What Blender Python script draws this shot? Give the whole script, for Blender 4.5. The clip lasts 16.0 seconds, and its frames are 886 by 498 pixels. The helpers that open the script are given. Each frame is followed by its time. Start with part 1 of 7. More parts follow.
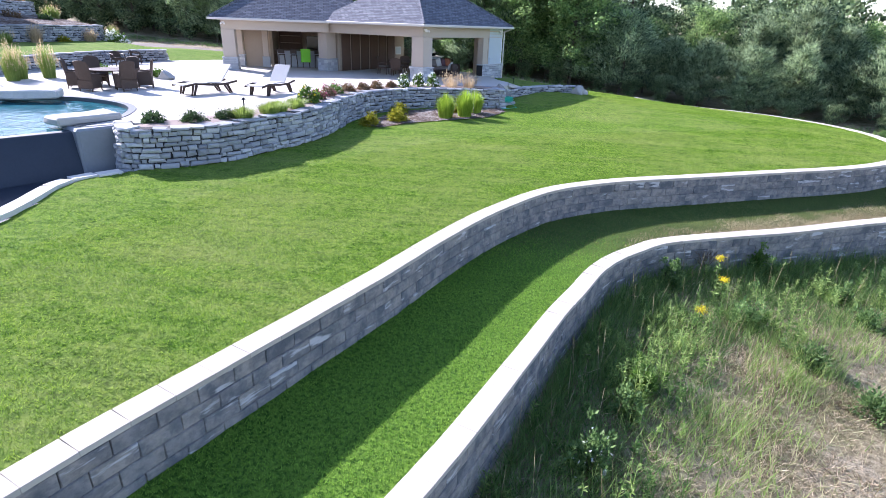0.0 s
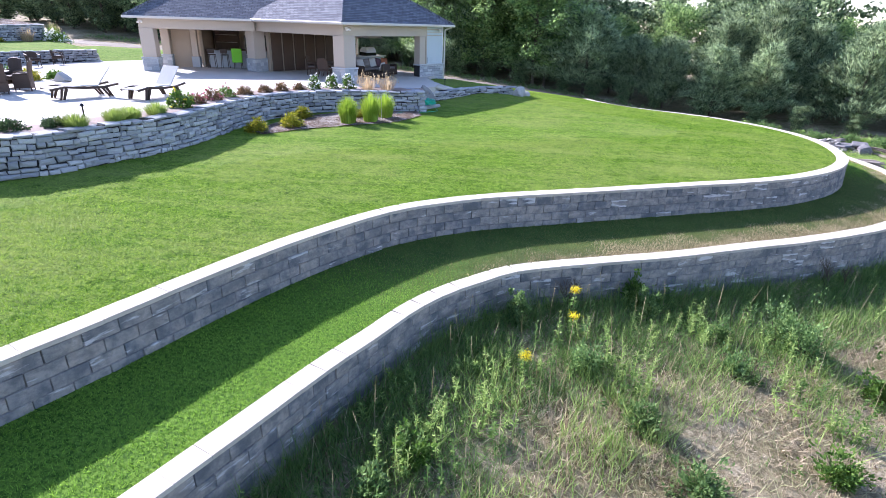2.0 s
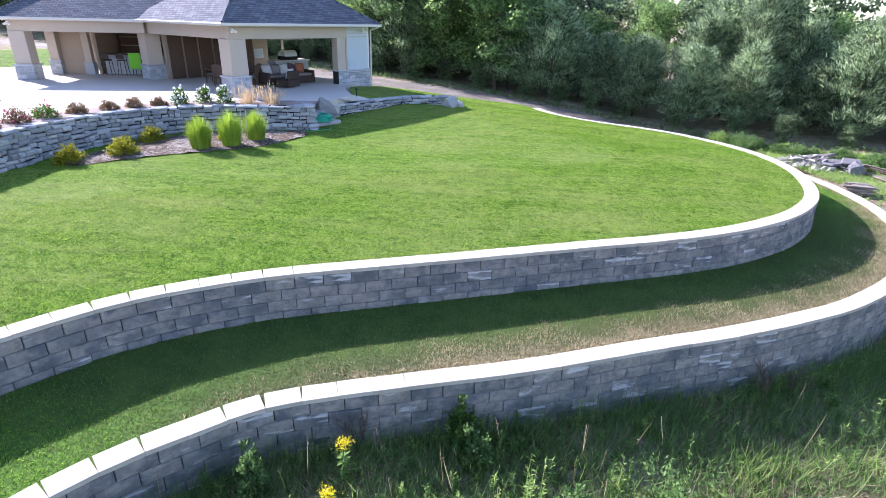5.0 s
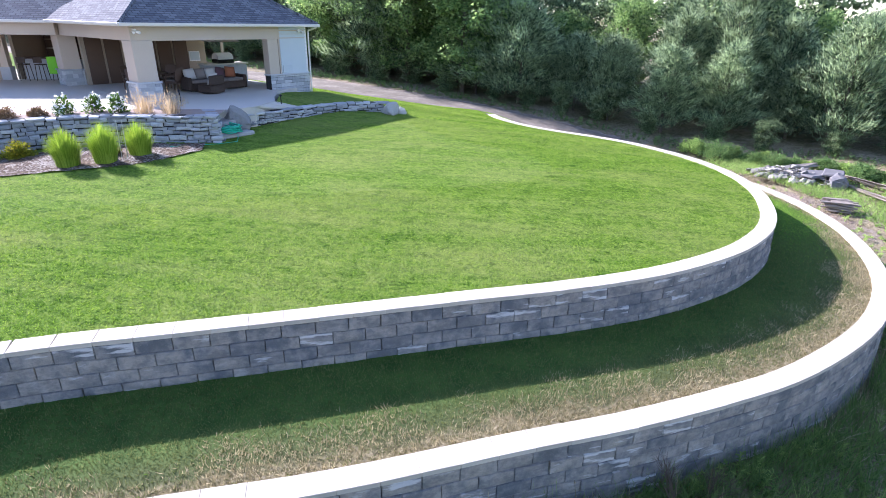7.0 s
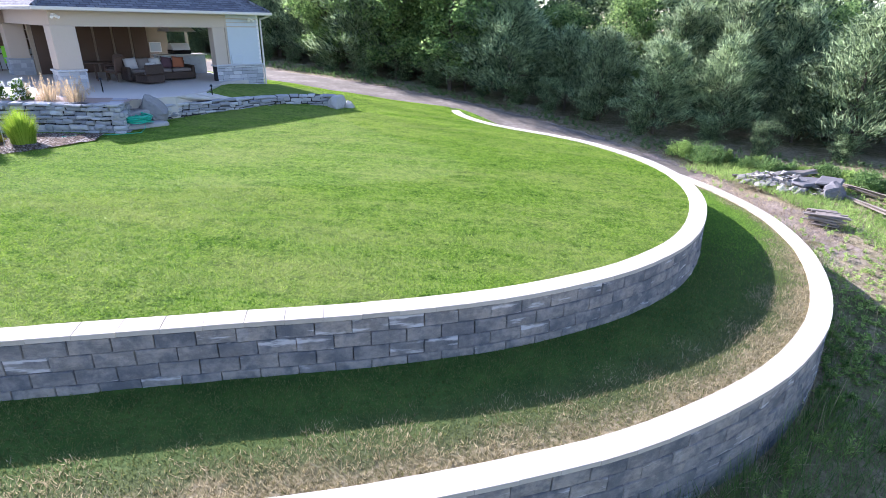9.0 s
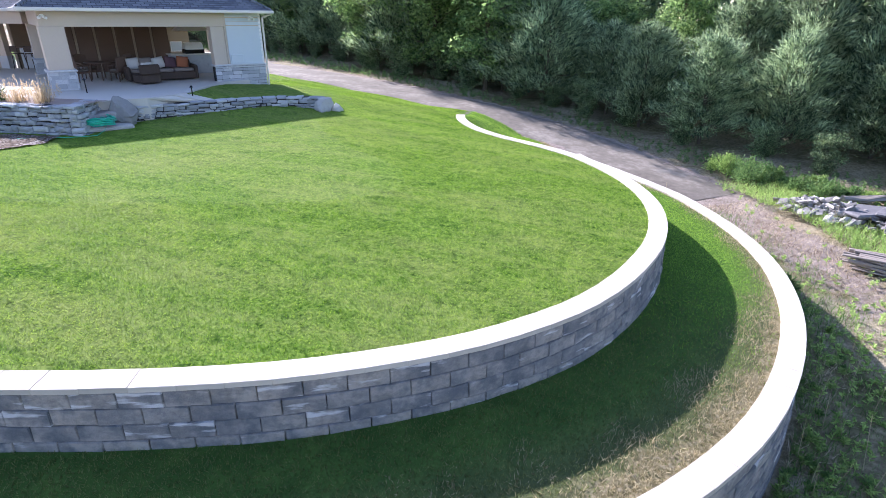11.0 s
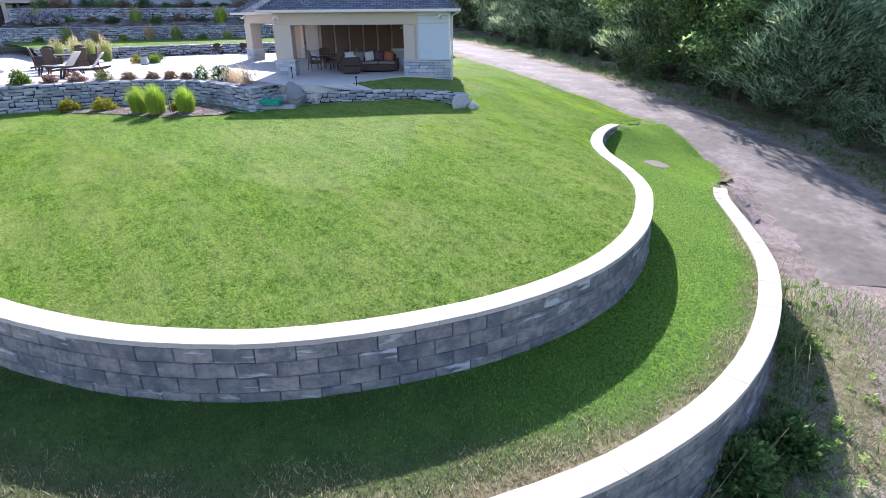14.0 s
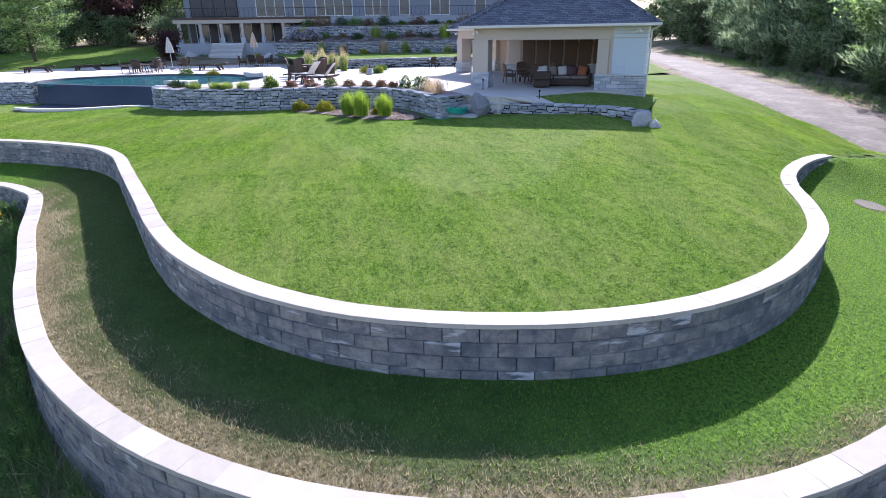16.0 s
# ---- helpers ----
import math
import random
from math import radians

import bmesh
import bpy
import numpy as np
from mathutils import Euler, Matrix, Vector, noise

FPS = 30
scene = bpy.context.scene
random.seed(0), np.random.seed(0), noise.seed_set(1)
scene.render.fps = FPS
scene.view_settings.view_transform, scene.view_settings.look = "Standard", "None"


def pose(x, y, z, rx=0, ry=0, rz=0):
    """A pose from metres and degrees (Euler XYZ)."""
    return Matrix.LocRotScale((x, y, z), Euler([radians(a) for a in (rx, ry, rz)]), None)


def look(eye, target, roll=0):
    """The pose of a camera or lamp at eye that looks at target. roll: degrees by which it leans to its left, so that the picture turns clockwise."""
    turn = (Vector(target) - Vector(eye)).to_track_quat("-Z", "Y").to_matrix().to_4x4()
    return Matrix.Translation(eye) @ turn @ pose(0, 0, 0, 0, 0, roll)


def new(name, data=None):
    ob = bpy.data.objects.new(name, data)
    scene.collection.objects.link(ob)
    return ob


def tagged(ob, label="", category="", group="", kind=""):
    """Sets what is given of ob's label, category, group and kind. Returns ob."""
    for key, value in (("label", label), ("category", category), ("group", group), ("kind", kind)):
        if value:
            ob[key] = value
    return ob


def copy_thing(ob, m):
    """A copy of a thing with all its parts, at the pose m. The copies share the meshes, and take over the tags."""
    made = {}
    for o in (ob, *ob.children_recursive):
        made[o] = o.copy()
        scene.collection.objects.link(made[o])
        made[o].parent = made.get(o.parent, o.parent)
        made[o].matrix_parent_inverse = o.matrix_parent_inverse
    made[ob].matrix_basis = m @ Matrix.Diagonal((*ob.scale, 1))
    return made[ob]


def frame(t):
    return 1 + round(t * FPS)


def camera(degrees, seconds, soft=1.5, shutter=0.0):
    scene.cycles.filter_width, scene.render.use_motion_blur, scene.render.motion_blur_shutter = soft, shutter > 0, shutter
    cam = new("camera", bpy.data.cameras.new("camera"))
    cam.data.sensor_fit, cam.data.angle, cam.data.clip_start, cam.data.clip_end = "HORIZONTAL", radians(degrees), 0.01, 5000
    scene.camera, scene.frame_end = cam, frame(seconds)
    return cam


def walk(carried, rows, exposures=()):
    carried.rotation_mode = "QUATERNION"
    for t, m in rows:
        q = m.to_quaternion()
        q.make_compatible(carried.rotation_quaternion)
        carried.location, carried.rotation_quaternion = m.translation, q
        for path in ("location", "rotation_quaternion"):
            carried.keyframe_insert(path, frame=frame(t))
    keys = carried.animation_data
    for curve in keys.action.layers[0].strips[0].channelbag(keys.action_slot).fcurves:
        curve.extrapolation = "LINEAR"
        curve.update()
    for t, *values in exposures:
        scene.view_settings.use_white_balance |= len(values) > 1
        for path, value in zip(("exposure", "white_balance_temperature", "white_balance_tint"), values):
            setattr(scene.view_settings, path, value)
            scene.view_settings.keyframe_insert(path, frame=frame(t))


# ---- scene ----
cam = camera(78.5, 16.0, 0.6)
PATH = [
    (0, (-0.233, -2.570, 0.202), (-0.373, -0.727, -0.563), 2.07),
    (0.5, (0.563, -1.993, 0.188), (0.420, -0.152, -0.579), 2.00),
    (1, (1.611, -1.414, 0.170), (1.459, 0.427, -0.597), 1.93),
    (1.5, (2.718, -0.884, 0.200), (2.562, 0.957, -0.568), 1.96),
    (2, (3.796, -0.327, 0.300), (3.631, 1.511, -0.470), 1.88),
    (2.5, (4.886, 0.295, 0.357), (4.713, 2.132, -0.414), 1.87),
    (3, (5.844, 0.952, 0.410), (5.666, 2.789, -0.360), 1.77),
    (3.5, (6.607, 1.822, 0.430), (6.422, 3.658, -0.340), 1.76),
    (4, (7.168, 2.781, 0.402), (6.976, 4.617, -0.367), 1.54),
    (4.2, (7.339, 3.204, 0.419), (7.141, 5.037, -0.357), 1.51),
    (6.3, (8.725, 6.665, 0.666), (8.526, 8.494, -0.118), 1.47),
    (6.5, (9.096, 6.930, 0.636), (8.892, 8.758, -0.148), 1.23),
    (7, (10.220, 7.615, 0.478), (10.008, 9.445, -0.299), 1.20),
    (7.5, (11.349, 8.223, 0.294), (11.106, 10.052, -0.479), 1.16),
    (8, (12.343, 8.769, 0.139), (12.090, 10.597, -0.632), 1.11),
    (8.5, (13.080, 9.364, 0.005), (12.779, 11.185, -0.764), 1.26),
    (9, (13.722, 10.012, -0.053), (13.378, 11.825, -0.824), 1.30),
    (9.5, (14.413, 10.815, -0.136), (14.045, 12.624, -0.906), 1.05),
    (9.7, (14.716, 11.180, -0.173), (14.323, 12.984, -0.942), 0.93),
    (11.8, (18.312, 14.417, 0.134), (17.480, 16.049, -0.668), 0.39),
    (12, (18.659, 14.799, 0.156), (17.775, 16.403, -0.649), 0.27),
    (12.5, (19.653, 15.777, 0.230), (18.628, 17.291, -0.580), -0.09),
    (13, (20.706, 16.954, 0.111), (19.512, 18.345, -0.690), -0.26),
    (13.5, (21.719, 18.097, 0.016), (20.355, 19.323, -0.781), -0.32),
    (14, (22.637, 19.136, -0.116), (21.109, 20.155, -0.906), -0.48),
    (14.5, (23.255, 19.877, -0.260), (21.605, 20.695, -1.041), -0.55),
    (15, (23.332, 20.121, -0.310), (21.612, 20.781, -1.090), -0.36),
    (15.5, (23.357, 20.287, -0.289), (21.589, 20.802, -1.068), -0.37),
    (16, (23.571, 20.512, -0.172), (21.748, 20.875, -0.908), -0.79),
]
walk(cam, [(t, look(eye, target, roll)) for t, eye, target, roll in PATH],
     [(0.0, 1.65, 5860, 25), (3.0, 1.79, 5860, 25), (9.5, 1.78, 5860, 25), (12.5, 1.66, 5860, 25), (15.0, 1.55, 5860, 25), (16.0, 1.41, 5860, 25)])

# ---- world, sun, exposure ----
SUN_ELEV, SUN_AZ = radians(30.8), math.atan2(0.52, -0.85)      # direction towards the sun
to_sun = Vector((math.cos(SUN_ELEV) * math.cos(SUN_AZ), math.cos(SUN_ELEV) * math.sin(SUN_AZ), math.sin(SUN_ELEV)))
world = bpy.data.worlds.new("sky")
scene.world = world
world.use_nodes = True
sky = world.node_tree.nodes.new("ShaderNodeTexSky")
sky.sky_type, sky.sun_disc = "NISHITA", False
sky.sun_elevation, sky.sun_rotation = SUN_ELEV, math.pi / 2 - SUN_AZ
sky.altitude, sky.air_density, sky.dust_density, sky.ozone_density = 200.0, 1.0, 0.6, 1.0
world.node_tree.links.new(sky.outputs[0], world.node_tree.nodes["Background"].inputs[0])
world.node_tree.nodes["Background"].inputs[1].default_value = 0.108
sun = new("sun", bpy.data.lights.new("sun", "SUN"))
sun.data.energy, sun.data.angle, sun.data.color = 4.2, radians(0.6), (1.0, 0.96, 0.915)
sun.matrix_world = look((0, 0, 30), Vector((0, 0, 30)) - to_sun)


# ---- helpers of this scene ----
def cr(points, step=0.12):
    """Samples a smooth curve through plan points, at even steps; returns an array of x, y."""
    p = np.array(points, float)
    p = np.vstack([2 * p[0] - p[1], p, 2 * p[-1] - p[-2]])
    out = []
    for i in range(1, len(p) - 2):
        t = np.linspace(0, 1, 24, endpoint=False)[:, None]
        a, b, c, d = p[i - 1], p[i], p[i + 1], p[i + 2]
        out.append(0.5 * (2 * b + (c - a) * t + (2 * a - 5 * b + 4 * c - d) * t ** 2 + (3 * b - a - 3 * c + d) * t ** 3))
    q = np.vstack(out + [p[-2][None]])
    s = np.r_[0, np.cumsum(np.hypot(*np.diff(q, axis=0).T))]
    n = max(2, int(s[-1] / step))
    g = np.linspace(0, s[-1], n + 1)
    return np.c_[np.interp(g, s, q[:, 0]), np.interp(g, s, q[:, 1])]


def along(q, s):
    """Point and unit direction at length s of a sampled curve."""
    l = np.r_[0, np.cumsum(np.hypot(*np.diff(q, axis=0).T))]
    x, y = np.interp(s, l, q[:, 0]), np.interp(s, l, q[:, 1])
    x2, y2 = np.interp(s + 0.15, l, q[:, 0]), np.interp(s + 0.15, l, q[:, 1])
    x1, y1 = np.interp(s - 0.15, l, q[:, 0]), np.interp(s - 0.15, l, q[:, 1])
    d = Vector((x2 - x1, y2 - y1, 0)).normalized()
    return Vector((x, y, 0)), d


def length(q):
    return float(np.hypot(*np.diff(q, axis=0).T).sum())


def side(q, xy):
    """Signed distance of plan points to a sampled curve: positive on its right."""
    xy = np.asarray(xy, float)
    best, sign = np.full(len(xy), 1e9), np.zeros(len(xy))
    a, d = q[:-1], np.diff(q, axis=0)
    ll = (d ** 2).sum(1)
    for i in range(len(a)):
        w = xy - a[i]
        t = np.clip((w @ d[i]) / ll[i], 0, 1)
        r = w - t[:, None] * d[i]
        dist = np.hypot(r[:, 0], r[:, 1])
        m = dist < best
        best[m] = dist[m]
        sign[m] = np.sign(w[m, 0] * d[i, 1] - w[m, 1] * d[i, 0])
    return best * np.where(sign == 0, 1, sign)


def field(points):
    """A smooth height field through a few levels (x, y, z)."""
    p = np.array(points, float)
    r = np.hypot(p[:, None, 0] - p[None, :, 0], p[:, None, 1] - p[None, :, 1])
    n = len(p)
    m = np.zeros((n + 3, n + 3))
    m[:n, :n] = r - 0.02 * np.eye(n)
    m[:n, n:] = np.c_[np.ones(n), p[:, :2]]
    m[n:, :n] = m[:n, n:].T
    w = np.linalg.solve(m, np.r_[p[:, 2], 0, 0, 0])

    def at(x, y):
        x, y = np.asarray(x, float), np.asarray(y, float)
        z = w[n] + w[n + 1] * x + w[n + 2] * y
        for i in range(n):
            z = z + w[i] * np.hypot(x - p[i, 0], y - p[i, 1])
        return z
    return at


def mesh_np(name, verts, faces):
    """A mesh from arrays: verts (n, 3), faces (m, k) of one size."""
    me = bpy.data.meshes.new(name)
    verts, faces = np.asarray(verts, np.float32), np.asarray(faces, np.int32)
    me.vertices.add(len(verts))
    me.vertices.foreach_set("co", verts.ravel())
    k = faces.shape[1]
    me.loops.add(faces.size)
    me.loops.foreach_set("vertex_index", faces.ravel())
    me.polygons.add(len(faces))
    me.polygons.foreach_set("loop_start", np.arange(0, faces.size, k, dtype=np.int32))
    me.polygons.foreach_set("loop_total", np.full(len(faces), k, np.int32))
    me.update(calc_edges=True)
    return me


def put(name, data, material=None, parent=None, m=None, label=""):
    ob = new(name, data)
    if material is not None and not data.materials:
        data.materials.append(material)
    if parent is not None:
        ob.parent = parent
    if m is not None:
        ob.matrix_basis = m
    if label:
        ob["label"] = label
    return ob


def part(name, bm, material, parent, label="", smooth=False):
    """Links a bmesh as one mesh object under a thing or a part."""
    me = bpy.data.meshes.new(name)
    bm.normal_update()
    bm.to_mesh(me)
    bm.free()
    if smooth:
        me.polygons.foreach_set("use_smooth", [True] * len(me.polygons))
    return put(name, me, material, parent, None, label)


def thing(name, label, category, m=None, group="", kind=""):
    """An empty at the base of a thing that has parts."""
    ob = new(name)
    ob.empty_display_size = 0.2
    if m is not None:
        ob.matrix_basis = m
    return tagged(ob, label, category, group, kind)


def box(bm, x0, x1, y0, y1, z0, z1, bevel=0.0, m=None):
    """Adds a box, with bevelled edges."""
    r = bmesh.ops.create_cube(bm, size=1.0, matrix=Matrix.LocRotScale(((x0 + x1) / 2, (y0 + y1) / 2, (z0 + z1) / 2), None, (x1 - x0, y1 - y0, z1 - z0)))
    vs = r["verts"]
    if bevel > 0:
        es = list({e for v in vs for e in v.link_edges})
        rb = bmesh.ops.bevel(bm, geom=es, offset=bevel, segments=1, affect="EDGES")
        vs = list({v for f in rb["faces"] for v in f.verts} | {v for v in vs if v.is_valid})
    if m is not None:
        bmesh.ops.transform(bm, matrix=m, verts=[v for v in vs if v.is_valid])
    return vs


def cyl(bm, r0, r1, p0, p1, seg=10, caps=True):
    """Adds a tapered rod from p0 to p1."""
    p0, p1 = Vector(p0), Vector(p1)
    d = p1 - p0
    m = Matrix.Translation((p0 + p1) / 2) @ d.to_track_quat("Z", "Y").to_matrix().to_4x4()
    return bmesh.ops.create_cone(bm, cap_ends=caps, segments=seg, radius1=r0, radius2=r1, depth=d.length, matrix=m)["verts"]


def blob(bm, r, at, flat=(1, 1, 1), rough=0.2, sub=2, seed=0):
    """Adds an uneven rounded lump."""
    vs = bmesh.ops.create_icosphere(bm, subdivisions=sub, radius=1.0)["verts"]
    for v in vs:
        k = 1 + rough * noise.noise(v.co * 1.6 + Vector((seed * 7.3, seed * 1.7, 0))) + 0.4 * rough * noise.noise(v.co * 4 + Vector((0, seed * 3.1, 0)))
        v.co = Vector((v.co.x * flat[0] * r * k, v.co.y * flat[1] * r * k, v.co.z * flat[2] * r * k)) + Vector(at)
    return vs


# ---- materials ----
class Nodes:
    def __init__(self, name):
        self.mat = bpy.data.materials.new(name)
        self.mat.use_nodes = True
        self.t = self.mat.node_tree
        self.bsdf = self.t.nodes["Principled BSDF"]

    def n(self, kind, **sets):
        node = self.t.nodes.new(kind)
        for k, v in sets.items():
            if k in node.inputs:
                self.set(node.inputs[k], v)
            else:
                setattr(node, k, v)
        return node

    def set(self, socket, v):
        if hasattr(v, "links"):
            self.t.links.new(v, socket)
        else:
            socket.default_value = v

    def coord(self, kind="Object", scale=(1, 1, 1)):
        c = self.n("ShaderNodeTexCoord").outputs[kind]
        return self.n("ShaderNodeMapping", Vector=c, Scale=scale).outputs[0]

    def noise(self, vec, scale, detail=4.0, rough=0.6, out="Fac"):
        return self.n("ShaderNodeTexNoise", Vector=vec, Scale=scale, Detail=detail, Roughness=rough).outputs[out]

    def ramp(self, fac, *stops):
        r = self.n("ShaderNodeValToRGB", Fac=fac)
        e = r.color_ramp.elements
        while len(e) < len(stops):
            e.new(0.5)
        for el, (p, c) in zip(e, stops):
            el.position, el.color = p, (*c, 1) if len(c) == 3 else c
        return r.outputs[0]

    def mix(self, fac, a, b, blend="MIX"):
        m = self.n("ShaderNodeMix", data_type="RGBA", blend_type=blend)
        self.set(m.inputs[0], fac)
        self.set(m.inputs[6], (*a, 1) if isinstance(a, tuple) and len(a) == 3 else a)
        self.set(m.inputs[7], (*b, 1) if isinstance(b, tuple) and len(b) == 3 else b)
        return m.outputs[2]

    def math(self, op, a, b=0.0):
        m = self.n("ShaderNodeMath", operation=op)
        self.set(m.inputs[0], a)
        self.set(m.inputs[1], b)
        return m.outputs[0]

    def bump(self, height, strength=0.4, distance=0.02, normal=None):
        b = self.n("ShaderNodeBump", Height=height, Strength=strength, Distance=distance)
        if normal is not None:
            self.set(b.inputs["Normal"], normal)
        return b.outputs[0]

    def done(self, color=None, rough=0.8, metal=0.0, normal=None, spec=0.3):
        b = self.bsdf
        if color is not None:
            self.set(b.inputs["Base Color"], (*color, 1) if isinstance(color, tuple) and len(color) == 3 else color)
        self.set(b.inputs["Roughness"], rough)
        self.set(b.inputs["Metallic"], metal)
        self.set(b.inputs["Specular IOR Level"], spec)
        if normal is not None:
            self.set(b.inputs["Normal"], normal)
        return self.mat


def plain(name, color, rough=0.7, metal=0.0, scale=8.0, vary=0.12, bump=0.15, spec=0.3, random=0.0):
    """Painted, woven or cast surfaces: a base colour with two scales of variation and a fine relief."""
    k = Nodes(name)
    v = k.coord()
    big, fine = k.noise(v, scale * 0.25, 3), k.noise(v, scale * 6, 4)
    dark = tuple(c * (1 - vary) for c in color)
    light = tuple(min(1, c * (1 + vary)) for c in color)
    c = k.mix(k.math("ADD", k.math("MULTIPLY", big, 0.6), k.math("MULTIPLY", fine, 0.4)), dark, light)
    if random > 0:
        r = k.n("ShaderNodeObjectInfo").outputs["Random"]
        h = k.n("ShaderNodeHueSaturation", Color=c, Value=k.math("ADD", 1 - random / 2, k.math("MULTIPLY", r, random)))
        c = h.outputs[0]
    return k.done(c, rough, metal, k.bump(fine, bump, 0.01), spec)


def lawn_tones(k, dark, mid, light, yellow, single):
    """Mown grass colours: tufts, combed streaks, faint mower lanes and a few pale yellow patches."""
    pos = k.n("ShaderNodeTexCoord").outputs["Object"]
    tuft, small = k.noise(pos, 17, 3, 0.6), k.noise(pos, 5.0, 4, 0.65)
    comb = k.noise(k.n("ShaderNodeMapping", Vector=pos, Rotation=(0, 0, -0.42), Scale=(1.1, 5.0, 1.0)).outputs[0], 1.0, 5, 0.7)
    big = k.noise(pos, 0.22, 4, 0.6)
    f = k.math("ADD", k.math("MULTIPLY", tuft, 0.42), k.math("MULTIPLY", small, 0.20))
    f = k.math("ADD", f, k.math("ADD", k.math("MULTIPLY", comb, 0.22), k.math("MULTIPLY", single, 0.16)))
    c = k.ramp(f, (0.41, dark), (0.49, mid), (0.57, light))
    wave = k.n("ShaderNodeTexWave", Vector=k.n("ShaderNodeMapping", Vector=pos, Rotation=(0, 0, 0.42)).outputs[0], Scale=0.30, Distortion=1.6, Detail=2.0).outputs["Fac"]
    c = k.mix(k.math("MULTIPLY", wave, 0.16), c, light)
    # pale yellow patches drawn out along the mower's lanes
    lane = k.noise(k.n("ShaderNodeMapping", Vector=pos, Rotation=(0, 0, -0.30), Scale=(0.22, 1.5, 1.0)).outputs[0], 1.0, 4, 0.6)
    pale = k.math("ADD", k.math("MULTIPLY", big, 0.40), k.math("ADD", k.math("MULTIPLY", small, 0.25), k.math("MULTIPLY", lane, 0.35)))
    return k.mix(k.ramp(pale, (0.45, (0, 0, 0)), (0.65, (0.56, 0.56, 0.56))), c, yellow)


def lawn_material():
    k = Nodes("lawn_grass")
    fine = k.noise(k.coord(), 24, 5, 0.75)
    # darker than the blades: the shade between them is put into this colour
    c = lawn_tones(k, (0.026, 0.066, 0.008), (0.094, 0.176, 0.022), (0.165, 0.245, 0.042), (0.250, 0.262, 0.098), fine)
    return k.done(c, 0.9, 0, k.bump(fine, 0.8, 0.05), 0.04)


def lawn_blade_material():
    k = Nodes("lawn_blades")
    isl = k.n("ShaderNodeNewGeometry").outputs["Random Per Island"]
    c = lawn_tones(k, (0.040, 0.108, 0.011), (0.158, 0.292, 0.031), (0.290, 0.420, 0.062), (0.400, 0.425, 0.145), isl)
    k.done(c, 0.7, 0, None, 0.06)
    tr = k.n("ShaderNodeBsdfTranslucent", Color=k.n("ShaderNodeHueSaturation", Color=c, Value=1.15, Saturation=1.05).outputs[0])
    mx = k.n("ShaderNodeMixShader")
    mx.inputs[0].default_value = 0.42
    k.t.links.new(k.bsdf.outputs[0], mx.inputs[1])
    k.t.links.new(tr.outputs[0], mx.inputs[2])
    k.t.links.new(mx.outputs[0], k.t.nodes["Material Output"].inputs[0])
    return k.mat


def terrace_material():
    """Lawn that has dried to straw along the lower wall; the dry share is stored with the mesh."""
    k = Nodes("terrace_grass")
    v = k.coord()
    dry = k.n("ShaderNodeAttribute", attribute_name="dry").outputs["Fac"]
    mid, fine = k.noise(v, 2.2, 5, 0.65), k.noise(v, 15, 4, 0.7)
    green = k.ramp(mid, (0.35, (0.042, 0.095, 0.018)), (0.7, (0.085, 0.155, 0.030)))
    straw = k.ramp(fine, (0.32, (0.09, 0.08, 0.034)), (0.50, (0.21, 0.175, 0.095)), (0.68, (0.38, 0.32, 0.215)))
    f = k.ramp(k.math("ADD", k.math("MULTIPLY", mid, 0.9), k.math("SUBTRACT", dry, 0.72)), (0.42, (0, 0, 0)), (0.62, (1, 1, 1)))
    # lusher green at both ends, its colour also lifted for the sun there
    green = k.mix(k.n("ShaderNodeAttribute", attribute_name="lush_sunlit").outputs["Fac"], green, k.ramp(k.noise(v, 17, 3), (0.38, (0.035, 0.090, 0.010)), (0.6, (0.130, 0.235, 0.028))))
    green = k.mix(k.math("MULTIPLY", dry, 0.95), green, (0.110, 0.100, 0.056))
    c = k.mix(f, green, straw)
    c = k.mix(k.math("MULTIPLY", k.math("SUBTRACT", fine, 0.4), 0.6), c, (0.03, 0.06, 0.01))
    return k.done(c, 0.9, 0, k.bump(fine, 0.7, 0.05), 0.12)


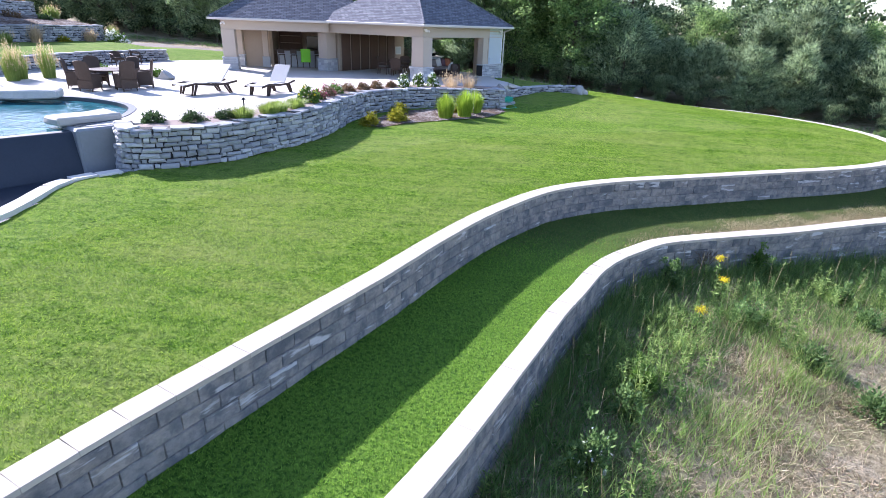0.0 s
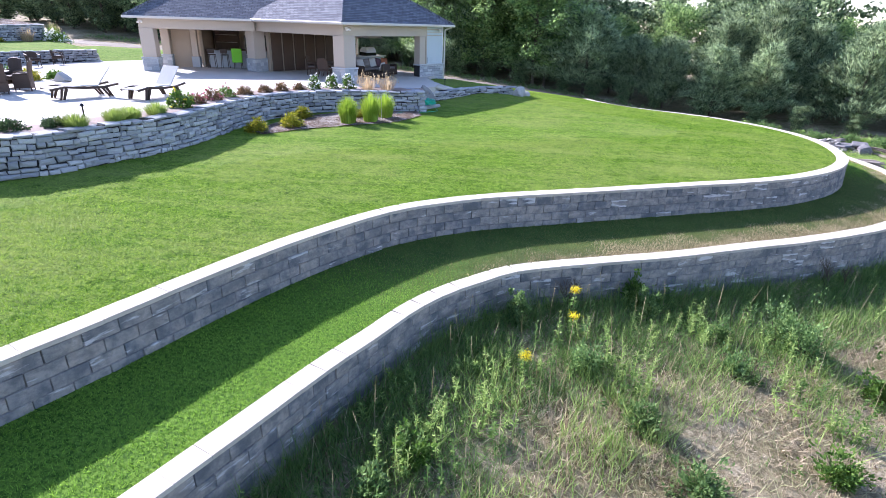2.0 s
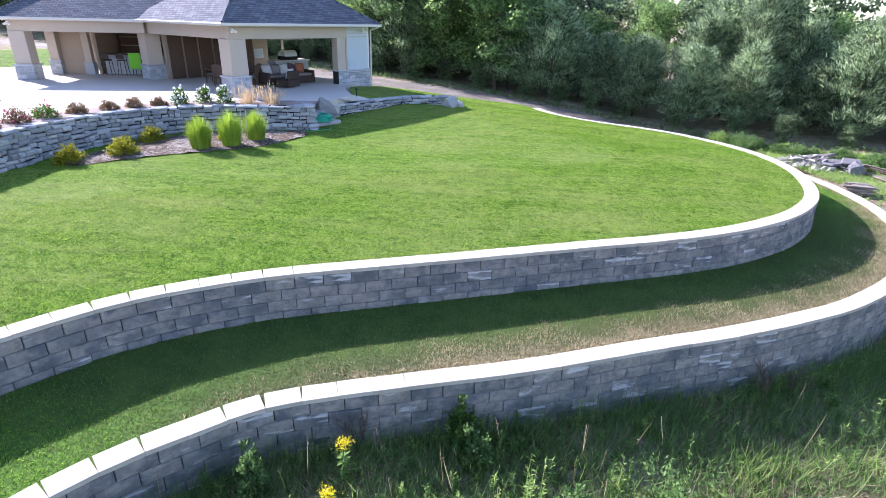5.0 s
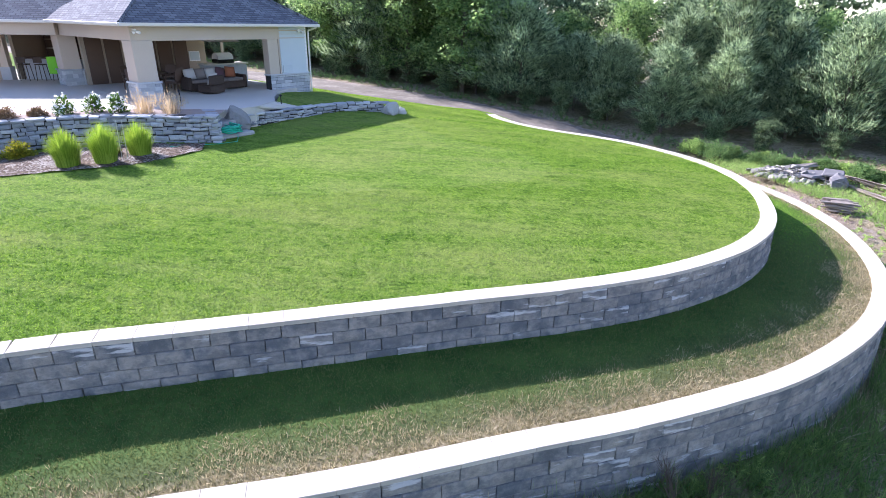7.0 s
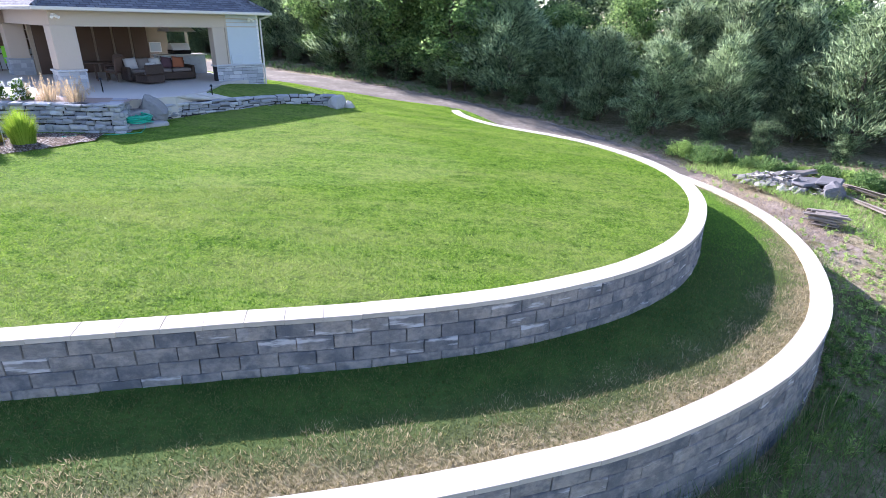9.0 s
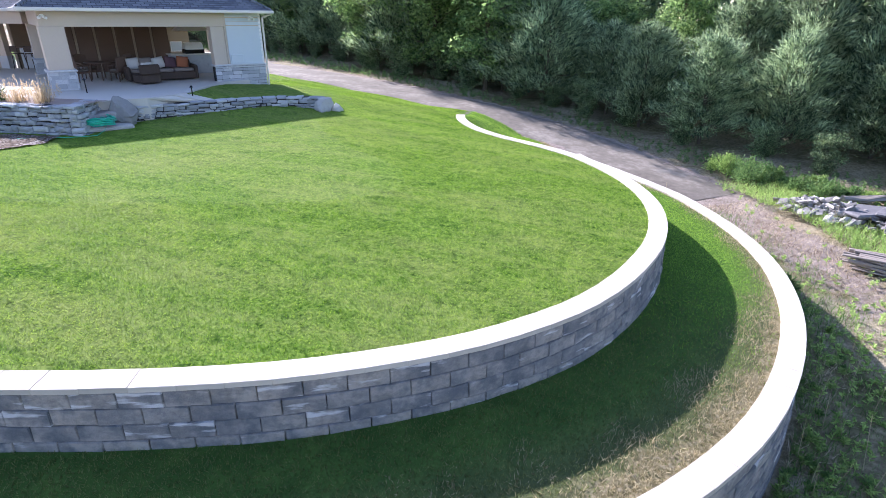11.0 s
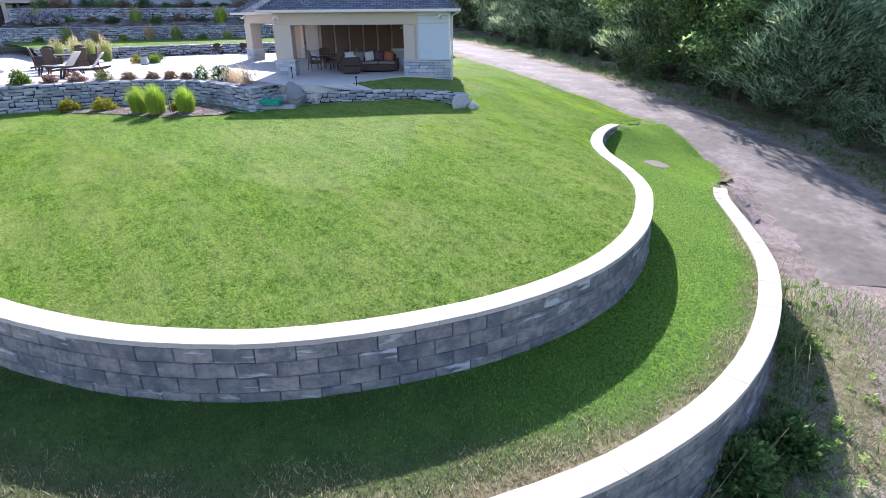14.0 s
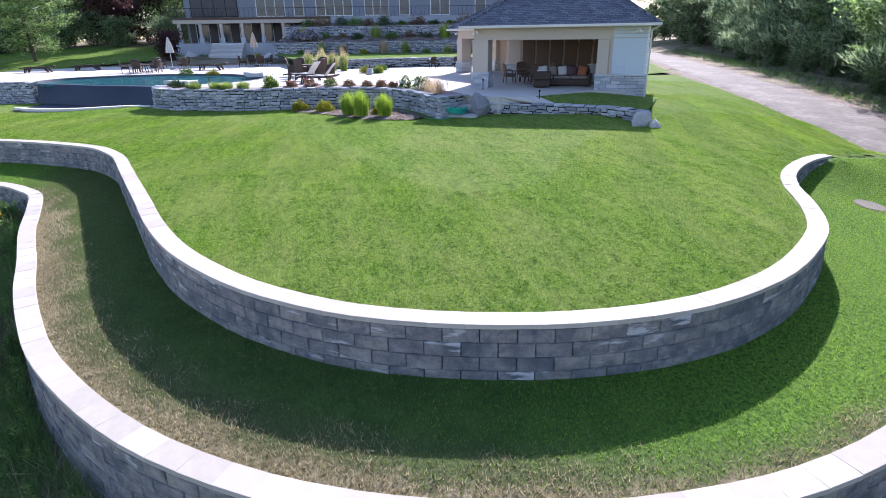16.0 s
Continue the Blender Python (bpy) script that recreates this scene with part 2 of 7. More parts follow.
def ground_material():
    """Rough ground: weedy green, straw and bare earth in patches, and gravel by the share stored with the mesh."""
    k = Nodes("rough_ground")
    v = k.coord()
    a, b, fine = k.noise(v, 0.35, 4), k.noise(v, 2.4, 5, 0.7), k.noise(v, 22, 4, 0.7)
    m = k.math("ADD", k.math("MULTIPLY", a, 0.6), k.math("MULTIPLY", b, 0.4))
    c = k.ramp(m, (0.32, (0.07, 0.105, 0.030)), (0.40, (0.18, 0.17, 0.08)), (0.48, (0.33, 0.28, 0.17)), (0.62, (0.47, 0.405, 0.29)))
    litter = k.noise(v, 9, 5, 0.8)
    c = k.mix(k.ramp(litter, (0.40, (0.75, 0.75, 0.75)), (0.56, (0, 0, 0))), c, (0.105, 0.085, 0.05))
    c = k.mix(k.math("MULTIPLY", fine, 0.3), c, (0.13, 0.11, 0.06))
    g1, g2, g3 = k.noise(v, 0.9, 5), k.noise(v, 7.0, 5), k.noise(v, 38, 3)
    gr = k.ramp(k.math("ADD", k.math("MULTIPLY", g1, 0.5), k.math("MULTIPLY", g2, 0.5)), (0.36, (0.13, 0.11, 0.075)), (0.47, (0.225, 0.180, 0.145)), (0.60, (0.33, 0.27, 0.23)))
    gr = k.mix(k.ramp(g3, (0.52, (0, 0, 0)), (0.64, (0.6, 0.6, 0.6))), gr, (0.42, 0.37, 0.335))
    bare = k.n("ShaderNodeAttribute", attribute_name="bare").outputs["Fac"]
    share = k.ramp(k.math("ADD", bare, k.math("MULTIPLY", k.math("SUBTRACT", b, 0.5), 1.3)), (0.40, (0, 0, 0)), (0.58, (1, 1, 1)))
    c = k.mix(share, c, gr)
    return k.done(c, 0.95, 0, k.bump(k.math("ADD", b, fine), 0.8, 0.06), 0.1)


def block_material():
    """Split-face concrete block, blended grey, tan and charcoal, with lime bloom along the lower edges of some."""
    k = Nodes("wall_block")
    v = k.coord()
    r = k.n("ShaderNodeObjectInfo").outputs["Random"]
    isl = k.n("ShaderNodeNewGeometry").outputs["Random Per Island"]
    rr = k.math("FRACT", k.math("ADD", r, isl))
    off = k.n("ShaderNodeCombineXYZ", X=k.math("MULTIPLY", rr, 40.0), Y=k.math("MULTIPLY", rr, 17.0)).outputs[0]
    vv = k.n("ShaderNodeVectorMath", operation="ADD")
    k.set(vv.inputs[0], v)
    k.set(vv.inputs[1], off)
    p = vv.outputs[0]
    a, b, f = k.noise(p, 2.6, 4, 0.6), k.noise(p, 9, 5, 0.65), k.noise(p, 55, 4, 0.7)
    tone = k.math("ADD", k.math("MULTIPLY", a, 0.95), k.math("MULTIPLY", rr, 0.15))
    c = k.ramp(tone, (0.36, (0.150, 0.152, 0.156)), (0.46, (0.225, 0.222, 0.220)), (0.56, (0.295, 0.280, 0.262)), (0.66, (0.350, 0.318, 0.280)), (0.78, (0.385, 0.362, 0.335)))
    c = k.mix(k.ramp(a, (0.34, (0.8, 0.8, 0.8)), (0.46, (0, 0, 0))), c, (0.118, 0.130, 0.145))
    c = k.mix(k.math("MULTIPLY", k.ramp(b, (0.35, (0.7, 0.7, 0.7)), (0.55, (0, 0, 0))), 0.7), c, (0.135, 0.138, 0.142))
    # damp stains that run on from block to block
    place = k.n("ShaderNodeNewGeometry").outputs["Position"]
    stain = k.noise(k.n("ShaderNodeMapping", Vector=place, Scale=(1.0, 1.0, 2.2)).outputs[0], 1.7, 6, 0.7)
    c = k.mix(k.ramp(stain, (0.40, (0.55, 0.55, 0.55)), (0.54, (0, 0, 0))), c, (0.120, 0.126, 0.134))
    c = k.mix(k.ramp(f, (0.60, (0, 0, 0)), (0.75, (0.35, 0.35, 0.35))), c, (0.46, 0.44, 0.42))
    # bloom in low streaks on some blocks
    streak = k.noise(k.n("ShaderNodeMapping", Vector=p, Scale=(1.6, 1.6, 9.0)).outputs[0], 1.0, 4, 0.6)
    foot = k.ramp(k.math("ADD", k.math("MULTIPLY", streak, 0.8), k.math("MULTIPLY", k.math("FRACT", k.math("MULTIPLY", rr, 7.3)), 0.2)), (0.625, (0, 0, 0)), (0.70, (0.85, 0.85, 0.85)))
    c = k.mix(foot, c, (0.60, 0.59, 0.59))
    return k.done(c, 0.92, 0, k.bump(k.math("ADD", b, k.math("MULTIPLY", f, 0.5)), 0.8, 0.04), 0.2)


def cap_material():
    k = Nodes("wall_cap")
    v = k.coord()
    r = k.n("ShaderNodeObjectInfo").outputs["Random"]
    b, f = k.noise(v, 5, 4), k.noise(v, 60, 3)
    c = k.ramp(k.math("ADD", k.math("MULTIPLY", b, 0.6), k.math("MULTIPLY", r, 0.4)), (0.25, (0.395, 0.362, 0.302)), (0.75, (0.535, 0.490, 0.415)))
    c = k.mix(k.math("MULTIPLY", f, 0.25), c, (0.36, 0.32, 0.27))
    return k.done(c, 0.85, 0, k.bump(f, 0.3, 0.01), 0.25)


def stone_material(name, tones, scale=1.0):
    """Natural stone; tones: dark, mid, light."""
    k = Nodes(name)
    v = k.coord(scale=(scale, scale, scale))
    r = k.n("ShaderNodeObjectInfo").outputs["Random"]
    isl = k.n("ShaderNodeNewGeometry").outputs["Random Per Island"]
    rr = k.math("FRACT", k.math("ADD", r, isl))
    b, f = k.noise(v, 7, 5, 0.7), k.noise(v, 40, 4, 0.7)
    base = k.ramp(rr, (0.0, tones[0]), (0.5, tones[1]), (1.0, tones[2]))
    c = k.mix(k.ramp(b, (0.5, (0, 0, 0)), (0.75, (0.7, 0.7, 0.7))), base, tones[0])
    c = k.mix(k.math("MULTIPLY", f, 0.3), c, tones[2])
    return k.done(c, 0.9, 0, k.bump(k.math("ADD", b, k.math("MULTIPLY", f, 0.4)), 0.7, 0.03), 0.25)


def leaf_material(name, dark, light, trans=0.25, yellow=None, scale=0.9, share=0.45, lo=0.2, hi=0.8):
    k = Nodes(name)
    isl = k.n("ShaderNodeNewGeometry").outputs["Random Per Island"]
    r = k.n("ShaderNodeObjectInfo").outputs["Random"]
    big = k.noise(k.coord(), scale, 3 if scale < 2 else 6, 0.6 if scale < 2 else 0.75)
    f = k.math("ADD", k.math("MULTIPLY", isl, 1 - share), k.math("MULTIPLY", big, share))
    if scale > 2:
        f = k.math("ADD", f, k.math("MULTIPLY", k.math("SUBTRACT", k.noise(k.n("ShaderNodeMapping", Vector=k.n("ShaderNodeTexCoord").outputs["Object"], Rotation=(0, 0, -0.38), Scale=(0.16, 1.1, 1.0)).outputs[0], 1.0, 4), 0.48), 0.5))
    stops = [(lo, dark), (hi, light)] + ([(0.95, yellow)] if yellow else [])
    c = k.ramp(f, *stops)
    c = k.n("ShaderNodeHueSaturation", Color=c, Value=k.math("ADD", 0.85, k.math("MULTIPLY", r, 0.3))).outputs[0]
    k.done(c, 0.6, 0, None, 0.25)
    tr = k.n("ShaderNodeBsdfTranslucent", Color=k.n("ShaderNodeHueSaturation", Color=c, Value=1.3, Saturation=1.0).outputs[0])
    mx = k.n("ShaderNodeMixShader")
    mx.inputs[0].default_value = trans
    k.t.links.new(k.bsdf.outputs[0], mx.inputs[1])
    k.t.links.new(tr.outputs[0], mx.inputs[2])
    k.t.links.new(mx.outputs[0], k.t.nodes["Material Output"].inputs[0])
    return k.mat


def asphalt_material():
    k = Nodes("asphalt")
    v = k.coord()
    a, b, f = k.noise(v, 0.5, 4), k.noise(v, 3.5, 5), k.noise(v, 120, 2)
    c = k.ramp(k.math("ADD", k.math("MULTIPLY", a, 0.6), k.math("MULTIPLY", b, 0.4)), (0.35, (0.125, 0.108, 0.084)), (0.52, (0.188, 0.163, 0.130)), (0.66, (0.30, 0.265, 0.216)))
    c = k.mix(k.math("MULTIPLY", f, 0.3), c, (0.10, 0.09, 0.085))
    return k.done(c, 0.9, 0, k.bump(f, 0.3, 0.01), 0.2)


def mulch_material():
    """Bark chips, dark and tan, with pale gravel working through in patches."""
    k = Nodes("bark_mulch")
    v = k.coord()
    chip = k.n("ShaderNodeTexVoronoi", Vector=v, Scale=26.0).outputs["Color"]
    g = k.n("ShaderNodeSeparateColor", Color=chip).outputs[0]
    a, f = k.noise(v, 1.1, 4), k.noise(v, 60, 4, 0.7)
    c = k.ramp(g, (0.0, (0.040, 0.026, 0.018)), (0.5, (0.115, 0.078, 0.055)), (1.0, (0.24, 0.175, 0.125)))
    peb = k.ramp(g, (0.0, (0.16, 0.14, 0.125)), (1.0, (0.46, 0.42, 0.38)))
    c = k.mix(k.ramp(k.math("ADD", k.math("MULTIPLY", a, 0.8), k.math("MULTIPLY", g, 0.2)), (0.50, (0, 0, 0)), (0.60, (0.9, 0.9, 0.9))), c, peb)
    c = k.mix(k.math("MULTIPLY", f, 0.35), c, (0.06, 0.045, 0.035))
    return k.done(c, 0.95, 0, k.bump(k.math("ADD", g, f), 0.9, 0.03), 0.15)


def shingle_material():
    k = Nodes("roof_shingle")
    v = k.coord()
    br = k.n("ShaderNodeTexBrick", Vector=v, Scale=1.0, Color1=(0.075, 0.085, 0.11, 1), Color2=(0.20, 0.21, 0.235, 1), Mortar=(0.018, 0.018, 0.022, 1))
    br.inputs["Mortar Size"].default_value = 0.014
    br.inputs["Brick Width"].default_value, br.inputs["Row Height"].default_value = 0.30, 0.145
    f, b = k.noise(v, 90, 3), k.noise(v, 2, 4)
    c = k.mix(k.math("MULTIPLY", b, 0.3), br.outputs[0], (0.11, 0.12, 0.15))
    c = k.mix(k.math("MULTIPLY", f, 0.3), c, (0.22, 0.22, 0.23))
    return k.done(c, 0.92, 0, k.bump(k.math("ADD", br.outputs[1], k.math("MULTIPLY", f, -0.3)), 0.6, -0.02), 0.12)


M_LAWN, M_TERR, M_GROUND = lawn_material(), terrace_material(), ground_material()
M_BLOCK, M_CAP = block_material(), cap_material()
M_STONE = stone_material("dry_stone", ((0.20, 0.212, 0.232), (0.345, 0.355, 0.368), (0.53, 0.53, 0.525)))
M_BOULDER = stone_material("boulder_stone", ((0.17, 0.165, 0.16), (0.32, 0.31, 0.295), (0.50, 0.485, 0.46)))
M_VENEER = stone_material("stone_veneer", ((0.30, 0.315, 0.335), (0.42, 0.435, 0.455), (0.56, 0.565, 0.57)))
M_DARKGAP = plain("wall_core", (0.035, 0.035, 0.036), 0.95)
M_STUCCO = plain("tan_stucco", (0.50, 0.42, 0.34), 0.9, scale=3, vary=0.08)
M_SIDING = plain("pale_blue_siding", (0.50, 0.55, 0.58), 0.7, vary=0.05)
M_TRIM = plain("white_trim", (0.74, 0.72, 0.69), 0.5, vary=0.04)
M_GUTTER = plain("gutter_metal", (0.62, 0.58, 0.52), 0.45, 0.1, vary=0.05)
M_SHINGLE = shingle_material()
M_WOOD = plain("dark_stained_wood", (0.105, 0.065, 0.045), 0.6, scale=5, vary=0.3)
M_PATIO = plain("pale_concrete_paving", (0.52, 0.485, 0.43), 0.8, scale=2, vary=0.08)
M_ASPHALT = asphalt_material()
M_MULCH = mulch_material()
M_GRAVEL = plain("crushed_gravel", (0.27, 0.215, 0.185), 0.95, scale=10, vary=0.3, bump=0.8)

# ---- plan of the walls ----
Z_UP, Z_LOW, Z_PATIO, Z_STONE = -3.86, -4.785, -2.68, -2.62
UPPER = cr([(-9.52, -8.99), (-6.67, -3.96), (-5.02, -0.74), (-4.04, 1.45), (-3.41, 2.71), (-2.47, 4.58), (-1.79, 5.94), (-0.95, 7.78), (0.01, 9.61), (1.14, 11.27), (1.86, 12.04), (2.78, 12.70),
            (3.79, 13.27), (5.63, 14.02), (7.44, 14.75), (9.52, 15.60), (11.53, 16.41), (13.11, 17.18), (14.27, 17.94), (15.32, 18.82), (16.16, 19.80), (16.75, 20.77), (17.20, 21.92), (17.54, 23.40),
            (17.59, 24.91), (17.34, 26.35), (16.69, 27.91), (15.59, 29.51), (14.69, 30.42), (13.45, 31.30), (12.31, 31.99), (11.28, 32.83), (10.44, 33.83), (9.80, 34.90), (9.40, 35.99)])
LOWER = cr([(-6.09, -7.45), (-3.12, -2.13), (-0.81, 1.83), (0.63, 4.82), (1.42, 6.56), (1.95, 7.58), (2.51, 8.69), (3.08, 9.50), (3.70, 10.12), (4.61, 10.86), (6.33, 11.56), (8.46, 12.34),
            (10.67, 13.32), (12.28, 14.00), (13.78, 14.74), (15.08, 15.48), (16.25, 16.36), (17.24, 17.26), (18.06, 18.21), (18.86, 19.44), (19.44, 20.76), (19.84, 22.19), (20.04, 23.60), (20.02, 25.23),
            (19.70, 26.87), (19.09, 28.49), (18.16, 30.20), (17.03, 31.60), (15.84, 32.89), (15.11, 33.70), (14.53, 34.57)])
STONE = cr([(-10.8, 12.15), (-10.0, 11.15), (-8.9, 11.45), (-7.85, 12.45), (-7.2, 13.8), (-6.4, 15.7), (-6.15, 17.7), (-6.05, 19.8), (-5.6, 21.8), (-4.6, 23.2),
            (-3.2, 24.1), (-1.75, 24.6), (-0.3, 24.9), (0.45, 25.1)])
SMALL = cr([(0.2, 26.9), (1.0, 28.5), (2.1, 30.2), (3.2, 31.4), (4.6, 31.9)])
DRIVE = [(19.1, 34.4, -6.13), (16.6, 36.9, -5.8), (13.9, 39.15, -5.4), (11.0, 40.7, -4.95), (7.8, 41.9, -4.55), (2.6, 43.5, -4.1), (-2.5, 45.3, -3.78),
         (-9.5, 47.7, -3.5), (-16, 50.2, -3.3), (-30, 55.8, -3.1), (-45, 61.5, -2.95), (-75, 72, -2.6)]
DRIVE_LEFT = [(13.3, 37.3, -5.32), (11.9, 38.0, -5.15), (9.7, 39.0, -4.82), (6.9, 40.1, -4.48), (0.6, 41.9, -3.99), (-4.7, 43.5, -3.68), (-11.5, 45.6, -3.44), (-22, 49.2, -3.2)]

lawn_z = field([(*p, Z_UP - 0.05) for p in UPPER[::14]] + [(*p, -3.86) for p in UPPER[::22] + np.array([-0.8, 0.8])] + DRIVE_LEFT + [
    (-1.5, 21.9, -3.53), (0.6, 24.9, -3.52), (5.0, 31.8, -3.42), (0.6, 34.9, -2.95), (3.5, 34.5, -3.2), (1.5, 28.4, -3.42), (-5.4, 18.3, -3.66), (-6.0, 14.2, -3.70),
    (-8.5, 11.0, -3.70), (-10.3, 10.0, -3.72), (-13, 8, -3.80), (-16, 4, -3.95), (9.0, 38.0, -4.12), (8.7, 39.5, -4.3), (-6, 24, -3.6), (-10, 20, -3.7), (-6, 40, -3.1)])
terr_z = field([(*p, -4.735) for p in UPPER[:-90:22]] + [(*p, Z_LOW - 0.07) for p in LOWER[:-20:22]] + [
    (12.0, 34.7, -4.66), (14.3, 34.6, -4.83), (9.6, 36.1, -3.98), (10.3, 35.2, -4.3), (9.0, 38.0, -4.14), (8.7, 39.5, -4.32), (11.6, 38.1, -5.12), (13.4, 36.9, -5.30), (11.0, 33.6, -4.5)])
TRACK = cr([(18.35, 35.15), (19.3, 34.2), (20.4, 32.4), (21.5, 29.6), (22.6, 26.5), (24.5, 21), (28, 13)], 0.5)
DCL = cr([p[:2] for p in DRIVE], 0.5)
_dk = np.array([np.hypot(*(DCL - np.array(p[:2])).T).argmin() for p in DRIVE])
_dz = np.interp(np.arange(len(DCL)), _dk, [p[2] for p in DRIVE])
ground_z = field([(x, y, z - 0.06) for x, y, z in DRIVE] + [
    (21.9, 33, -5.75), (23, 29.7, -5.95), (21.3, 25, -6.1), (20.6, 21, -6.15), (18.6, 17, -6.15), (13, 12.2, -6.15), (9, 10, -6.05), (5.3, 7, -5.97), (3, 5, -6.0), (0.5, 0, -6.1),
    (-3, -6, -6.2), (20, 10, -6.8), (10, 0, -6.7), (30, 20, -6.7), (32, 36, -5.6), (25, 45, -5.3), (10, 52, -4.6), (40, 60, -4.6), (15.2, 34.9, -5.3), (4, 22, -5.0),
    (-5, 28, -3.9), (-12, 18, -4.3), (-10, 5, -4.6), (-25, 12, -2.95), (-30, 24, -2.95), (-34, 2, -2.85), (-45, 20, -2.6), (-37, -8, -2.75), (-48, -10, -1.9), (-58, -8, -0.9), (-55, 5, -1.4), (-30, 45, -2.7),
    (-8, 62, -3.2), (-15, -10, -5.2), (70, 40, -5), (0, 90, -3), (60, -30, -9), (0, -60, -9), (-90, 20, 0), (-60, 80, -1), (-60, -60, -4)])


def sheet(name, z, keep, x0, x1, y0, y1, step, material, label):
    """A ground sheet on an even grid, cut to where keep() holds at every corner."""
    xs, ys = np.arange(x0, x1 + step, step), np.arange(y0, y1 + step, step)
    gx, gy = np.meshgrid(xs, ys)
    xy = np.c_[gx.ravel(), gy.ravel()]
    ok = keep(xy).reshape(gx.shape)
    zz = z(xy[:, 0], xy[:, 1])
    idx = np.arange(gx.size).reshape(gx.shape)
    cell = ok[:-1, :-1] & ok[1:, :-1] & ok[:-1, 1:] & ok[1:, 1:]
    f = np.stack([idx[:-1, :-1], idx[:-1, 1:], idx[1:, 1:], idx[1:, :-1]], -1)[cell]
    used, inv = np.unique(f, return_inverse=True)
    v = np.c_[xy, zz][used]
    me = mesh_np(name, v, inv.reshape(f.shape))
    me.polygons.foreach_set("use_smooth", [True] * len(me.polygons))
    ob = put(name, me, material)
    return tagged(ob, label, "ground", kind="structure"), v


UP_EXT = np.vstack([UPPER, [(9.1, 37.6), (8.7, 39.4), (8.0, 41.5)]])
LOW_EXT = np.vstack([LOWER, [(13.9, 35.6), (13.6, 36.7), (12.8, 39.0)]])
DL = cr([(20.5, 31.5), (16.5, 34.6)] + [p[:2] for p in DRIVE_LEFT] + [(-60, 63.0)], 0.4)


# edge of the catch basin below the pool
COPE = cr([(-11.6, 3.2), (-10.6, 4.4), (-10.1, 5.6), (-9.95, 6.9), (-10.1, 7.9), (-10.42, 9.2), (-10.35, 9.9), (-9.95, 10.4), (-9.6, 10.95)], 0.15)


def in_lawn(xy):
    basin = (side(COPE, xy) < -0.12) & (xy[:, 0] < -9.4) & (xy[:, 1] > 3.0) & (xy[:, 1] < 11.6)
    return (side(UP_EXT, xy) < -0.10) & (side(DL, xy) < 0.15) & ~basin


def in_terrace(xy):
    return (side(UP_EXT, xy) > -0.18) & (side(LOW_EXT, xy) < -0.10) & (side(DL, xy) < 0.15)


lawn, lawn_v = sheet("lawn", lawn_z, in_lawn, -16, 18, -9, 56, 0.16, M_LAWN, "mown green lawn with faint mowing stripes on the upper level")
def tuck(ob, v, curve, top):
    """Keeps a sheet below the caps along a wall."""
    d = -side(curve, v[:, :2])
    v[:, 2] = np.minimum(v[:, 2], top - 0.035 + 0.30 * np.maximum(0, d - 0.42))
    ob.data.vertices.foreach_set("co", v.astype(np.float32).ravel())


tuck(lawn, lawn_v, UPPER, Z_UP)
terrace, terr_v = sheet("terrace_lawn", terr_z, in_terrace, -9, 20.4, -9, 41, 0.14, M_TERR, "narrow grass terrace between the walls, dried to straw along its edge")
tuck(terrace, terr_v, LOWER, Z_LOW)
# share of lush grass at both ends, with sun brightness put into its colour
terrace.data.attributes.new("lush_sunlit", "FLOAT", "POINT").data.foreach_set("value", np.maximum(np.clip((terr_v[:, 1] - 22) / 4, 0, 1), np.clip((11 - terr_v[:, 1]) / 3, 0, 1)).astype(np.float32))
dry = terrace.data.attributes.new("dry", "FLOAT", "POINT")
_d = -side(LOWER, terr_v[:, :2])
_e = np.clip((terr_v[:, 1] - 9.5) / 5.0, 0, 1)
_wide = np.interp(terr_v[:, 1], [9, 11, 13, 18, 22, 25, 29, 36], [0.3, 0.7, 1.15, 1.3, 1.05, 0.75, 0.6, 0.35])
dry.data.foreach_set("value", (np.clip(1.35 - _d / _wide, 0, 1) * np.clip(0.25 + _e * 1.5, 0, 1)).astype(np.float32))

# rough ground out to the horizon, fine near the walls
gx = np.r_[np.linspace(-900, -80, 10), np.linspace(-76, -18, 30), np.arange(-17, 34, 0.35), np.linspace(35, 80, 24), np.linspace(90, 900, 9)]
gy = np.r_[np.linspace(-900, -70, 9), np.linspace(-64, -9, 20), np.arange(-8.5, 48, 0.35), np.linspace(49, 110, 30), np.linspace(130, 900, 9)]
mx, my = np.meshgrid(gx, gy)
mz = ground_z(np.clip(mx, -120, 120), np.clip(my, -100, 120))
mz = np.where((mx ** 2 + my ** 2) > 150 ** 2, np.clip(mz, -9, 3), mz)
_dd = np.hypot(mx[..., None] - DCL[::2, 0], my[..., None] - DCL[::2, 1])
_dk = _dd.argmin(-1)
_w = np.clip((5.0 - _dd.min(-1)) / 2.2, 0, 1)
mz = mz * (1 - _w) + (_dz[::2][_dk] - 0.03) * _w
mz += (1 - _w) * 0.05 * np.sin(mx * 1.7 + 0.6 * my) * np.cos(my * 1.3) * (np.abs(mx) < 60)
_g = np.c_[mx.ravel(), my.ravel()]
_in = (np.abs(_g[:, 0]) < 25) & (_g[:, 1] > -9) & (_g[:, 1] < 57)
for _keep, _level, _x0 in ((in_lawn, lawn_z, -16.0), (in_terrace, terr_z, -9.0)):
    _k = _in & (_g[:, 0] > _x0 - 0.4)
    _k[_k] = _keep(_g[_k])
    mz.ravel()[_k] = np.minimum(mz.ravel()[_k], _level(_g[_k, 0], _g[_k, 1]) - np.where(_g[_k, 1] > 33, 0.06, 0.30))
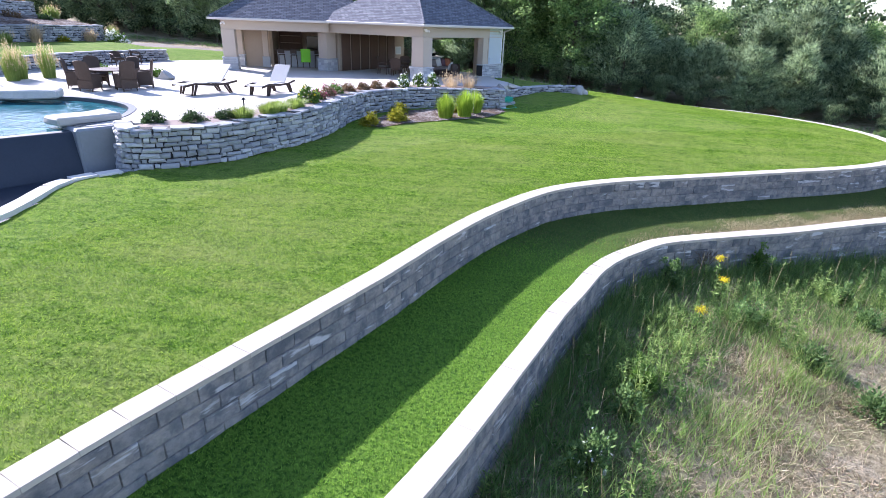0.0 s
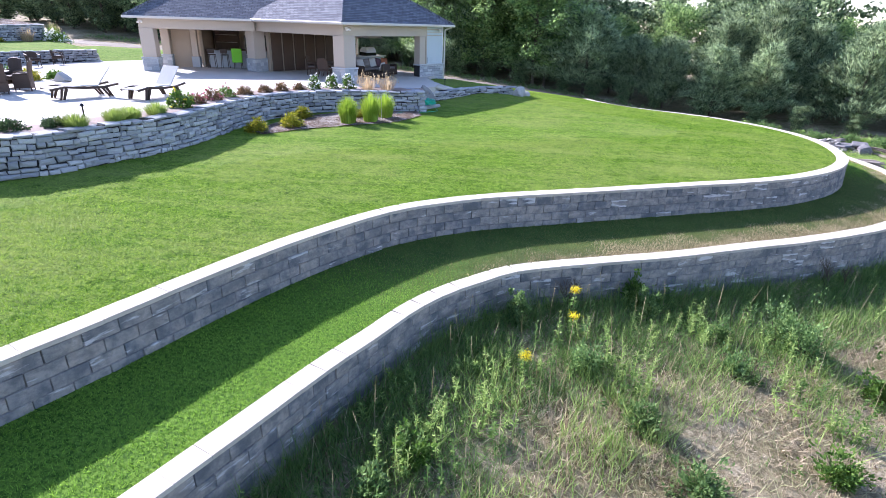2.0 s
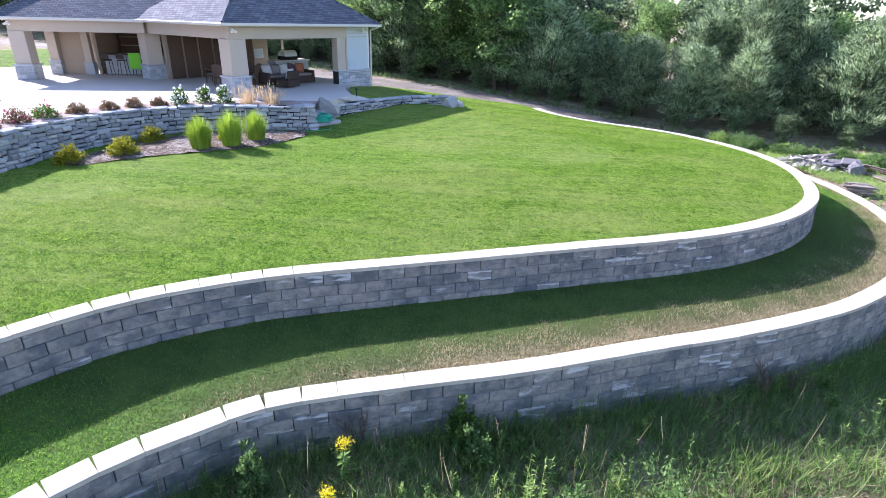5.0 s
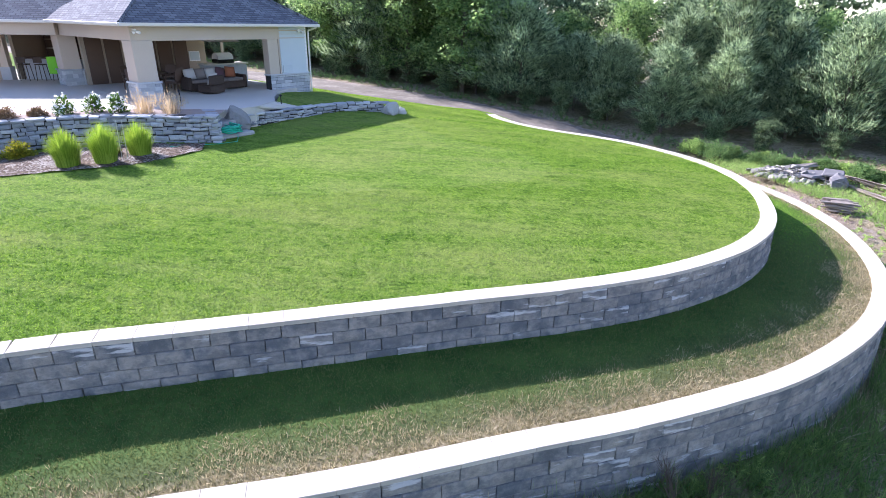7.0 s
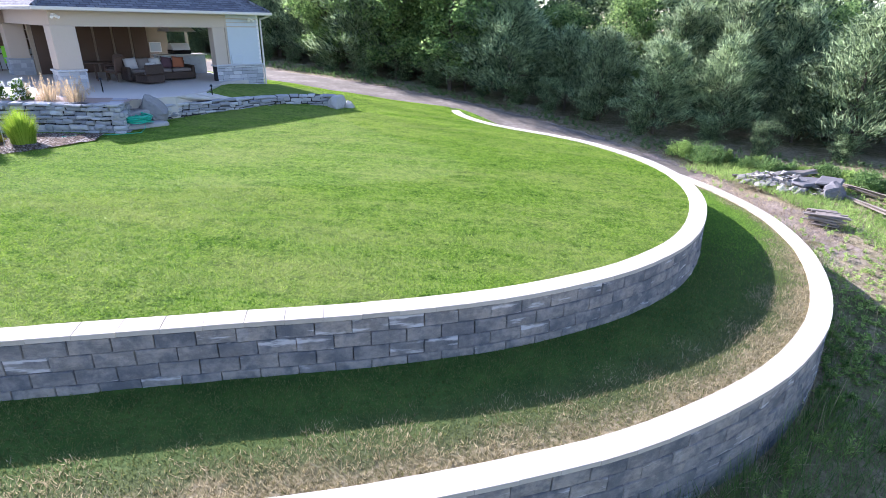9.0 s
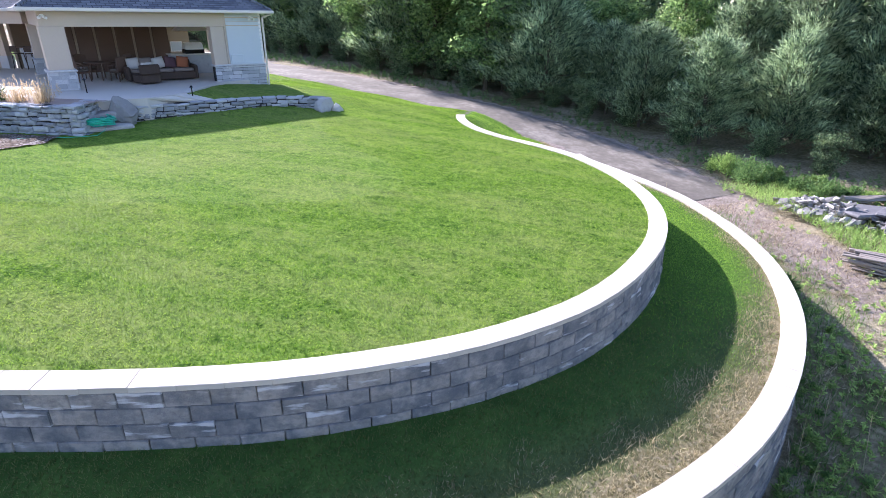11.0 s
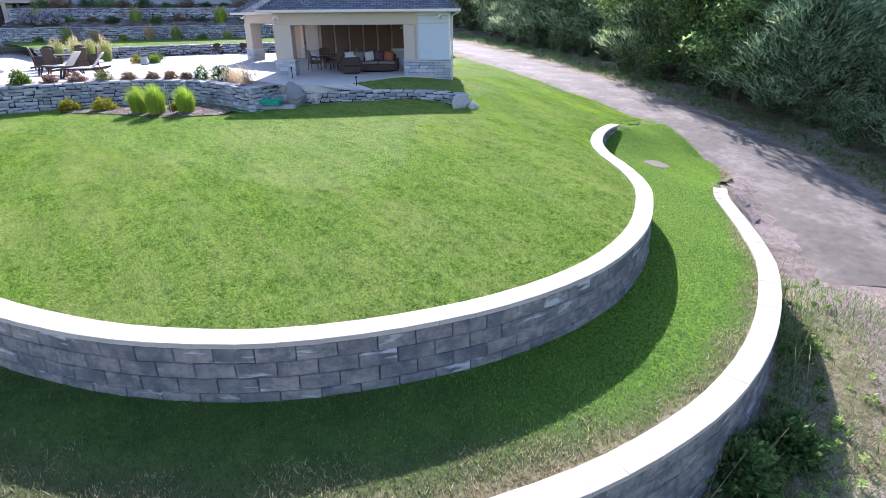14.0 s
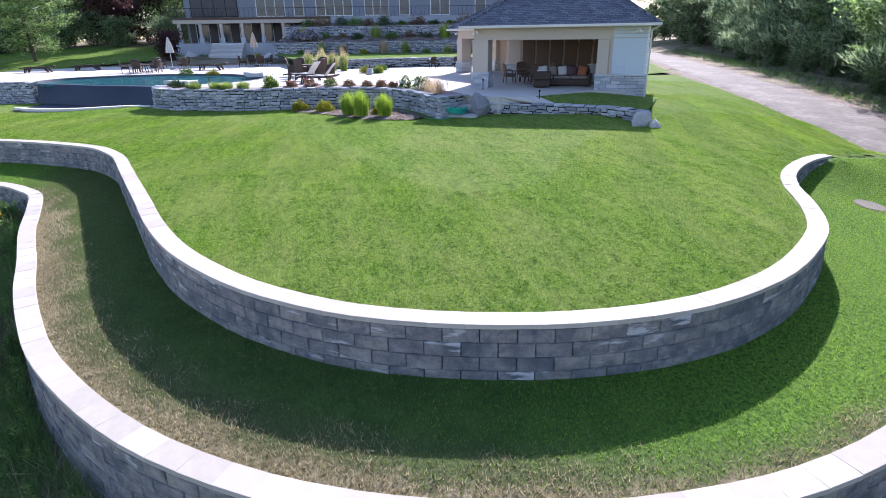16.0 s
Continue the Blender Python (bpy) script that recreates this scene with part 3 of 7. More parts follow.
# crumbling bank between the end of the lower wall and the drive
_k = (_g[:, 1] > 33.6) & (_g[:, 1] < 38.6) & (_g[:, 0] > 11.5) & (_g[:, 0] < 17.5)
_off = side(LOW_EXT, _g[_k])
_f = np.clip((_off + 0.15) / 1.0, 0, 1)
_lvl = np.minimum(terr_z(_g[_k, 0], _g[_k, 1]), -4.9) - 0.05
mz.ravel()[_k] = np.where(_off > -0.4, _lvl * (1 - _f) + mz.ravel()[_k] * _f, mz.ravel()[_k])
_td = np.hypot(mx[..., None] - TRACK[:, 0], my[..., None] - TRACK[:, 1])
_bare = np.clip(1.35 - _td.min(-1) / 1.4, 0, 1) * np.interp(my, [15, 24, 27.5, 31], [0.0, 0.12, 0.62, 1.0])
_bare = np.maximum(_bare, np.clip(1.25 - np.abs(_dd.min(-1) - 1.6) / 1.2, 0, 0.85))
gi = np.arange(mx.size).reshape(mx.shape)
gf = np.stack([gi[:-1, :-1], gi[:-1, 1:], gi[1:, 1:], gi[1:, :-1]], -1).reshape(-1, 4)
gme = mesh_np("ground", np.c_[mx.ravel(), my.ravel(), mz.ravel()], gf)
gme.polygons.foreach_set("use_smooth", [True] * len(gme.polygons))
gme.attributes.new("bare", "FLOAT", "POINT").data.foreach_set("value", _bare.ravel().astype(np.float32))
ground = tagged(put("ground", gme, M_GROUND), "rough weedy ground with straw and bare patches", "ground", kind="structure")


def ribbon(name, curve, zs, half, material, label, cat, lift=0.0, skirt=0.0):
    """A strip along a plan curve with its levels."""
    n = len(curve)
    t = np.gradient(curve, axis=0)
    t /= np.hypot(t[:, 0], t[:, 1])[:, None]
    nr = np.c_[t[:, 1], -t[:, 0]]
    rows = []
    offs = np.r_[-half - 0.22, np.linspace(-half, half, 7), half + 0.22]
    for k, o in enumerate(offs):
        wob = (0.10 * np.sin(np.arange(n) * 0.7 + math.copysign(half, o)) + 0.07 * np.sin(np.arange(n) * 1.9 + o)) * (abs(o) > half - 0.1)
        rows.append(np.c_[curve + nr * (o + wob)[:, None], zs + lift - 0.03 * (o / half) ** 2 - (0.11 if k in (0, 8) else 0.0)])
    v = np.stack(rows, 1).reshape(-1, 3)
    idx = np.arange(n * 9).reshape(n, 9)
    f = np.stack([idx[:-1, :-1], idx[:-1, 1:], idx[1:, 1:], idx[1:, :-1]], -1).reshape(-1, 4)
    me = mesh_np(name, v, f)
    me.polygons.foreach_set("use_smooth", [True] * len(me.polygons))
    return tagged(put(name, me, material), label, cat, kind="structure")


_dz[:2] -= np.array([0.06, 0.015])
ribbon("driveway", DCL + np.interp(np.arange(len(DCL)), [0, 20, 40], [0.35, 0.25, 0.0])[:, None] * np.array([[0.55, 0.8]]), _dz, 1.72, M_ASPHALT, "worn brown-grey asphalt driveway climbing behind the pavilion", "road", 0.05)


# ---- the two block walls ----
def block_mesh(name, w, h, d, seed):
    """A split-face block: chamfered rim, uneven face. Origin at the middle of the foot of its face, face towards -y."""
    rnd = random.Random(seed)
    c = 0.008
    v, f = [], []
    outer = [(-w / 2, 0), (w / 2, 0), (w / 2, h), (-w / 2, h)]
    inner = [(-w / 2 + c, c), (0.0, c), (w / 2 - c, c), (w / 2 - c, h - c), (0.0, h - c), (-w / 2 + c, h - c)]
    for x, z in outer:
        v.append((x, d, z))
    for x, z in outer:
        v.append((x, 0.008, z))
    for x, z in inner:
        v.append((x + rnd.uniform(-.004, .004), -rnd.uniform(0.0, 0.018), z))
    v.append((rnd.uniform(-.06, .06), -rnd.uniform(0.004, 0.022), h * rnd.uniform(0.4, 0.6)))
    f += [(0, 3, 2, 1), (0, 1, 5, 4), (1, 2, 6, 5), (2, 3, 7, 6), (3, 0, 4, 7)]
    f += [(4, 5, 10, 9, 8), (5, 6, 11, 10), (6, 7, 13, 12, 11), (7, 4, 8, 13)]
    f += [(8, 9, 14), (9, 10, 14), (10, 11, 14), (11, 12, 14), (12, 13, 14), (13, 8, 14)]
    me = bpy.data.meshes.new(name)
    me.from_pydata(v, [], f)
    me.materials.append(M_BLOCK)
    return me


BW, BH, BD, CAP_T, CAP_D = 0.52, 0.222, 0.26, 0.075, 0.37


def joined(name, meshes, material, parent, label=""):
    """Joins (mesh, matrix) pairs into one mesh."""
    vs, fs, base = [], [], 0
    for me, m in meshes:
        co = np.empty(len(me.vertices) * 3, np.float32)
        me.vertices.foreach_get("co", co)
        co = co.reshape(-1, 3)
        mm = np.array(m)
        vs.append(co @ mm[:3, :3].T + mm[:3, 3])
        fs += [[base + i for i in p.vertices] for p in me.polygons]
        base += len(co)
    out = bpy.data.meshes.new(name)
    out.from_pydata(np.vstack(vs).tolist(), [], fs)
    ob = put(name, out, material, parent, None, label)
    ob["kind"] = "stuff"
    return ob


def block_wall(name, curve, top, courses, s_near, label):
    """A gravity wall of split-face blocks with a cap course. s_near: the stretch whose blocks are single pieces."""
    root = thing(name, label, "wall", kind="structure")
    rnd = random.Random(name)
    kinds = [block_mesh("block", BW - rnd.uniform(0.004, 0.009), BH - 0.003, BD, i) for i in range(6)]
    total = length(curve)
    single, rest = [], []
    for c in range(courses):
        z = top - CAP_T - (c + 1) * BH
        out = 0.012 * c
        s = 0.0 if c % 2 else BW / 2
        while s < total - BW / 2:
            p, d = along(curve, s)
            nrm = Vector((d.y, -d.x, 0))
            q = p + nrm * (out - 0.02 + rnd.uniform(-0.007, 0.007))
            m = Matrix.Translation((q.x, q.y, z)) @ Matrix.Rotation(math.atan2(d.y, d.x) + rnd.gauss(0, 0.012), 4, "Z")
            me = kinds[rnd.randrange(6)]
            (single if s_near[0] < s < s_near[1] and len(single) < 320 else rest).append((me, m))
            s += BW
    for me, m in single:
        put("block", me, None, root, m)
    joined("block_courses", rest, M_BLOCK, root)
    # caps
    cm = []
    for i in range(3):
        bm = bmesh.new()
        box(bm, -BW * 0.5085, BW * 0.5085, 0.0, CAP_D, -CAP_T, 0.0, 0.005)
        me = bpy.data.meshes.new("cap")
        bm.to_mesh(me)
        bm.free()
        me.materials.append(M_CAP)
        cm.append(me)
    s = BW * 0.5
    while s < total:
        p, d = along(curve, s)
        m = Matrix.Translation((p.x, p.y, top + rnd.uniform(-0.003, 0.003))) @ Matrix.Rotation(math.atan2(d.y, d.x) + rnd.uniform(-.006, .006), 4, "Z")
        put("cap", cm[rnd.randrange(3)], None, root, m)
        s += BW * 1.02
    # earth-side core behind the blocks
    bm = bmesh.new()
    n = len(curve)
    t = np.gradient(curve, axis=0)
    t /= np.hypot(t[:, 0], t[:, 1])[:, None]
    inn = np.c_[-t[:, 1], t[:, 0]]
    rows = []
    for o, z in ((0.06, top - CAP_T - courses * BH), (0.06, top - CAP_T - 0.004), (0.33, top - CAP_T - 0.004), (0.33, top - CAP_T - courses * BH)):
        rows.append([bm.verts.new((*(curve[i] + inn[i] * o), z)) for i in range(4, n - 5, 3)])
    for a, b in zip(rows, rows[1:]):
        for i in range(len(a) - 1):
            bm.faces.new((a[i], a[i + 1], b[i + 1], b[i]))
    part("core", bm, M_DARKGAP, root)
    return root


block_wall("wall_upper", UPPER, Z_UP, 5, (length(UPPER) * 0.42, length(UPPER) * 0.80), "curving grey split-face block wall with pale caps above the grass terrace")
block_wall("wall_lower", LOWER, Z_LOW, 8, (length(LOWER) * 0.30, length(LOWER) * 0.62), "tall curving grey block retaining wall with pale caps above the meadow")

# ---- patio, pool and beds ----
def offset(q, o):
    t = np.gradient(q, axis=0)
    t /= np.hypot(t[:, 0], t[:, 1])[:, None]
    return q + np.c_[t[:, 1], -t[:, 0]] * o


def slab(name, outline, z0, z1, material, label, cat, kind="structure", parent=None):
    """A flat piece with a plan outline."""
    bm = bmesh.new()
    lo = [bm.verts.new((x, y, z0)) for x, y in outline]
    hi = [bm.verts.new((x, y, z1)) for x, y in outline]
    n = len(outline)
    for i in range(n):
        bm.faces.new((lo[i], lo[(i + 1) % n], hi[(i + 1) % n], hi[i]))
    his = set(hi)
    bmesh.ops.triangle_fill(bm, edges=[e for e in bm.edges if e.verts[0] in his and e.verts[1] in his], use_beauty=True)
    bmesh.ops.recalc_face_normals(bm, faces=bm.faces[:])
    me = bpy.data.meshes.new(name)
    bm.to_mesh(me)
    bm.free()
    ob = put(name, me, material, parent)
    return tagged(ob, label, cat, kind=kind) if parent is None else ob


def loft(name, a, za, b, zb, material, label, cat, rows=5, rough=0.0):
    """A bed or bank between two plan curves and their levels."""
    n = 40
    a = np.array([a[int(i)] for i in np.linspace(0, len(a) - 1, n)])
    b = np.array([b[int(i)] for i in np.linspace(0, len(b) - 1, n)])
    za, zb = np.broadcast_to(za, n), np.broadcast_to(zb, n)
    rnd = np.random.RandomState(5)
    v = []
    for k in np.linspace(0, 1, rows):
        v.append(np.c_[a + (b - a) * k, za + (zb - za) * k + rnd.uniform(-rough, rough, n) + 4 * rough * k * (1 - k)])
    v = np.stack(v, 1).reshape(-1, 3)
    idx = np.arange(n * rows).reshape(n, rows)
    f = np.stack([idx[:-1, :-1], idx[:-1, 1:], idx[1:, 1:], idx[1:, :-1]], -1).reshape(-1, 4)
    me = mesh_np(name, v, f)
    me.polygons.foreach_set("use_smooth", [True] * len(me.polygons))
    return tagged(put(name, me, material), label, cat, kind="structure")


POOL = cr([(-12.9, 9.0), (-12.3, 10.1), (-11.6, 11.0), (-11.3, 12.4), (-11.5, 13.6), (-12.3, 15.0), (-13.8, 16.0), (-15.5, 16.4), (-17.0, 16.0), (-18.4, 14.8), (-20.5, 13.0), (-22, 8), (-20.5, 3.2), (-17.1, 2.3), (-15.6, 4.55), (-14.15, 6.55), (-12.9, 9.0)], 0.35)
WEIR = cr([(-17.0, 2.4), (-15.6, 4.6), (-14.2, 6.6), (-12.95, 9.0), (-12.3, 10.05), (-11.65, 10.9), (-11.2, 11.5)], 0.2)
inner = [tuple(p) for p in offset(STONE, -1.25)[14:-4:6]]
hole = [tuple(p) for p in POOL[:-1] if side(WEIR, [p])[0] < -0.06]
patio_edge = inner + [(-0.5, 26.2), (0.6, 27.6), (0.7, 29.3), (0.1, 30.6), (-0.4, 32.2), (-0.1, 34.0), (-6, 37.9), (-12, 39), (-19, 38), (-22.2, 34.2), (-23.5, 30.7), (-23.8, 27), (-23.2, 22), (-24.5, 18), (-34, 17), (-40, 8), (-36, -6), (-22.4, -8), (-19.4, -3.2), (-17.2, 1.4)] + hole[::-1] + [(-11.2, 11.4), (-10.6, 12.0)]
slab("patio", patio_edge, -3.5, Z_PATIO, M_PATIO, "pale sunlit concrete patio round the pool and pavilion", "patio")
kw = Nodes("pool_water")
wn = kw.noise(kw.coord(), 2.2, 4, 0.6)
kw.bsdf.inputs["Transmission Weight"].default_value = 0.0
M_WATER = kw.done(kw.ramp(wn, (0.3, (0.010, 0.075, 0.095)), (0.7, (0.035, 0.16, 0.185))), 0.12, 0, kw.bump(wn, 0.35, 0.1), 0.10)
M_POOLDARK = plain("dark_pool_plaster", (0.036, 0.045, 0.06), 0.55, scale=3, vary=0.4, spec=0.3)
M_COPING = plain("white_coping", (0.68, 0.64, 0.57), 0.8, scale=4, vary=0.08)
slab("pool_water", [tuple(p) for p in offset(POOL, -0.03)[:-1]], -2.95, -2.79, M_WATER, "rippled blue-green swimming pool water", "water")
rim = np.array(hole)
bm = bmesh.new()
rows = []
for o, z in ((-0.02, -3.0), (-0.02, -2.665), (0.20, -2.66), (0.20, -2.69)):
    rows.append([bm.verts.new((*p, z)) for p in offset(rim, o)])
for r0, r1 in zip(rows, rows[1:]):
    for i in range(len(r0) - 1):
        bm.faces.new((r0[i], r0[i + 1], r1[i + 1], r1[i]))
tagged(part("pool_rim", bm, plain("dark_rim_tile", (0.10, 0.11, 0.125), 0.5, scale=6, vary=0.3), None, smooth=False), "dark tiled rim round the swimming pool", "pool rim", kind="structure")
# vanishing edge: a dark wall over which the pool spills into a catch basin
root = thing("pool_edge_wall", "dark plastered vanishing-edge wall with water running down", "pool wall", kind="structure")
bm = bmesh.new()
rows = []
for o, z in ((0.42, -4.3), (0.12, -2.80), (-0.1, -2.765), (-0.12, -3.1)):
    rows.append([bm.verts.new((*p, z)) for p in offset(WEIR, o)])
for r0, r1 in zip(rows, rows[1:]):
    for i in range(len(r0) - 1):
        bm.faces.new((r0[i], r0[i + 1], r1[i + 1], r1[i]))
part("spill_wall", bm, M_POOLDARK, root, smooth=True)
rnd = random.Random(2)
root2 = thing("basin_coping", "white stone coping curving round the catch basin", "coping", kind="structure")
s = 0.3
while s < length(COPE) - 0.2:
    p, d = along(COPE, s)
    bm = bmesh.new()
    box(bm, -0.29, 0.29, 0, 0.36, -0.12, 0, 0.01, Matrix.Translation((p.x, p.y, -3.66)) @ Matrix.Rotation(math.atan2(d.y, d.x), 4, "Z"))
    part("coping_stone", bm, M_COPING, root2)
    s += 0.585
slab("basin_water", [tuple(p) for p in offset(COPE, -0.2)[::4]] + [tuple(p) for p in offset(WEIR, 0.30)[::-4]], -4.5, -3.95, M_POOLDARK, "dark still water in the catch basin", "water")


def slab_rock(name, at, size, rz, seed, label, mat=None):
    bm = bmesh.new()
    box(bm, -size[0] / 2, size[0] / 2, -size[1] / 2, size[1] / 2, 0, size[2], 0.05)
    bmesh.ops.subdivide_edges(bm, edges=bm.edges[:], cuts=2, use_grid_fill=True)
    for v in bm.verts:
        n = Vector(v.co) * 2.2 + Vector((seed * 3.3, 0, 0))
        v.co += Vector((noise.noise(n), noise.noise(n + Vector((9, 0, 0))), 0.5 * noise.noise(n + Vector((0, 9, 0))))) * 0.12 * min(1, size[2] * 3)
    ob = part(name, bm, mat or M_BOULDER, None, smooth=False)
    ob.matrix_basis = pose(*at, 0, 0, rz)
    return tagged(ob, label, "rock")


M_SLAB = stone_material("weir_slab_stone", ((0.36, 0.35, 0.33), (0.50, 0.48, 0.44), (0.62, 0.59, 0.54)))
slab_rock("stone_slab", (-11.75, 12.15, -2.70), (1.65, 0.95, 0.22), 62, 1, "pale thick flagstone bridging the pool spillway", M_SLAB)
slab_rock("stone_slab", (-16.4, 15.7, -2.68), (1.9, 0.9, 0.30), 20, 2, "pale boulder slab at the pool edge", M_SLAB)
bm = bmesh.new()
box(bm, -0.62, 0.62, -0.5, 0.5, -4.3, -2.70, 0.06, pose(-11.2, 11.75, 0, 0, 0, 58))
bmesh.ops.subdivide_edges(bm, edges=bm.edges[:], cuts=2, use_grid_fill=True)
tagged(part("spillway_pier", bm, plain("grey_plaster", (0.22, 0.24, 0.26), 0.6, scale=2, vary=0.25), None), "smooth grey plastered pier beside the spill wall", "pier", kind="structure")


# ---- dry-stacked stone walls ----
def stone_meshes(n, seed):
    out = []
    for k in range(n):
        rnd = random.Random(seed * 100 + k)
        c = 0.06
        v, f = [], []
        j = lambda a: a + rnd.uniform(-0.11, 0.11)
        back = [(-.5, 1, 0), (.5, 1, 0), (.5, 1, 1), (-.5, 1, 1)]
        rim = [(j(-.48), 0.12, j(.02)), (j(.48), 0.12, j(.02)), (j(.48), 0.12, j(.97)), (j(-.48), 0.12, j(.97))]
        face = [(j(-.48 + c), j(0.0) * 0.6, j(0.13)), (j(.48 - c), j(0) * 0.6, j(0.13)), (j(.48 - c), j(0) * 0.6, j(0.86)), (j(-.48 + c), j(0) * 0.6, j(0.86))]
        v = back + rim + face + [(j(0), -0.06, j(0.5))]
        f = [(0, 3, 2, 1)]
        for a, b in ((0, 4), (4, 8)):
            for i in range(4):
                i2 = (i + 1) % 4
                f.append((a + i, a + i2, b + i2, b + i))
        f += [(8 + i, 8 + (i + 1) % 4, 12) for i in range(4)]
        me = bpy.data.meshes.new("stone")
        me.from_pydata(v, [], f)
        me.materials.append(M_STONE)
        out.append(me)
    return out


STONE_KINDS = stone_meshes(8, 4)


def dry_wall(name, curve, z_foot, z_top, label, seed, limit=300, near=(0, 1e9), batter=0.12):
    root = thing(name, label, "wall", kind="structure")
    rnd = random.Random(seed)
    total = length(curve)
    zmin = min(z_foot(*along(curve, s)[0][:2]) for s in np.linspace(0, total, 12)) - 0.06
    z = z_top - 0.10
    single, rest = [], []
    # top course of flat stones, then courses downwards
    first = True
    while z > zmin - 0.1:
        h = 0.10 if first else rnd.uniform(0.09, 0.20)
        z -= 0 if first else h
        s = rnd.uniform(-0.2, 0.0)
        while s < total:
            w = rnd.uniform(0.28, 0.58) if first else rnd.choice((rnd.uniform(0.15, 0.28), rnd.uniform(0.26, 0.50)))
            sc = min(total, max(0, s + w / 2))
            p, d = along(curve, sc)
            s += w
            if z + h < z_foot(p.x, p.y) - 0.05:
                continue
            nrm = Vector((d.y, -d.x, 0))
            hh = h * rnd.uniform(0.9, 1.12)
            out = (z_top - z) * batter + rnd.uniform(-0.05, 0.05) + (0.03 if first else 0)
            q = p + nrm * out
            m = Matrix.Translation((q.x, q.y, z + rnd.uniform(-0.02, 0.02))) @ Matrix.Rotation(math.atan2(d.y, d.x) + rnd.uniform(-.07, .07), 4, "Z") @ Matrix.Rotation(rnd.uniform(-.05, .05), 4, "Y") @ Matrix.Diagonal(((w - rnd.uniform(0.012, 0.035)), 0.42 if first else 0.3, hh * rnd.uniform(0.80, 1.0), 1))
            me = STONE_KINDS[rnd.randrange(8)]
            (single if near[0] < sc < near[1] and len(single) < limit else rest).append((me, m))
        if first:
            first = False
    for me, m in single:
        put("stone", me, None, root, m)
    if rest:
        joined("stone_courses", rest, M_STONE, root)
    bm = bmesh.new()
    rows = []
    for o, z in ((0.03, zmin), (-0.07, z_top - 0.03), (-0.42, z_top - 0.03), (-0.45, zmin)):
        rows.append([bm.verts.new((*p, z)) for p in offset(curve, o)[::2]])
    for r0, r1 in zip(rows, rows[1:]):
        for i in range(len(r0) - 1):
            bm.faces.new((r0[i], r0[i + 1], r1[i + 1], r1[i]))
    bm.faces.new([r[0] for r in rows])
    bm.faces.new([r[-1] for r in rows][::-1])
    part("core", bm, M_DARKGAP, root)
    return root


def lz(x, y):
    return float(lawn_z(x, y))


STONE_L = np.vstack([STONE, cr([(0.45, 25.1), (0.15, 25.7), (-0.35, 26.4)], 0.12)[1:]])
dry_wall("wall_stone", STONE_L, lz, Z_STONE, "curving dry-stacked grey fieldstone wall holding the pool terrace", 3, 300, (3, 18.5))
dry_wall("wall_pool_side", cr([(-23.0, -9), (-21.2, -6.2), (-19.4, -3.3), (-17.5, 0.6), (-17.0, 1.9)]), lambda x, y: -4.2, Z_PATIO + 0.02, "grey dry-stacked stone wall beyond the pool's spill edge", 36, 90)
dry_wall("wall_small", SMALL, lz, -2.93, "low dry-stacked stone wall beside the pavilion lawn", 8, 160)
BED_OUT, BED_IN = offset(STONE, -0.36), offset(STONE, -1.5)
loft("planting_bed", BED_OUT[6:], Z_STONE - 0.03, BED_IN[6:], Z_PATIO + 0.03, M_GRAVEL, "gravel and mulch bed along the top of the stone wall", "bed", 6, 0.02)
FOOT = cr([(-5.2, 18.8), (-4.9, 21.2), (-4.1, 22.6), (-2.9, 23.6), (-1.4, 24.2), (0.2, 24.6)], 0.2)
FOOT2 = cr([(-4.6, 18.7), (-3.6, 19.7), (-2.5, 20.5), (-1.2, 21.2), (-0.2, 22.2), (0.5, 23.8)], 0.2)
loft("planting_bed", FOOT, [lz(*p) + 0.05 for p in FOOT[np.linspace(0, len(FOOT) - 1, 40).astype(int)]], FOOT2, [lz(*p) + 0.03 for p in FOOT2[np.linspace(0, len(FOOT2) - 1, 40).astype(int)]], M_MULCH, "brown mulch bed at the foot of the stone wall", "bed", 6, 0.02)
_e = np.array([(-0.5, 26.2), (0.2, 27.1), (0.6, 27.6), (0.68, 28.4), (0.7, 29.3)])
loft("patio_apron", SMALL[8:int(len(SMALL) * 0.48)] + np.array([-0.22, 0.16]), -2.945, cr(_e, 0.1), Z_PATIO - 0.012, M_PATIO, "pale concrete apron sloping to the low wall", "patio", 5)
# grass behind the low wall, up to the pavilion
SM_IN = offset(SMALL, -0.35)[int(len(SMALL) * 0.44):]
loft("lawn_patch", SM_IN, -3.05, cr([(0.78, 29.2), (0.3, 30.6), (-0.1, 31.8), (0.2, 33.2), (0.9, 34.9)], 0.2), np.interp(np.arange(40), [0, 22, 39], [Z_PATIO - 0.02, Z_PATIO - 0.03, -2.93]), M_LAWN, "small shaded patch of lawn beside the pavilion", "ground", 6)


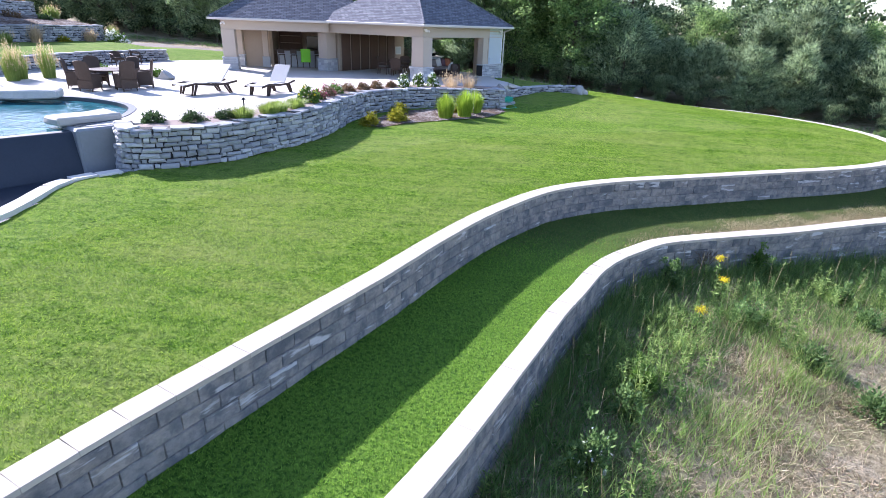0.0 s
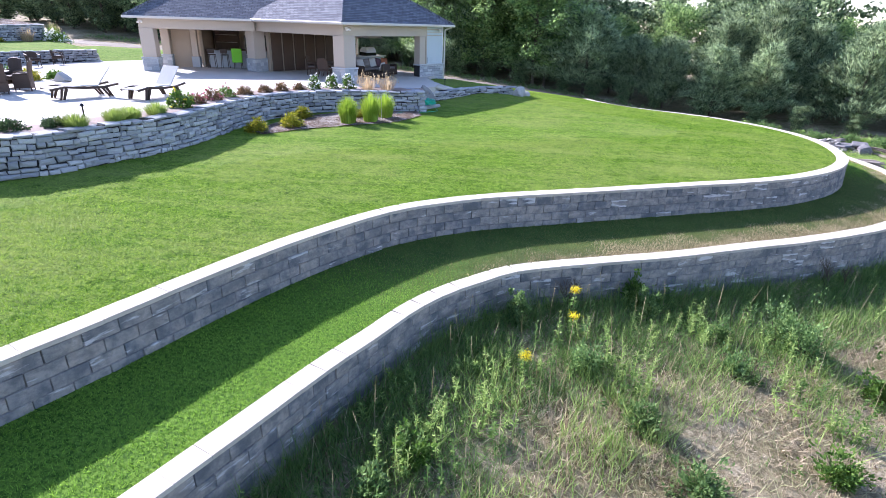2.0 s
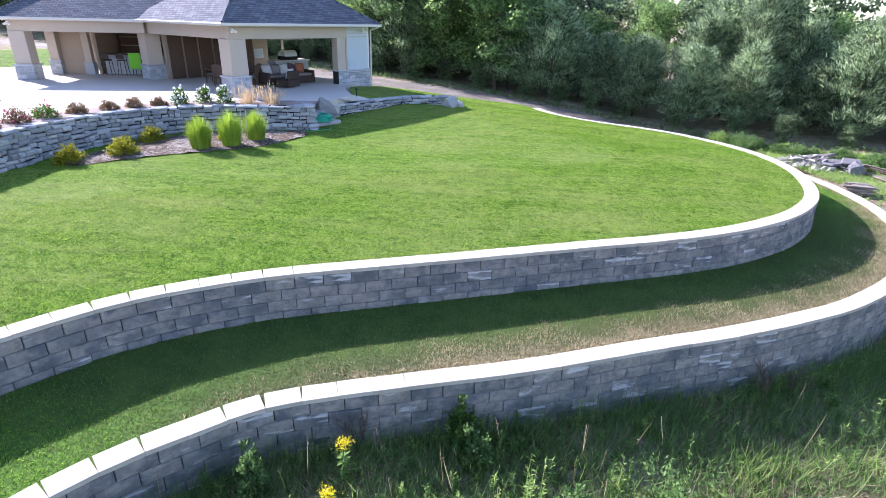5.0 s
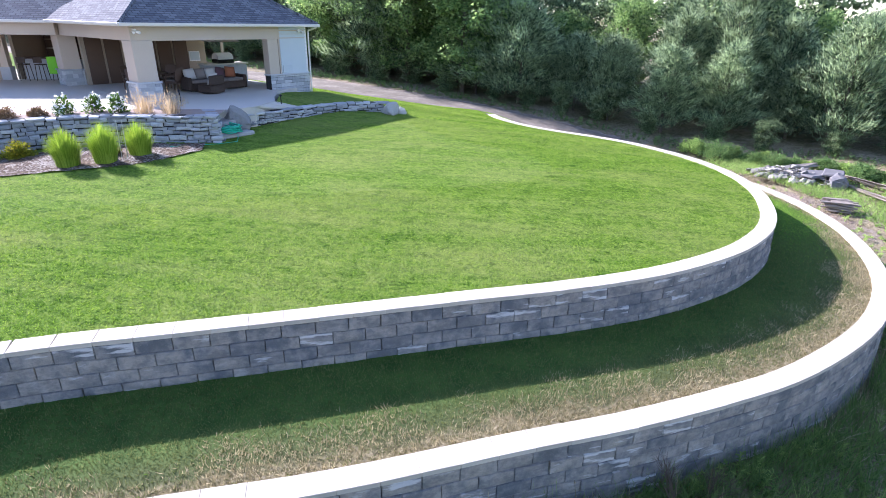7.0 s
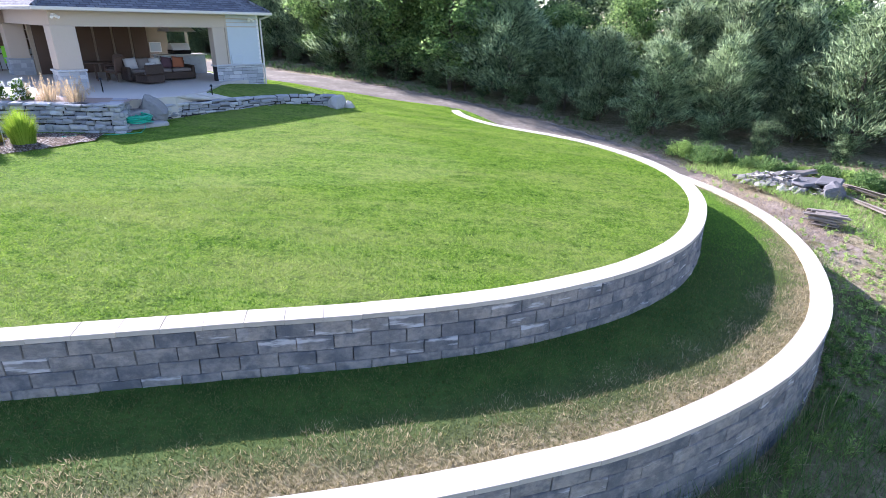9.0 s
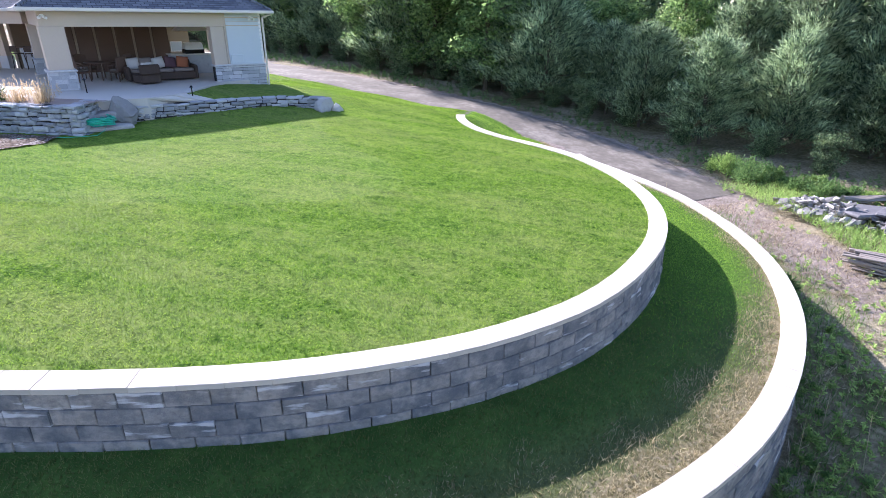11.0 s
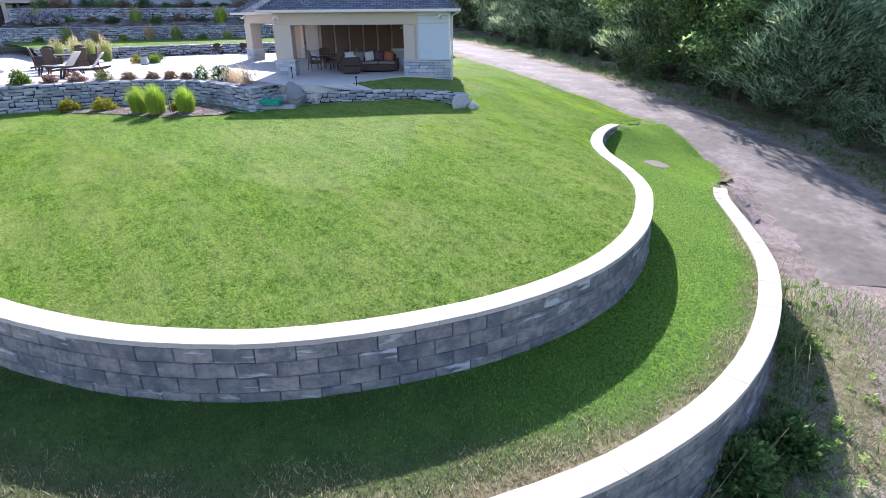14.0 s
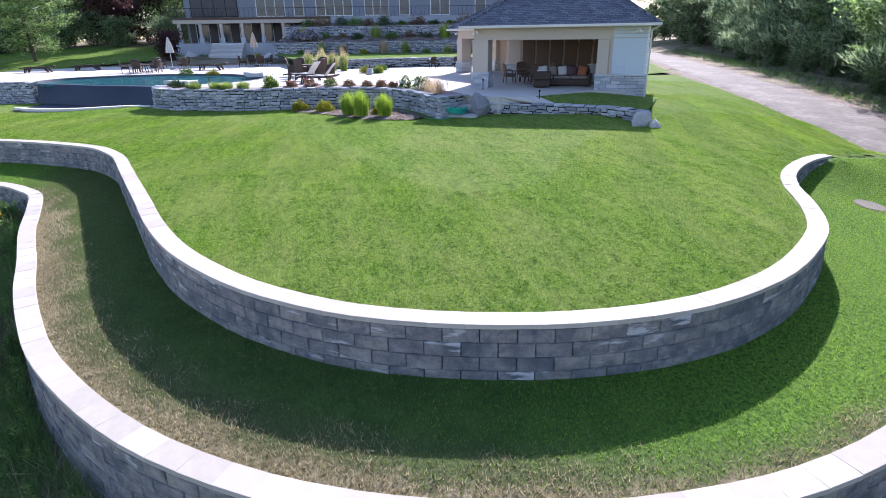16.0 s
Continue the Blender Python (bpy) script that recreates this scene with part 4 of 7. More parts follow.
def boulder(at, r, flat, seed, label, mat=None):
    """A weathered boulder: a lump cut by a few flat breaks, its surface pitted."""
    bm = bmesh.new()
    blob(bm, r, (0, 0, r * flat[2] * 0.75), flat, 0.35, 4, seed)
    rnd = random.Random(seed)
    mid = Vector((0, 0, r * flat[2] * 0.7))
    for _ in range(9):
        n = Vector((rnd.uniform(-1, 1), rnd.uniform(-1, 1), rnd.uniform(-.3, 1))).normalized()
        cut = r * rnd.uniform(0.58, 0.8) * min(flat)
        for v in bm.verts:
            d = (v.co - mid).dot(n) - cut
            if d > 0:
                v.co -= n * d * 0.92
    for v in bm.verts:
        v.co += (v.co - mid).normalized() * (0.05 * r * noise.noise(v.co * 7 / r + Vector((seed, 0, 0))) + 0.025 * r * noise.noise(v.co * 19 / r))
    ob = part("boulder", bm, mat or M_BOULDER, None)
    ob.matrix_basis = pose(*at, 0, 0, seed * 40)
    return tagged(ob, label, "boulder")


boulder((4.9, 31.75, -3.54), 0.46, (0.95, 0.85, 0.95), 1, "rounded grey boulder at the end of the low stone wall")
boulder((5.4, 32.1, -3.55), 0.36, (1.0, 0.8, 0.7), 6, "pale flat boulder beside the low wall's end", M_SLAB)
boulder((0.25, 26.85, -3.50), 0.66, (0.8, 0.95, 0.95), 3, "standing grey boulder beside the steps")
slab_rock("step_stone", (0.35, 26.0, -3.52), (1.6, 0.75, 0.17), 58, 5, "rough stone step slab")
slab_rock("step_stone", (-0.15, 26.35, -3.30), (1.3, 0.8, 0.30), 58, 7, "upper rough stone step slab")
# coiled hose
M_HOSE = plain("green_rubber", (0.010, 0.40, 0.27), 0.4, vary=0.15, spec=0.5)
hose = thing("garden_hose", "coiled bright green garden hose lying on the stone step", "hose", pose(0.30, 25.80, -3.30))
cu = bpy.data.curves.new("coil", "CURVE")
cu.dimensions, cu.bevel_depth, cu.bevel_resolution = "3D", 0.020, 1
sp = cu.splines.new("POLY")
sp.points.add(260)
for i in range(261):
    a = i / 20 * math.tau
    r = 0.36 + 0.09 * math.sin(i * 0.37) + 0.03 * math.sin(i * 1.9)
    sp.points[i].co = (r * math.cos(a) * 1.25, r * math.sin(a), 0.03 + 0.20 * i / 260 + 0.03 * math.sin(i * 0.8), 1)
put("coil", cu, M_HOSE, hose)
cu = bpy.data.curves.new("tail", "CURVE")
cu.dimensions, cu.bevel_depth, cu.bevel_resolution = "3D", 0.009, 1
sp = cu.splines.new("POLY")
tail = [(0.3, 0.1, 0.05), (0.6, -0.3, -0.10), (0.75, -0.7, -0.17), (0.3, -1.2, -0.17), (-0.4, -1.6, -0.16), (-0.9, -2.0, -0.15)]
sp.points.add(len(tail) - 1)
for p, c in zip(sp.points, tail):
    p.co = (*c, 1)
put("tail", cu, M_HOSE, hose)

# ---- pavilion ----
PU, PV = Vector((0.522, 0.853, 0)), Vector((-0.853, 0.522, 0))
P0 = Vector((-3.95, 27.65, 0))
PM = Matrix(((PU.x, PV.x, 0, P0.x), (PU.y, PV.y, 0, P0.y), (0, 0, 1, 0), (0, 0, 0, 1)))
WG = Vector((-15.85, 29.55, 0))
WM = Matrix(((0.965, -0.262, 0, WG.x), (0.262, 0.965, 0, WG.y), (0, 0, 1, 0), (0, 0, 0, 1)))
PC, PB, PD, WL, WD = 8.08, 7.9, 7.2, 5.95, 6.4
FZ, OPEN_Z, EAVE = Z_PATIO, -0.47, 0.16
SLOPE = math.tan(radians(33))
pav = thing("pavilion", "tan stucco pool pavilion with stone column bases and grey shingle roof", "pavilion")


def one(name, m, dims, material, parent, bevel=0.01, label=""):
    bm = bmesh.new()
    box(bm, *dims, bevel, m)
    return part(name, bm, material, parent, label)


def stone_unit(seed):
    bm = bmesh.new()
    box(bm, -0.5, 0.5, -0.5, 0.5, -0.5, 0.5, 0.04)
    r = random.Random(seed)
    for q in bm.verts:
        q.co += Vector([r.uniform(-0.025, 0.025) for _ in range(3)])
    me = bpy.data.meshes.new("stone")
    bm.to_mesh(me)
    bm.free()
    me.materials.append(M_VENEER)
    return me


STONE_UNITS = [stone_unit(i) for i in range(5)]


def stone_piece(m, x0, x1, y0, y1, z0, z1, parent, rnd):
    """One veneer stone, as a piece of its wall or column."""
    put("stone", STONE_UNITS[rnd.randrange(5)], None, parent, m @ Matrix.LocRotScale(((x0 + x1) / 2, (y0 + y1) / 2, (z0 + z1) / 2), None, (x1 - x0, y1 - y0, z1 - z0)))


def column(m, u, v, half=0.36, z0=FZ, stone_h=0.72):
    """A broad square stucco column on a veneered stone base with a cap."""
    c = part("column", bmesh.new(), M_STUCCO, pav)
    bm = bmesh.new()
    box(bm, -half, half, -half, half, z0 + stone_h, OPEN_Z + 0.02, 0.015)
    bmesh.ops.transform(bm, matrix=m @ Matrix.Translation((u, v, 0)), verts=bm.verts[:])
    bm.to_mesh(c.data)
    bm.free()
    B = half + 0.07
    one("stone_cap", m, (u - B - 0.02, u + B + 0.02, v - B - 0.02, v + B + 0.02, z0 + stone_h - 0.06, z0 + stone_h + 0.01), M_VENEER, c, 0.012)
    one("core", m, (u - B + 0.05, u + B - 0.05, v - B + 0.05, v + B - 0.05, z0 - 0.15, z0 + stone_h - 0.062), M_VENEER, c, 0)
    rnd = random.Random(int(u * 10 + v * 7))
    for sx, sy in ((1, 0), (-1, 0), (0, 1), (0, -1)):
        z = z0 - 0.1
        while z < z0 + stone_h - 0.1:
            h = min(rnd.uniform(0.12, 0.2), z0 + stone_h - 0.065 - z)
            t = -B + 0.02
            while t < B - 0.04:
                w = min(rnd.uniform(0.18, 0.4), B - 0.02 - t)
                d = B - 0.02 + rnd.uniform(-0.012, 0.015)
                if sx:
                    stone_piece(m, *sorted((u + sx * (B - 0.09), u + sx * d)), v + t, v + t + w - 0.01, z, z + h - 0.01, c, rnd)
                else:
                    stone_piece(m, u + t, u + t + w - 0.01, *sorted((v + sy * (B - 0.09), v + sy * d)), z, z + h - 0.01, c, rnd)
                t += w
            z += h
    return c


def veneer(name, m, u0, u1, v_face, z0, z1, parent, axis="u", seed=1, out=-1):
    """A face of coursed stone veneer pieces."""
    rnd = random.Random(seed)
    z = z0
    while z < z1 - 0.04:
        h = min(rnd.uniform(0.11, 0.2), z1 - z)
        t = u0
        while t < u1 - 0.02:
            w = min(rnd.uniform(0.2, 0.55), u1 - t)
            d = rnd.uniform(0.02, 0.045)
            a, b = sorted((v_face, v_face + out * d))
            dims = (t, t + w - 0.012, a, b, z, z + h - 0.012) if axis == "u" else (a, b, t, t + w - 0.012, z, z + h - 0.012)
            stone_piece(m, *dims, parent, rnd)
            t += w
        z += h


for m, u, v, half in ((PM, 0.36, 0.38, 0.40), (PM, 0.36, PB - 0.1, 0.38), (WM, 0.36, 0.36, 0.36), (WM, 0.46, 3.0, 0.23)):
    column(m, u, v, half)
# beams over the openings
one("beam", PM, (0.0, PC, 0.06, 0.50, OPEN_Z, EAVE - 0.05), M_STUCCO, pav, 0.01)
one("beam", PM, (0.06, 0.50, 0.51, PB + 0.3, OPEN_Z, EAVE - 0.05), M_STUCCO, pav, 0.01)
one("beam", WM, (0.0, WL + 0.1, 0.06, 0.50, OPEN_Z, EAVE - 0.05), M_STUCCO, pav, 0.01)
one("beam", WM, (0.06, 0.50, 0.51, WD, OPEN_Z, EAVE - 0.05), M_STUCCO, pav, 0.01)
# the closed end bay: pilaster, siding, stone wainscot
EB0, EB1 = 5.92, PC
w = one("wall", PM, (EB0 + 0.05, EB1 - 0.04, 0.10, 0.42, -3.1, OPEN_Z), M_STUCCO, pav, 0.005)
one("pilaster", PM, (EB0, EB0 + 0.52, 0.045, 0.46, -2.02, OPEN_Z - 0.004), M_STUCCO, w)
one("pilaster", PM, (EB0 + 0.58, EB0 + 0.66, 0.055, 0.46, -2.02, 0.10), M_STUCCO, w)
for i in range(13):
    z = -2.0 + i * 0.16
    bm = bmesh.new()
    box(bm, EB0 + 0.67, EB1, 0.065, 0.10, z, z + 0.165, 0, PM @ Matrix.Translation((0, 0.004 * (i % 2), 0)) @ Matrix.Rotation(0.0, 4, "X"))
    for q in bm.verts:
        if q.co.z < z + 0.05:
            q.co -= PV * 0.03
    part("siding_board", bm, M_SIDING, w)
for i in range(13):
    z = -2.0 + i * 0.16
    bm = bmesh.new()
    box(bm, EB1 - 0.03, EB1 + 0.01, 0.10, 1.9, z, z + 0.165, 0, PM)
    for q in bm.verts:
        if q.co.z < z + 0.05:
            q.co += PU * 0.03
    part("siding_board", bm, M_SIDING, w)
one("corner_board", PM, (EB1 - 0.06, EB1 + 0.035, 0.045, 0.14, -2.0, 0.1), M_TRIM, w, 0.005)
one("stone_ledge", PM, (EB0 - 0.06, EB1 + 0.10, -0.06, 0.5, -2.06, -1.99), M_VENEER, w, 0.012)
veneer("stone_veneer", PM, EB0 - 0.02, EB1 + 0.05, 0.02, -3.1, -2.06, w, "u", 4)
veneer("stone_veneer", PM, 0.02, 2.0, EB1 + 0.02, -3.1, -2.06, w, "v", 5, 1)
one("stone_backing", PM, (EB0, EB1 + 0.02, 0.025, 0.46, -3.1, -2.065), M_DARKGAP, w, 0)
one("meter_box", PM, (EB0 + 0.72, EB0 + 1.25, 0.01, 0.06, -1.95, -1.60), M_SIDING, w, 0.01, "small pale service panel")
# east wall behind the end bay, open towards the drive
one("wall", PM, (PC - 0.30, PC - 0.04, 0.43, 1.95, -3.1, OPEN_Z), M_STUCCO, pav, 0.005)
one("beam", PM, (PC - 0.44, PC - 0.02, 0.51, PD, OPEN_Z + 0.004, EAVE - 0.05), M_STUCCO, pav, 0.01)
one("post", PM, (PC - 0.30, PC - 0.18, PD - 0.14, PD - 0.02, -3.1, OPEN_Z), M_STUCCO, pav, 0.005)
# back walls with dark panelling
M_IN = plain("interior_tan", (0.36, 0.29, 0.22), 0.85, vary=0.1)
bw = one("back_wall", PM, (0.8, 6.85, PD - 0.02, PD + 0.2, -3.0, 0.1), M_IN, pav, 0)
for i in range(6):
    u = 0.95 + i * 0.83
    one("panel", PM, (u, u + 0.72, PD - 0.09, PD - 0.025, FZ + 0.02, -0.55), M_WOOD, bw, 0.015, "dark stained wood panel")
bw2 = one("back_wall", WM, (0.7, 7.6, WD - 0.05, WD + 0.2, -3.0, 0.1), M_IN, pav, 0)
one("side_wall", WM, (2.3, 2.45, 3.3, WD - 0.06, -2.9, 0.1), M_IN, pav, 0)
one("screen_wall", WM, (0.72, 1.88, 3.1, 3.24, FZ, OPEN_Z + 0.5), M_IN, pav, 0.01)
one("post", WM, (1.86, 2.20, 2.92, 3.26, FZ, OPEN_Z + 0.5), M_STUCCO, pav, 0.01)
one("post_base", WM, (1.80, 2.26, 2.86, 3.32, FZ, FZ + 0.62), M_VENEER, pav, 0.01)
one("door", WM, (1.05, 1.95, WD - 0.12, WD - 0.055, FZ, FZ + 2.1), plain("tan_door", (0.42, 0.35, 0.27), 0.6), bw2, 0.01, "plain tan panel door")
one("cabinet_front", WM, (2.6, 4.1, WD - 0.5, WD - 0.055, FZ, FZ + 2.2), M_WOOD, bw2, 0.02, "dark wood shelving unit")
for i in range(4):
    one("shelf", WM, (2.7, 4.0, WD - 0.62, WD - 0.51, FZ + 0.45 + i * 0.45, FZ + 0.49 + i * 0.45), M_STUCCO, bw2, 0.004, "pale shelf edge")
M_BLACK = plain("black_glass", (0.012, 0.013, 0.015), 0.15, spec=0.5)
one("screen", WM, (4.4, 5.9, WD - 0.13, WD - 0.055, -1.75, -0.85), M_BLACK, bw2, 0.01, "dark wall-mounted screen")
wi = one("window", PM, (5.85, 6.45, PD - 0.13, PD - 0.095, -1.8, -1.3), M_TRIM, bw, 0.01, "small framed back window")
# solid pale pane stands in for the daylight beyond the window
one("pane", PM, (5.9, 6.4, PD - 0.14, PD - 0.131, -1.75, -1.35), M_SIDING, wi, 0)
# ceiling and soffit
M_CEIL = plain("ceiling_boards", (0.30, 0.22, 0.15), 0.7, vary=0.15)
one("ceiling_panel", PM, (0.51, PC - 0.45, 0.51, PD - 0.03, EAVE - 0.10, EAVE - 0.055), M_CEIL, pav, 0)
one("ceiling_panel", WM, (0.51, 6.6, 0.51, WD - 0.06, EAVE - 0.14, EAVE - 0.11), M_CEIL, pav, 0)


def hip_roof(m, x0, x1, y0, y1, z, name="roof"):
    """Hipped roof faces with thickness; the ridge runs along the longer side."""
    run = min(x1 - x0, y1 - y0) / 2
    top = z + run * SLOPE
    if x1 - x0 >= y1 - y0:
        r0, r1 = (x0 + run, (y0 + y1) / 2, top), (x1 - run, (y0 + y1) / 2, top)
    else:
        r0, r1 = ((x0 + x1) / 2, y0 + run, top), ((x0 + x1) / 2, y1 - run, top)
    c = [(x0, y0, z), (x1, y0, z), (x1, y1, z), (x0, y1, z)]
    if x1 - x0 >= y1 - y0:
        faces = [(c[0], c[1], r1, r0), (c[1], c[2], r1), (c[2], c[3], r0, r1), (c[3], c[0], r0)]
    else:
        faces = [(c[0], c[1], r0), (c[1], c[2], r1, r0), (c[2], c[3], r1), (c[3], c[0], r0, r1)]
    for f in faces:
        # each slope lies in its own frame, so that its shingle rows run level
        p = [m @ Vector(q) for q in f]
        ex = (p[1] - p[0]).normalized()
        nz = (p[1] - p[0]).cross(p[2] - p[0]).normalized()
        ey = nz.cross(ex)
        fm = Matrix((ex, ey, nz)).transposed().to_4x4()
        fm.translation = p[0]
        inv = fm.inverted()
        bm = bmesh.new()
        vs = [bm.verts.new(inv @ q) for q in p]
        face = bm.faces.new(vs)
        r = bmesh.ops.extrude_face_region(bm, geom=[face])
        bmesh.ops.translate(bm, verts=[g for g in r["geom"] if isinstance(g, bmesh.types.BMVert)], vec=(0, 0, -0.05))
        bmesh.ops.recalc_face_normals(bm, faces=bm.faces[:])
        ob = part(name, bm, M_SHINGLE, pav)
        ob.matrix_basis = fm
    # ridge and hip caps
    for a, b in [(c[0], r0), (c[1], r1 if x1 - x0 >= y1 - y0 else r0), (r0, r1)]:
        a, b = m @ Vector(a), m @ Vector(b)
        if (b - a).length > 0.3:
            bm = bmesh.new()
            cyl(bm, 0.07, 0.07, a + Vector((0, 0, 0.0)), b + Vector((0, 0, 0.0)), 6)
            part("ridge_cap", bm, M_SHINGLE, pav)
    # gutter and soffit board
    for a, b in ((c[0], c[1]), (c[1], c[2]), (c[3], c[0])):
        a, b = Vector(a), Vector(b)
        d = (b - a).normalized()
        n = Vector((d.y, -d.x, 0))
        bm = bmesh.new()
        L = (b - a).length
        box(bm, -0.06, L + 0.06, -0.10, 0.02, -0.13, -0.005, 0.02, m @ Matrix.Translation(a) @ Matrix.Rotation(math.atan2(d.y, d.x), 4, "Z"))
        part("gutter", bm, M_GUTTER, pav, "pale metal gutter")
    one("soffit", m, (x0 + 0.02, x1 - 0.02, y0 + 0.02, y0 + 0.5, z - 0.06, z - 0.02), M_TRIM, pav, 0)


hip_roof(PM, -0.5, PC + 0.38, -0.45, PD + 0.6, EAVE + 0.03)
hip_roof(WM, -0.5, 9.2, -0.45, WD + 0.4, EAVE + 0.012)
bm = bmesh.new()
cyl(bm, 0.04, 0.04, PM @ Vector((PC + 0.10, -0.03, -3.05)), PM @ Vector((PC + 0.10, -0.03, -0.1)), 8)
cyl(bm, 0.04, 0.04, PM @ Vector((PC + 0.10, -0.03, -0.1)), PM @ Vector((PC + 0.40, -0.35, 0.05)), 8)
part("downpipe", bm, M_GUTTER, pav, "pale metal downpipe")
for m, u, v in ((PM, 0.1, -0.02), (PM, EB1 - 0.5, -0.02), (WM, 0.1, -0.02)):
    bm = bmesh.new()
    box(bm, u, u + 0.12, v - 0.05, v + 0.06, -0.12, -0.04, 0.01, m)
    cyl(bm, 0.06, 0.05, m @ Vector((u, v - 0.05, -0.13)), m @ Vector((u - 0.05, v - 0.18, -0.17)), 8)
    cyl(bm, 0.06, 0.05, m @ Vector((u + 0.12, v - 0.05, -0.13)), m @ Vector((u + 0.17, v - 0.18, -0.17)), 8)
    part("flood_light", bm, M_TRIM, pav, "twin white flood light")

# ---- furniture ----
M_WICKER = plain("dark_brown_wicker", (0.055, 0.036, 0.026), 0.6, scale=30, vary=0.5, bump=0.6)
M_WICKER2 = plain("brown_wicker", (0.075, 0.05, 0.036), 0.6, scale=30, vary=0.4, bump=0.6)
M_SLING = plain("pale_sling_fabric", (0.55, 0.53, 0.50), 0.8, scale=20)
M_CUSHION = plain("cream_cushion", (0.50, 0.475, 0.44), 0.9, scale=10)
M_BLUE = plain("blue_cushion", (0.02, 0.06, 0.30), 0.85, scale=10)
M_TAUPE = plain("taupe_cushion", (0.20, 0.17, 0.15), 0.9, scale=10)
M_PLUM = plain("plum_cushion", (0.10, 0.055, 0.065), 0.9, scale=10)
M_RUST = plain("rust_cushion", (0.33, 0.12, 0.06), 0.9, scale=10)
M_GREENT = plain("lime_towel", (0.22, 0.62, 0.05), 0.95, scale=25)
M_STEEL = plain("brushed_steel", (0.55, 0.55, 0.56), 0.35, 0.8)


def pillow(m, w, h, t, mat, parent, name="pillow"):
    bm = bmesh.new()
    vs = bmesh.ops.create_cube(bm, size=1.0)["verts"]
    bmesh.ops.subdivide_edges(bm, edges=bm.edges[:], cuts=3, use_grid_fill=True)
    for v in bm.verts:
        x, y = v.co.x * 2, v.co.z * 2
        k = (1 - min(1, abs(x)) ** 4) * (1 - min(1, abs(y)) ** 4)
        v.co = Vector((v.co.x * w, v.co.y * t * (0.15 + 0.85 * k), v.co.z * h))
    bmesh.ops.transform(bm, matrix=m, verts=bm.verts[:])
    return part(name, bm, mat, parent, "", True)


def chaise(at, rz, label, sling=None, rise=50):
    """Sun lounger: curved woven legs, pale sling bed, raised back."""
    t = thing("sun_lounger", label, "sun lounger", pose(*at, 0, 0, rz) @ Matrix.Scale(1.2, 4), "loungers by the pool")
    for sy in (-0.33, 0.33):
        bm = bmesh.new()
        pts = [(-1.0, 0.30), (-0.6, 0.36), (0.0, 0.30), (0.5, 0.30), (0.95, 0.37)]
        for (x0, z0), (x1, z1) in zip(pts, pts[1:]):
            cyl(bm, 0.035, 0.035, (x0, sy, z0), (x1, sy, z1), 6)
        part("side_rail", bm, M_WICKER, t)
        for x0, x1 in ((-0.55, -0.68), (0.55, 0.72)):
            bm = bmesh.new()
            cyl(bm, 0.05, 0.035, (x0, sy, 0.32), (x1, sy, 0.0), 6)
            cyl(bm, 0.045, 0.03, (x0 - 0.12, sy, 0.32), (x1 - 0.08, sy, 0.0), 6)
            part("leg", bm, M_WICKER, t)
    bm = bmesh.new()
    box(bm, -1.0, 0.35, -0.31, 0.31, 0.33, 0.365, 0.01)
    bmesh.ops.subdivide_edges(bm, edges=bm.edges[:], cuts=2)
    for v in bm.verts:
        v.co.z += 0.03 * math.cos(v.co.x * 4)
    part("bed", bm, sling or M_SLING, t)
    one("backrest", Matrix.Translation((0.35, 0, 0.35)) @ Matrix.Rotation(radians(-rise), 4, "Y"), (0, 0.72, -0.31, 0.31, -0.015, 0.02), sling or M_SLING, t)
    return t


chaise((-11.65, 19.15, FZ), 60, "low woven sun lounger with pale sling and raised back")
chaise((-9.3, 20.0, FZ), 78, "low woven sun lounger with pale sling and raised back")
chaise((-29.2, -2.8, FZ), 95, "dark flat woven sun lounger beyond the pool", M_WICKER, 8)
chaise((-30.9, 0.3, FZ), 95, "dark flat woven sun lounger beyond the pool", M_WICKER, 8)
chaise((-26.5, 11.2, FZ), 80, "dark flat woven sun lounger beyond the pool", M_WICKER, 8)


